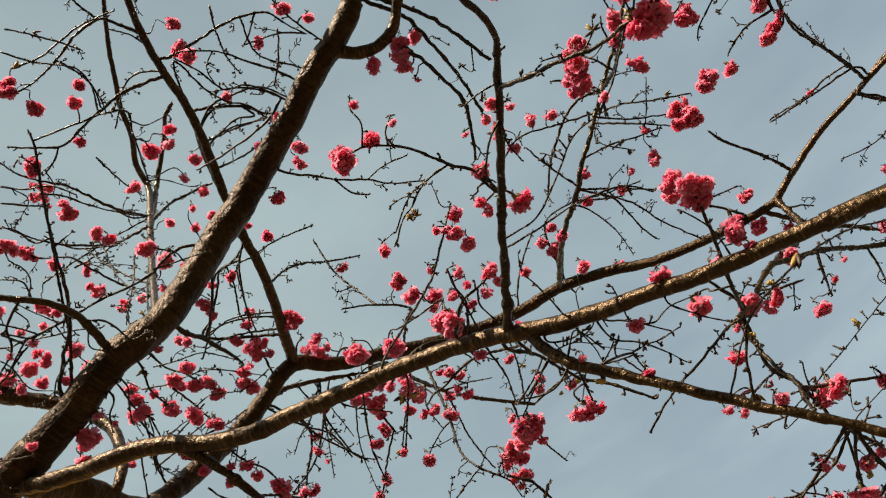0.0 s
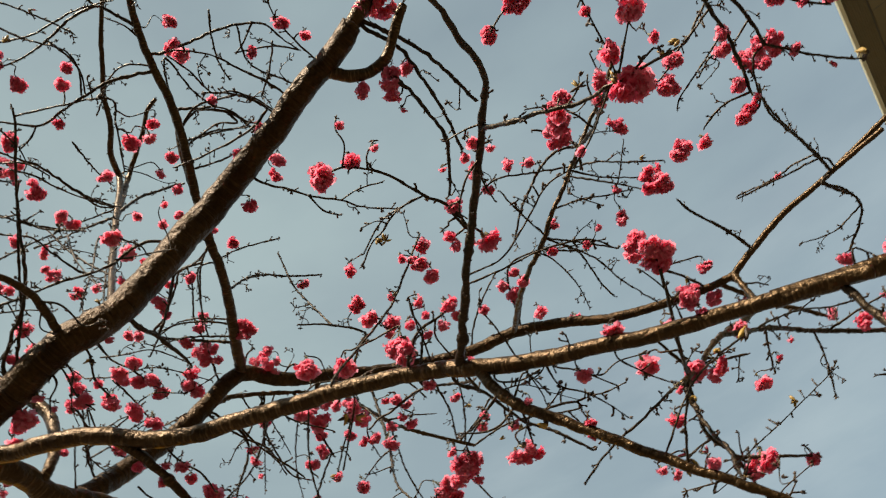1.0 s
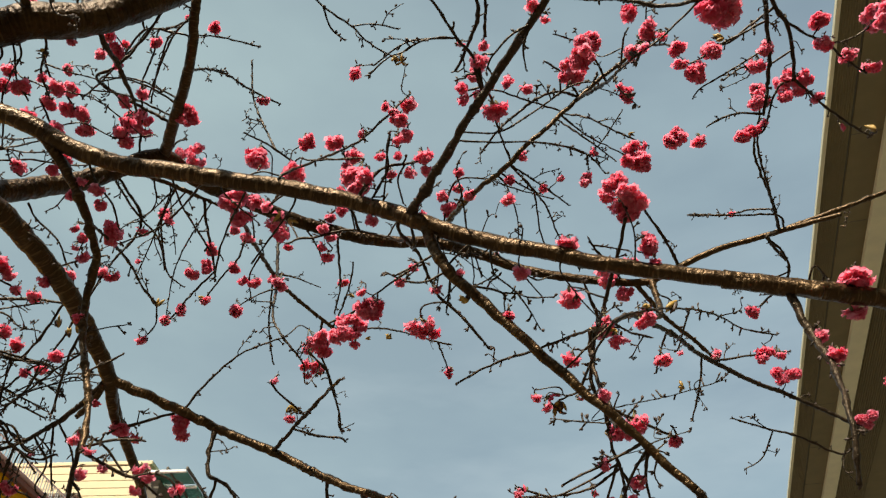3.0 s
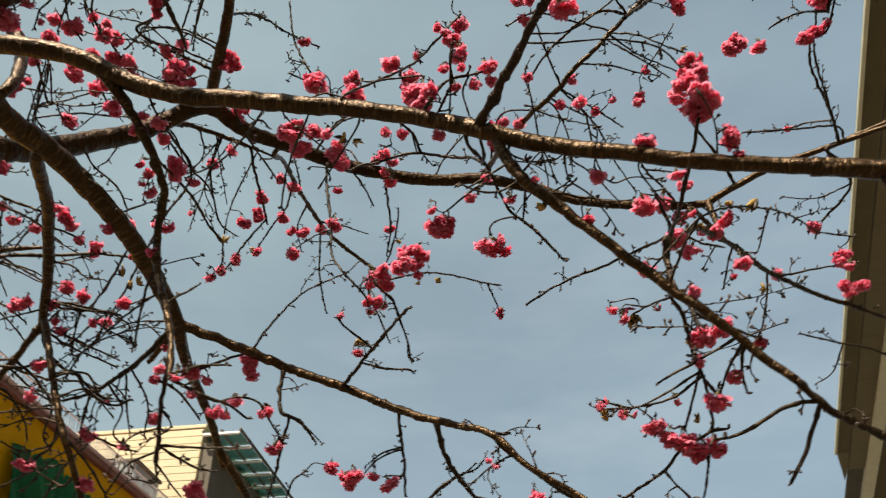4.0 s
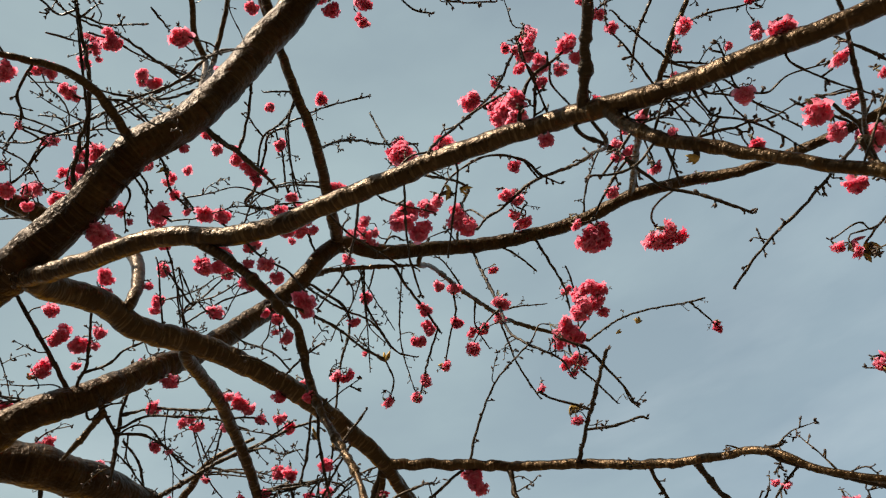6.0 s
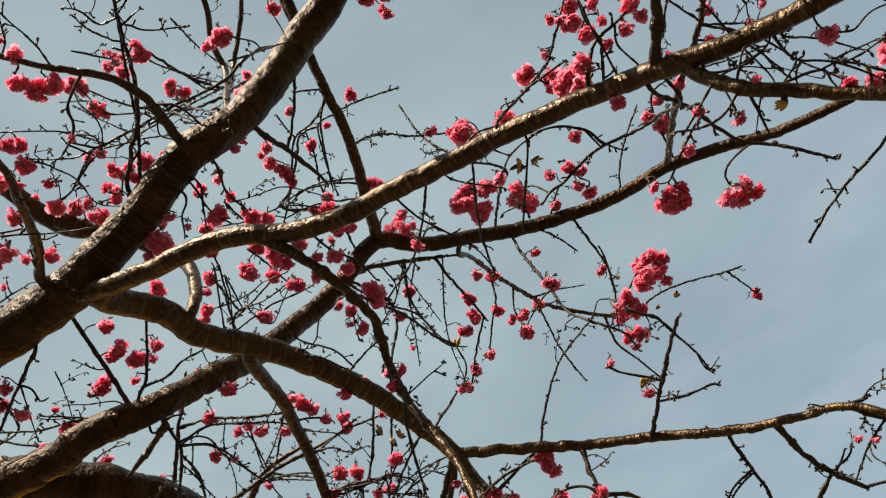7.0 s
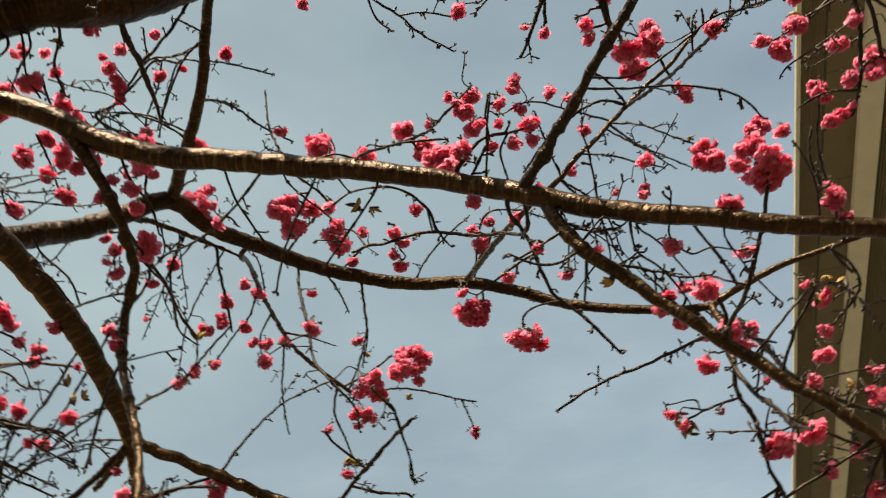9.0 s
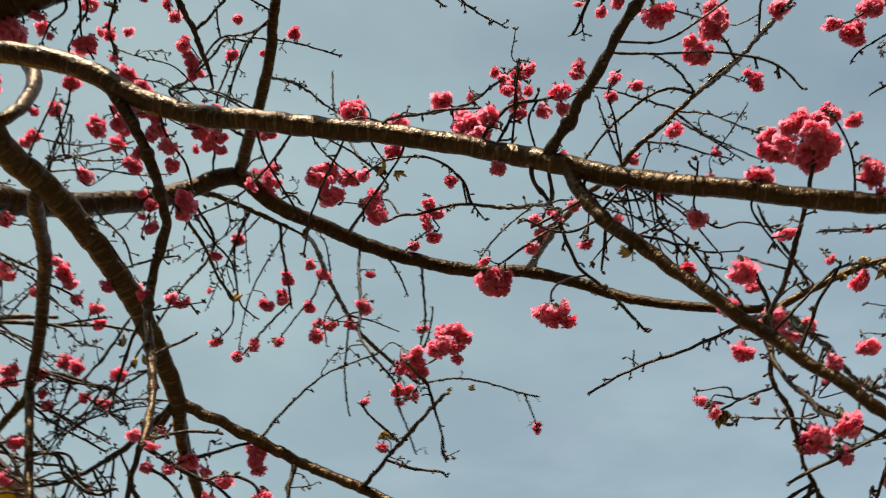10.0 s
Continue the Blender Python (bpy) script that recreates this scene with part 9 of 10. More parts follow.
cluster("ev1", (1.005, 1.488, 3.524), 0.059, 0.044, 4)
cluster("xt10", (1.142, 1.549, 3.637), 0.047, 0.062, 4)
cluster("e1b", (0.583, 1.564, 3.899), 0.060, 0.067, 6)
cluster("x7", (0.853, 2.781, 3.889), 0.089, 0.080, 10)
cluster("x7", (0.927, 2.818, 3.846), 0.080, 0.067, 7)
cluster("r4", (0.412, 1.565, 2.658), 0.034, 0.028, 2)
cluster("j22", (0.254, 1.198, 2.615), 0.030, 0.021, 1)
cluster("e13", (0.502, 1.266, 2.565), 0.035, 0.027, 2)
cluster("e12", (0.391, 1.132, 2.465), 0.020, 0.015, 1)
cluster("e14", (0.597, 1.499, 2.629), 0.039, 0.023, 2)
cluster("e13", (0.959, 1.763, 2.832), 0.043, 0.028, 2)
cluster("Yq1", (1.350, 2.462, 3.313), 0.048, 0.029, 2)
cluster("Yq", (1.419, 2.598, 3.302), 0.113, 0.045, 7)
cluster("x6", (1.349, 3.031, 3.681), 0.054, 0.045, 3)
cluster("r4c", (0.525, 1.649, 2.532), 0.063, 0.038, 4)
cluster("r1", (0.386, 1.263, 2.251), 0.037, 0.015, 1)
cluster("u4", (-1.167, 1.932, 3.662), 0.060, 0.067, 6)
cluster("Jb", (-0.691, 1.257, 2.839), 0.019, 0.018, 1)
cluster("mh1", (-0.635, 1.280, 2.834), 0.035, 0.014, 1)
cluster("z0v", (-0.834, 1.242, 3.139), 0.022, 0.022, 1)
cluster("m1", (-0.059, 1.176, 2.836), 0.029, 0.032, 3)
cluster("g6", (0.218, 1.888, 4.130), 0.054, 0.050, 4)
cluster("m1b", (0.032, 1.169, 2.853), 0.025, 0.023, 1)
cluster("h4", (-0.139, 1.429, 2.981), 0.023, 0.021, 1)
cluster("h3", (-0.186, 1.506, 2.929), 0.025, 0.028, 1)
cluster("h3", (-0.172, 1.524, 2.913), 0.032, 0.018, 1)
cluster("v7j", (-0.670, 1.359, 2.754), 0.027, 0.022, 1)
cluster("v7j", (-0.687, 1.347, 2.767), 0.018, 0.016, 1)
cluster("b2c", (-1.053, 2.941, 3.718), 0.043, 0.048, 3)
cluster("Jc", (-0.578, 1.397, 2.342), 0.013, 0.014, 1)
cluster("u27", (-0.978, 2.330, 2.847), 0.035, 0.032, 2)
cluster("u26", (-0.507, 1.393, 2.283), 0.014, 0.014, 1)
cluster("u27", (-0.794, 2.396, 2.759), 0.052, 0.029, 2)
cluster("Jd", (-0.450, 1.427, 2.257), 0.031, 0.019, 1)
cluster("a14", (-1.745, 2.683, 3.384), 0.063, 0.045, 4)
cluster("i8", (-1.393, 2.182, 3.050), 0.040, 0.040, 2)
cluster("a34", (-1.315, 2.256, 3.026), 0.037, 0.029, 2)
cluster("a33", (-1.561, 2.172, 3.083), 0.026, 0.026, 1)
cluster("a7", (-2.112, 2.351, 3.446), 0.047, 0.047, 3)
cluster("a45", (-1.286, 2.208, 2.836), 0.049, 0.035, 2)
cluster("a49", (-1.350, 2.309, 2.784), 0.042, 0.035, 2)
cluster("P3c", (-0.966, 2.356, 2.717), 0.045, 0.045, 3)
cluster("P3e", (-1.111, 2.324, 2.770), 0.028, 0.025, 1)
cluster("u23", (-1.180, 2.405, 2.696), 0.064, 0.039, 3)
cluster("u23", (-1.078, 2.432, 2.668), 0.042, 0.025, 1)
cluster("a39", (-2.040, 2.770, 3.107), 0.044, 0.035, 2)
cluster("u28", (-0.582, 2.377, 2.631), 0.044, 0.034, 2)
cluster("u29", (-0.443, 2.583, 2.642), 0.046, 0.043, 3)
cluster("q3c", (-0.355, 2.429, 2.547), 0.083, 0.059, 7)
cluster("q3c", (-0.287, 2.435, 2.553), 0.033, 0.040, 2)
cluster("q3", (-0.243, 2.458, 2.536), 0.056, 0.043, 3)
cluster("q4e", (0.206, 2.536, 2.524), 0.050, 0.050, 3)
cluster("q4e", (0.249, 2.563, 2.500), 0.026, 0.030, 1)
cluster("q4d", (0.073, 2.235, 2.498), 0.021, 0.018, 1)
cluster("r4h", (0.322, 1.866, 2.220), 0.047, 0.028, 3)
cluster("r4k", (0.357, 1.885, 2.203), 0.023, 0.023, 1)
cluster("r4k", (0.447, 1.877, 2.231), 0.040, 0.040, 3)
cluster("r4k", (0.479, 1.890, 2.221), 0.028, 0.026, 1)
cluster("r4j", (0.515, 1.893, 2.225), 0.035, 0.047, 3)
cluster("r4f", (0.417, 1.758, 2.372), 0.035, 0.035, 2)
cluster("r4h", (0.446, 1.778, 2.353), 0.042, 0.035, 3)
cluster("r4h", (0.480, 1.787, 2.349), 0.047, 0.047, 4)
cluster("r4j", (0.510, 1.805, 2.332), 0.047, 0.042, 4)
cluster("r4j", (0.548, 1.803, 2.343), 0.035, 0.047, 3)
cluster("r4e", (0.340, 1.731, 2.391), 0.019, 0.026, 1)
cluster("r4e", (0.291, 1.715, 2.401), 0.019, 0.016, 1)
cluster("j3", (0.643, 2.114, 3.816), 0.054, 0.070, 5)
cluster("j5", (0.553, 2.128, 3.837), 0.031, 0.027, 1)
cluster("j23", (0.339, 1.135, 2.641), 0.039, 0.023, 2)
cluster("x8", (0.461, 1.363, 2.763), 0.040, 0.022, 1)
cluster("R", (0.390, 1.216, 2.361), 0.012, 0.012, 1)
cluster("xt5", (1.422, 1.389, 3.835), 0.105, 0.077, 11)
cluster("xt4", (1.246, 1.404, 3.821), 0.056, 0.045, 4)
cluster("xt4", (1.257, 1.451, 3.770), 0.059, 0.045, 4)
cluster("xt4", (1.339, 1.482, 3.743), 0.045, 0.045, 3)
cluster("xt4", (1.421, 1.500, 3.727), 0.053, 0.028, 2)
cluster("ev3", (1.027, 1.382, 3.624), 0.043, 0.059, 3)
cluster("ev2", (0.872, 1.389, 3.629), 0.056, 0.059, 5)
cluster("xt6", (1.245, 1.554, 3.636), 0.038, 0.035, 2)
cluster("xt10", (1.022, 1.646, 3.546), 0.042, 0.031, 2)
cluster("N3", (1.995, 2.239, 4.191), 0.056, 0.061, 5)
cluster("M3", (0.827, 1.079, 2.524), 0.040, 0.034, 3)
cluster("M3", (0.833, 1.116, 2.483), 0.030, 0.024, 2)
cluster("xe4", (1.428, 2.733, 3.695), 0.061, 0.056, 5)
cluster("Yr", (0.735, 1.083, 2.405), 0.013, 0.013, 1)
cluster("Yr", (0.732, 1.052, 2.346), 0.036, 0.013, 2)
cluster("Yq", (1.798, 2.543, 3.239), 0.103, 0.083, 12)
cluster("M3", (0.914, 1.163, 2.427), 0.030, 0.024, 1)
cluster("Yq", (1.696, 2.644, 3.157), 0.083, 0.058, 7)
cluster("M3", (0.929, 1.133, 2.460), 0.060, 0.024, 4)
cluster("Yq3", (0.843, 2.203, 3.092), 0.029, 0.022, 1)
cluster("i1", (-1.347, 2.637, 3.266), 0.046, 0.038, 2)
cluster("q1", (-0.798, 2.287, 2.813), 0.035, 0.031, 1)
cluster("Jd", (-0.533, 1.370, 2.303), 0.029, 0.026, 1)
cluster("u40", (-0.515, 1.531, 2.161), 0.032, 0.053, 2)
cluster("I2", (-1.093, 2.293, 2.489), 0.040, 0.040, 2)
cluster("u20", (-1.270, 2.244, 2.539), 0.064, 0.048, 4)
cluster("a18", (-1.769, 2.314, 3.267), 0.040, 0.028, 2)
cluster("a28", (-2.026, 2.309, 3.331), 0.062, 0.051, 4)
cluster("a33", (-1.524, 2.205, 3.049), 0.033, 0.025, 1)
cluster("s4", (-1.966, 2.641, 3.337), 0.040, 0.040, 2)
cluster("a34", (-1.224, 2.220, 3.091), 0.040, 0.054, 3)
cluster("u12", (-1.296, 2.272, 2.997), 0.045, 0.036, 2)
cluster("e20a", (0.473, 0.491, 2.744), 0.045, 0.049, 3)
cluster("e20a", (0.460, 0.524, 2.713), 0.020, 0.016, 1)
cluster("e20b", (0.518, 0.540, 2.698), 0.033, 0.029, 1)
cluster("e20a", (0.467, 0.573, 2.667), 0.025, 0.033, 1)
cluster("e20", (0.536, 0.583, 2.671), 0.021, 0.025, 1)
cluster("limbLtop", (0.156, 1.019, 3.974), 0.141, 0.075, 14)
cluster("g12", (0.512, 1.046, 3.708), 0.085, 0.069, 8)
cluster("b3e", (-0.158, 2.006, 3.033), 0.107, 0.095, 14)
cluster("qb", (-0.271, 2.175, 3.093), 0.11, 0.08, 12)
cluster("qb", (-0.293, 2.295, 3.086), 0.09, 0.062, 8)
cluster("t1", (0.074, 1.535, 2.713), 0.08, 0.045, 5)
cluster("x7", (0.498, 1.25, 2.875), 0.11, 0.085, 13)
cluster("e4", (0.748, 1.843, 3.642), 0.09, 0.13, 14)
cluster("e20", (0.483, 0.624, 2.644), 0.065, 0.06, 5)
cluster("xt4", (1.363, 1.279, 3.676), 0.1, 0.09, 12)
cluster("xt1", (1.189, 1.549, 3.705), 0.12, 0.08, 13)
cluster("u2", (0.515, 1.465, 3.7), 0.085, 0.1, 12)
cluster("g12", (0.41, 1.097, 3.684), 0.04, 0.05, 3)
sprout("r4a", (0.383, 1.734, 2.662), 0.030, False)
sprout("r4a", (0.386, 1.744, 2.650), 0.030, True)
sprout("r4a", (0.408, 1.748, 2.645), 0.027, True)
sprout("r4a", (0.442, 1.649, 2.618), 0.018, False)
sprout("r4", (0.503, 1.656, 2.526), 0.028, True)
sprout("r7", (0.463, 1.737, 2.419), 0.025, False)
sprout("r4e", (0.297, 1.725, 2.390), 0.032, True)
sprout("r7", (0.311, 1.731, 2.425), 0.023, False)
sprout("r4e", (0.361, 1.734, 2.390), 0.022, False)
sprout("r4g", (0.506, 1.755, 2.390), 0.025, True)
sprout("b3h", (0.221, 4.539, 4.547), 0.040, False)
sprout("b3g", (-0.294, 4.294, 4.608), 0.040, True)
sprout("j1", (0.790, 1.965, 3.907), 0.028, True)
sprout("e13", (0.589, 1.332, 2.654), 0.040, True)
sprout("e12", (0.406, 1.148, 2.449), 0.023, True)
sprout("u2", (0.064, 2.874, 4.177), 0.040, True)
sprout("mh4", (-0.216, 1.255, 2.785), 0.019, True)
sprout("b3g", (-0.156, 4.323, 4.642), 0.040, True)
sprout("r4a", (0.408, 1.747, 2.649), 0.030, True)
sprout("r4", (0.497, 1.656, 2.525), 0.021, True)
sprout("b3", (-1.075, 3.395, 4.177), 0.040, True)
sprout("a22", (-1.091, 2.157, 3.134), 0.040, True)
sprout("mh4", (-0.245, 1.252, 2.790), 0.028, True)
sprout("mh4", (-0.214, 1.255, 2.789), 0.020, True)
sprout("b3", (-1.062, 3.388, 4.182), 0.040, True)
sprout("b3g", (-0.167, 4.323, 4.632), 0.040, True)
sprout("qd", (-0.318, 2.149, 2.853), 0.034, True)
sprout("jb1", (-0.603, 1.661, 2.863), 0.028, True)
sprout("v7r", (-1.686, 1.601, 3.328), 0.036, True)
sprout("i1", (-1.236, 2.578, 3.412), 0.040, True)
sprout("k10", (-0.779, 1.099, 3.337), 0.020, True)
sprout("b2b", (-0.971, 2.877, 3.756), 0.023, False)
sprout("ev1", (0.991, 1.267, 3.737), 0.040, True)
sprout("e20", (0.534, 0.598, 2.654), 0.016, True)
sprout("f8u", (0.013, 0.906, 2.877), 0.019, True)
sprout("r4a", (0.397, 1.750, 2.645), 0.033, True)
sprout("e13", (0.504, 1.248, 2.583), 0.029, True)
sprout("xt6", (1.419, 1.628, 3.569), 0.040, True)
sprout("xt6", (1.318, 1.616, 3.577), 0.035, False)
sprout("b3f", (-0.404, 4.094, 4.764), 0.040, True)
sprout("r3", (0.447, 1.276, 2.231), 0.023, True)
sprout("e15", (0.639, 1.527, 2.581), 0.023, True)
sprout("j8", (-1.155, 0.948, 4.819), 0.040, True)
sprout("j9", (-0.990, 0.868, 4.743), 0.032, False)
sprout("z0v", (-0.834, 1.167, 3.211), 0.025, True)
sprout("R", (0.149, 1.215, 2.569), 0.024, True)
sprout("i1", (-1.258, 2.579, 3.389), 0.040, True)
sprout("x7", (0.858, 2.734, 3.932), 0.040, True)
sprout("xt2", (0.935, 1.445, 3.771), 0.040, True)
sprout("xt6", (1.426, 1.619, 3.577), 0.040, True)
sprout("e20c", (0.424, 0.658, 2.742), 0.018, True)
sprout("e20a", (0.461, 0.600, 2.644), 0.025, True)
sprout("f8u", (0.009, 0.905, 2.880), 0.024, True)
branch("Utip", "branch", [(0.282, 0.524, 2.8255, 0.0052), (0.279, 0.499, 2.823, 0.0050), (0.268, 0.435, 2.817, 0.0046), (0.254, 0.365, 2.812, 0.0042), (0.24, 0.3, 2.81, 0.0026)], buds=9)


# ---- the street: ground, the tall building with the deep eave, the yellow house and the cream building ----
def slab(bm, x0, x1, y0, y1, z0, z1):
    """A box with slightly broken edges."""
    verts = bmesh.ops.create_cube(bm, size=1.0)["verts"]
    bmesh.ops.scale(bm, vec=(x1 - x0, y1 - y0, z1 - z0), verts=verts)
    bmesh.ops.translate(bm, vec=((x0 + x1) / 2, (y0 + y1) / 2, (z0 + z1) / 2), verts=verts)
    edges = list({e for v in verts for e in v.link_edges})
    bmesh.ops.bevel(bm, geom=edges, offset=min(0.012, 0.2 * min(x1 - x0, y1 - y0, z1 - z0)), segments=1, affect="EDGES")


def box_part(name, dims, mat, parent, label=""):
    bm = bmesh.new()
    slab(bm, *dims)
    return part(name, bm, mat, parent, label, smooth=False)


def anchor(name, x, y, degrees, label, category):
    ob = tagged(new(name), label, category)
    ob.matrix_basis = pose(x, y, 0, 0, 0, -degrees)
    return ob


PAVING = plain_material("worn_concrete_paving", (0.085, 0.073, 0.057), 0.85, 0.2, 0.6, 30.0, 0.002)
SOFFIT = plain_material("brown_soffit_board", (0.22, 0.17, 0.085), 0.75, 0.12, 1.2, 50.0, 0.001)
BEAM = plain_material("cream_painted_beam", (0.88, 0.79, 0.55), 0.7, 0.08, 1.5, 60.0, 0.001)
YELLOW = plain_material("yellow_render", (0.80, 0.385, 0.004), 0.9, 0.07, 0.8, 40.0, 0.002)
YELLOW.node_tree.nodes["Principled BSDF"].inputs["Specular IOR Level"].default_value = 0.1
TILE = plain_material("red_brown_verge", (0.30, 0.11, 0.08), 0.7, 0.25, 2.0, 40.0, 0.002)
VERGE = plain_material("sunlit_pink_tile", (0.74, 0.46, 0.42), 0.7, 0.15, 2.0, 40.0, 0.002)
CREAM = plain_material("cream_siding", (0.66, 0.56, 0.35), 0.6, 0.06, 1.0, 60.0, 0.001)
GREY = plain_material("grey_corrugated_sheet", (0.33, 0.33, 0.30), 0.5, 0.2, 1.5, 60.0, 0.001, 0.2)
DARK = plain_material("shaded_brown_board", (0.13, 0.11, 0.08), 0.8, 0.2, 2.0, 50.0, 0.001)
WHITE = plain_material("white_frame_paint", (0.78, 0.78, 0.75), 0.4, 0.05, 2.0, 80.0, 0.0005)
GREEN = plain_material("green_awning_cloth", (0.03, 0.26, 0.08), 0.7, 0.35, 1.6, 60.0, 0.001)
STEEL = plain_material("galvanised_wire", (0.50, 0.50, 0.48), 0.4, 0.1, 4.0, 80.0, 0.0004, 0.7)
GLASS, glass_n, glass_l, glass_b = material("green_tinted_glass")
glass_b.inputs["Base Color"].default_value = (0.16, 0.36, 0.29, 1.0)
glass_b.inputs["Roughness"].default_value = 0.12
glass_b.inputs["Transmission Weight"].default_value = 0.5

bm = bmesh.new()
bmesh.ops.create_grid(bm, x_segments=1, y_segments=1, size=1500)
tagged(part("ground", bm, PAVING, smooth=False), "worn grey concrete paving of a small street", "ground", kind="structure")

# The tall building: local x runs across the soffit from the fascia inwards, local y along the eave.
EAVE_H, EAVE_END, K = 25.0, 26.6, 2.05
tall = anchor("tall_building", 9.03, 1.37, 16.6, "tall brown building with a deep ribbed eave and cream beam", "building")
y0, y1, y2 = -14.0, EAVE_END, EAVE_END + 6.5
ym = y1 + 1.55


def eave_part(name, dims, mat, label=""):
    """A long member of the eave, in units of about half a metre from the fascia, the eave's start and its height."""
    x0, x1, v0, v1, z0, z1 = dims
    box_part(name, (K * (x0 + 0.42) - 0.5, K * (x1 + 0.42) - 0.5, K * v0, K * v1, EAVE_H + K * z0, EAVE_H + K * z1), mat, tall, label)


eave_part("fascia", (-0.36, -0.29, y0, y1, 0.0, 0.10), BEAM, "cream painted eave fascia")
eave_part("soffit", (-0.288, 0.09, y0, y1, 0.05, 0.15), SOFFIT, "brown boarded soffit")
eave_part("soffit", (0.122, 0.66, y0, ym, 0.045, 0.15), SOFFIT, "brown boarded soffit")
for k in range(9):
    eave_part("soffit_rib", (-0.272 + 0.040 * k, -0.250 + 0.040 * k, y0, y1 - 0.02, 0.030, 0.054), SOFFIT)
eave_part("joint_strip", (0.092, 0.120, y0, ym - 0.1, 0.062, 0.15), DARK, "dark soffit joint")
for k in range(16):
    eave_part("cross_joint", (0.125, 0.655, -12.0 + 2.4 * k, -11.985 + 2.4 * k, 0.040, 0.047), DARK)
bm = bmesh.new()
low = [bm.verts.new((K * (x + 0.42) - 0.5, K * y, EAVE_H + K * 0.045)) for x, y in ((-0.29, y1 + 0.004), (0.09, y1 + 0.004), (0.09, y1 + 1.6), (0.05, y1 + 2.5))]
high = [bm.verts.new((v.co.x, v.co.y, EAVE_H + K * 0.15)) for v in low]
bm.faces.new(low[::-1])
bm.faces.new(high)
for k in range(4):
    bm.faces.new((low[k], low[(k + 1) % 4], high[(k + 1) % 4], high[k]))
part("corner_soffit", bm, SOFFIT, tall, smooth=False)
eave_part("beam", (0.66, 1.03, y0, y2, -0.06, 0.15), BEAM, "cream painted beam under the eave")
eave_part("inner_soffit", (1.03, 3.0, y0, y2, 0.05, 0.15), SOFFIT, "brown boarded inner soffit")
for k in range(16):
    eave_part("soffit_rib", (1.05 + 0.056 * k, 1.080 + 0.056 * k, y0, y2, 0.010, 0.054), SOFFIT)
eave_part("beam", (3.0, 3.5, y0, y2, -0.06, 0.15), BEAM, "cream painted beam under the eave")
eave_part("inner_soffit", (3.5, 6.2, y0, y2, 0.05, 0.15), SOFFIT, "brown boarded inner soffit")
eave_part("wall", (6.2, 14.0, y0, y2, -EAVE_H / K, 0.15), BEAM, "cream rendered wall")
eave_part("roof", (-0.28, 14.0, y0, y1, 0.152, 0.20), DARK, "dark flat roof edge")
eave_part("roof", (0.14, 14.0, y1 + 0.001, y2, 0.152, 0.20), DARK)

# The yellow house: local origin at the ground under its near corner.
house = anchor("yellow_house", -7.36, 10.22, 8.0, "bright yellow rendered house with a red-brown roof edge", "house")
H = 7.73
box_part("wall", (-9.0, 0.19, -0.19, 11.0, 0.0, H), YELLOW, house, "bright yellow rendered wall")
box_part("roof", (-9.4, 0.28, -0.28, 11.3, H, H + 0.10), TILE, house, "red-brown roof edge")
# The roof band's sunlit top, its brightness put into a paler pink.
box_part("verge", (-9.42, 0.31, -0.31, 11.33, H + 0.102, H + 0.17), VERGE, house, "pink verge tiles, sunlight put into their pale colour")
box_part("pilaster", (0.192, 0.25, -0.17, 0.30, 0.0, H - 0.004), YELLOW, house, "yellow corner pilaster")
box_part("downpipe", (0.20, 0.26, 0.42, 0.49, 0.0, H - 0.004), BEAM, house, "cream downpipe")
fence = anchor("roof_fence", -7.36, 10.22, 8.0, "pale grey barred metal fence on the yellow house's roof", "fence")
bars = bmesh.new()
slab(bars, -0.008, 0.008, -0.008, 0.008, 0.0, 0.36)
bar = bpy.data.meshes.new("bar")
bars.to_mesh(bar)
bars.free()
bar.materials.append(STEEL)
for k in range(150):
    ob = new("bar", bar)
    ob.parent = fence
    spot = (0.12, -0.12 + 0.085 * k) if k < 90 else (0.12 - 0.085 * (k - 89), -0.12)
    ob.matrix_basis = pose(*spot, H + 0.165, float(rng.normal(0, 1.0)), float(rng.normal(0, 1.0)), 0)
box_part("rail", (0.10, 0.135, -0.10, 7.6, H + 0.525, H + 0.545), STEEL, fence)
box_part("rail", (-5.1, 0.135, -0.14, -0.102, H + 0.525, H + 0.545), STEEL, fence)
box_part("post", (0.09, 0.15, -0.16, -0.10, H + 0.165, H + 0.62), STEEL, fence)
awning = anchor("green_awning", -7.36, 10.22, 8.0, "dark green cloth awning on the yellow wall", "awning")
bm = bmesh.new()
folds, drop = 26, 7
grid = []
for i in range(folds):
    row = []
    for j in range(drop):
        y = 1.5 + 2.4 * i / (folds - 1)
        out = 0.24 + 0.55 * j / (drop - 1) + 0.07 * math.sin(1.9 * i) + 0.05 * math.sin(0.7 * i + j)
        row.append(bm.verts.new((out, y, 7.30 - 0.15 * abs(y - 2.8) - 0.26 * j - 0.03 * math.sin(2.3 * i + j) - 0.05 * j * j)))
    grid.append(row)
for a, b in zip(grid, grid[1:]):
    for j in range(drop - 1):
        bm.faces.new((a[j], b[j], b[j + 1], a[j + 1]))
bmesh.ops.solidify(bm, geom=bm.faces[:], thickness=0.02)
part("cloth", bm, GREEN, awning)

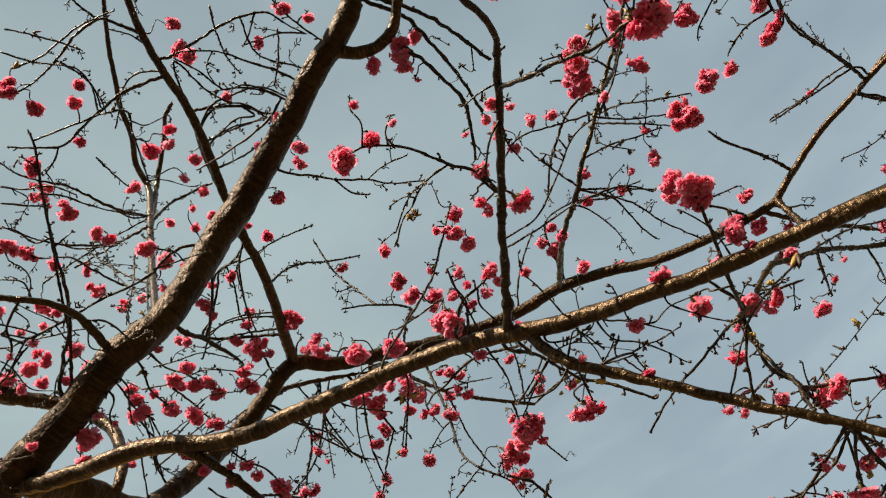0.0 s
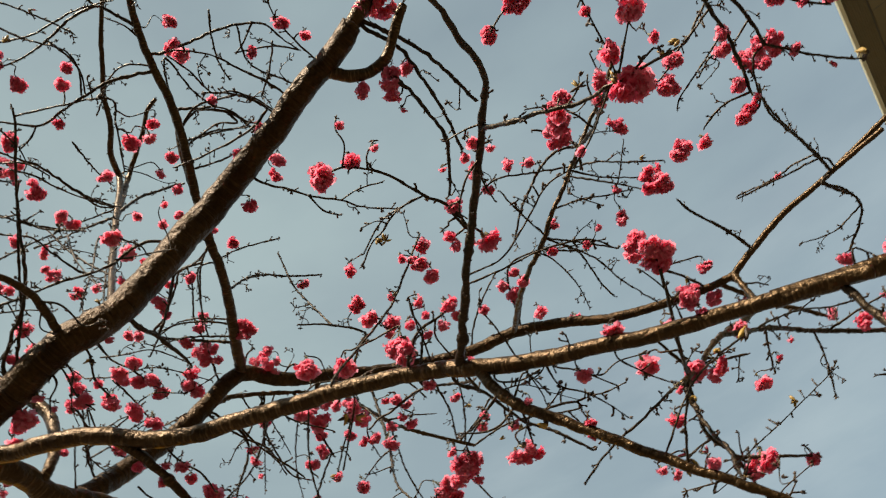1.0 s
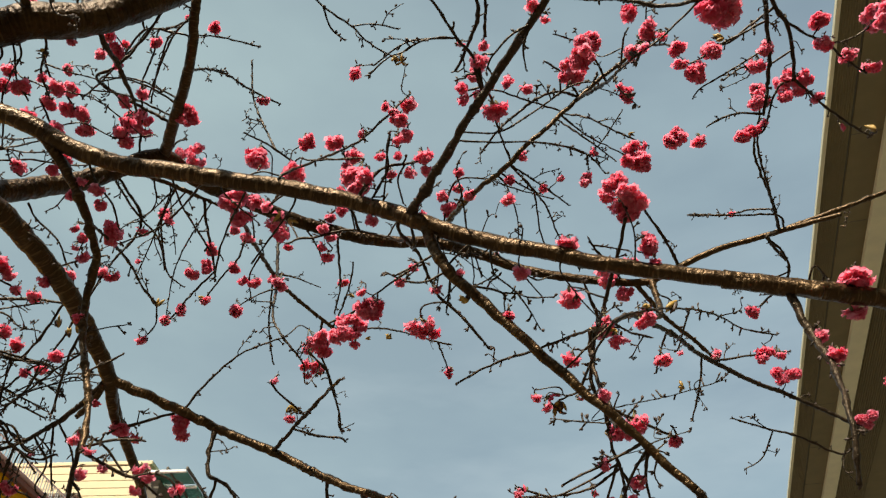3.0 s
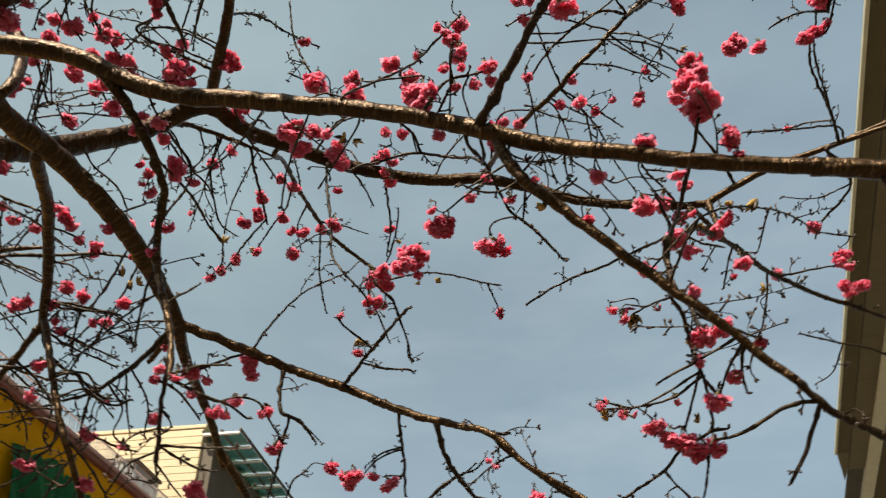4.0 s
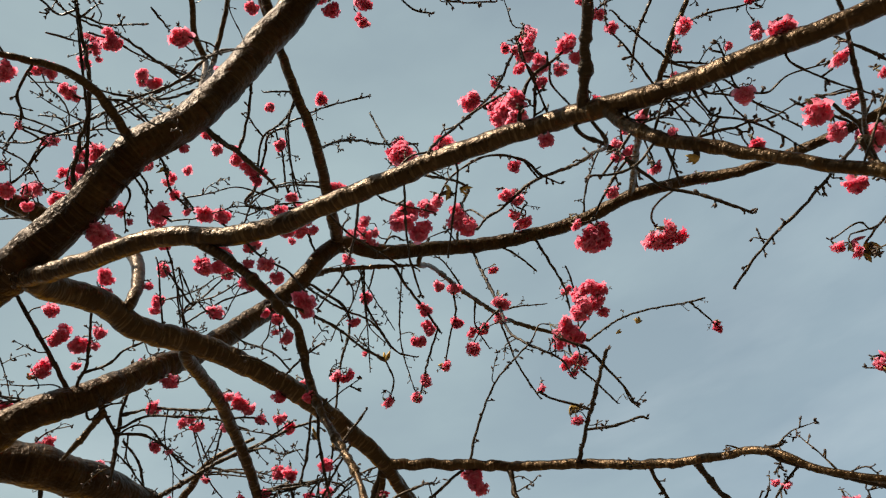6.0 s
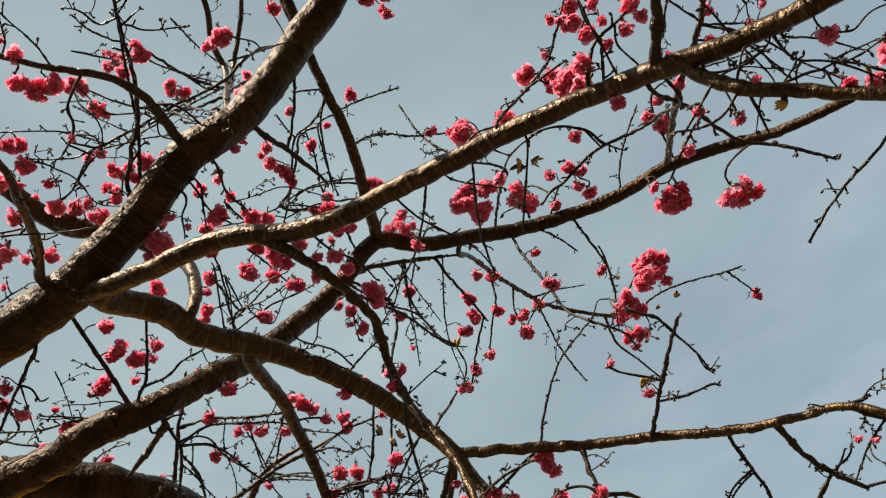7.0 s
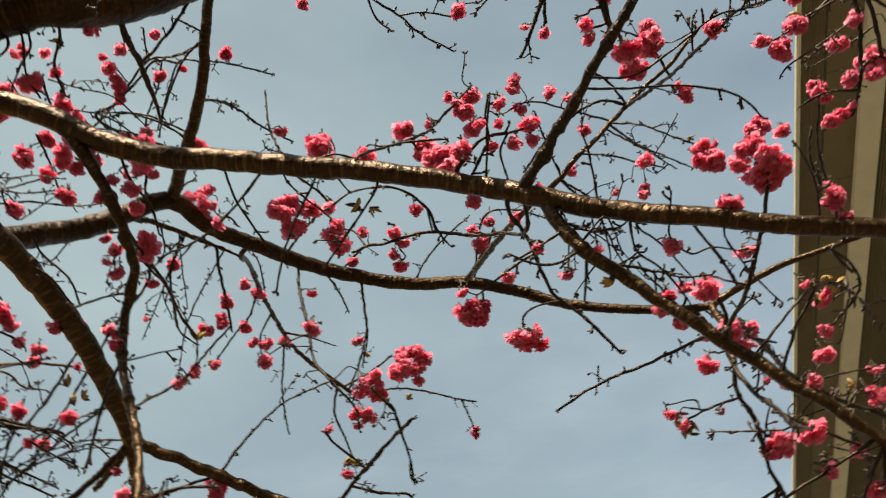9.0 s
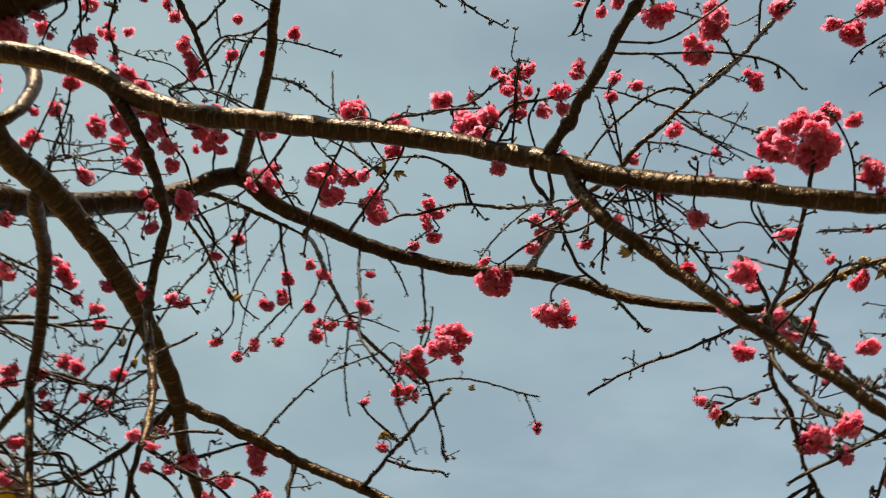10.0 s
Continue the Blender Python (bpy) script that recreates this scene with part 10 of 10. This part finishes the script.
# The cream building further down the street, with lapped siding, a ribbed side shed and a glazed canopy.
cream = anchor("cream_building", -6.53, 19.07, 6.0, "cream sided building with a green glazed canopy", "building")
H = 11.0
box_part("wall", (-9.0, 0.0, 0.0, 8.0, 0.0, H - 0.10), CREAM, cream, "cream wall behind the siding")
box_part("coping", (-9.05, 0.05, -0.06, 8.05, H - 0.098, H), CREAM, cream, "cream coping")
for k in range(28):
    box_part("siding_board", (-9.0, -0.01, -0.035, -0.002, H - 0.30 - 0.19 * k, H - 0.122 - 0.19 * k), CREAM, cream)
# The side in shadow: its shade is painted in with the dark board colour.
box_part("return_wall", (0.004, 0.30, 0.06, 8.0, 0.0, H - 0.45), DARK, cream, "return wall, its shade put into a dark brown colour")
canopy = anchor("glazed_canopy", -6.53, 19.07, 6.0, "green glass canopy with white glazing bars", "canopy")
for k in range(9):
    box_part("glazing_bar", (0.06, 1.0, -0.22 + 0.85 * k, -0.15 + 0.85 * k, H - 0.40, H - 0.33), WHITE, canopy, "white glazing bar")
for x in (0.03, 0.50, 0.98):
    box_part("rafter", (x, x + 0.05, -0.22, 6.5, H - 0.327, H - 0.25), DARK, canopy, "dark canopy rafter")
for k in range(8):
    for x in (0.09, 0.56):
        pane = box_part("pane", (x, x + 0.40, -0.14 + 0.85 * k, 0.62 + 0.85 * k, H - 0.315, H - 0.300), GLASS, canopy)
shed = anchor("ribbed_shed", -9.55, 17.2, 6.0, "grey corrugated metal shed beside the cream building", "shed")
box_part("wall", (0.0, 2.4, 0.0, 1.2, 0.0, 9.1), GREY, shed)
for k in range(22):
    box_part("rib", (0.03 + 0.108 * k, 0.085 + 0.108 * k, -0.045, -0.002, 0.0, 9.1), GREY, shed)
box_part("coping", (-0.05, 2.45, -0.08, 1.25, 9.102, 9.17), DARK, shed, "dark metal coping")

# Unseen plain walls behind and beside the camera, added to block low sky light.
RENDER = plain_material("unseen_wall_render", (0.22, 0.20, 0.17), 0.85, 0.2, 0.7, 40.0, 0.002)
for name, dims in (("unseen_wall_south", (-15.0, 9.0, -8.4, -8.0, 0.0, 8.0)), ("unseen_wall_west", (-15.4, -15.0, -8.4, 5.0, 0.0, 7.0))):
    tagged(box_part(name, dims, RENDER, None), "unseen plain grey-brown wall, added to block low sky light", "wall", kind="structure")
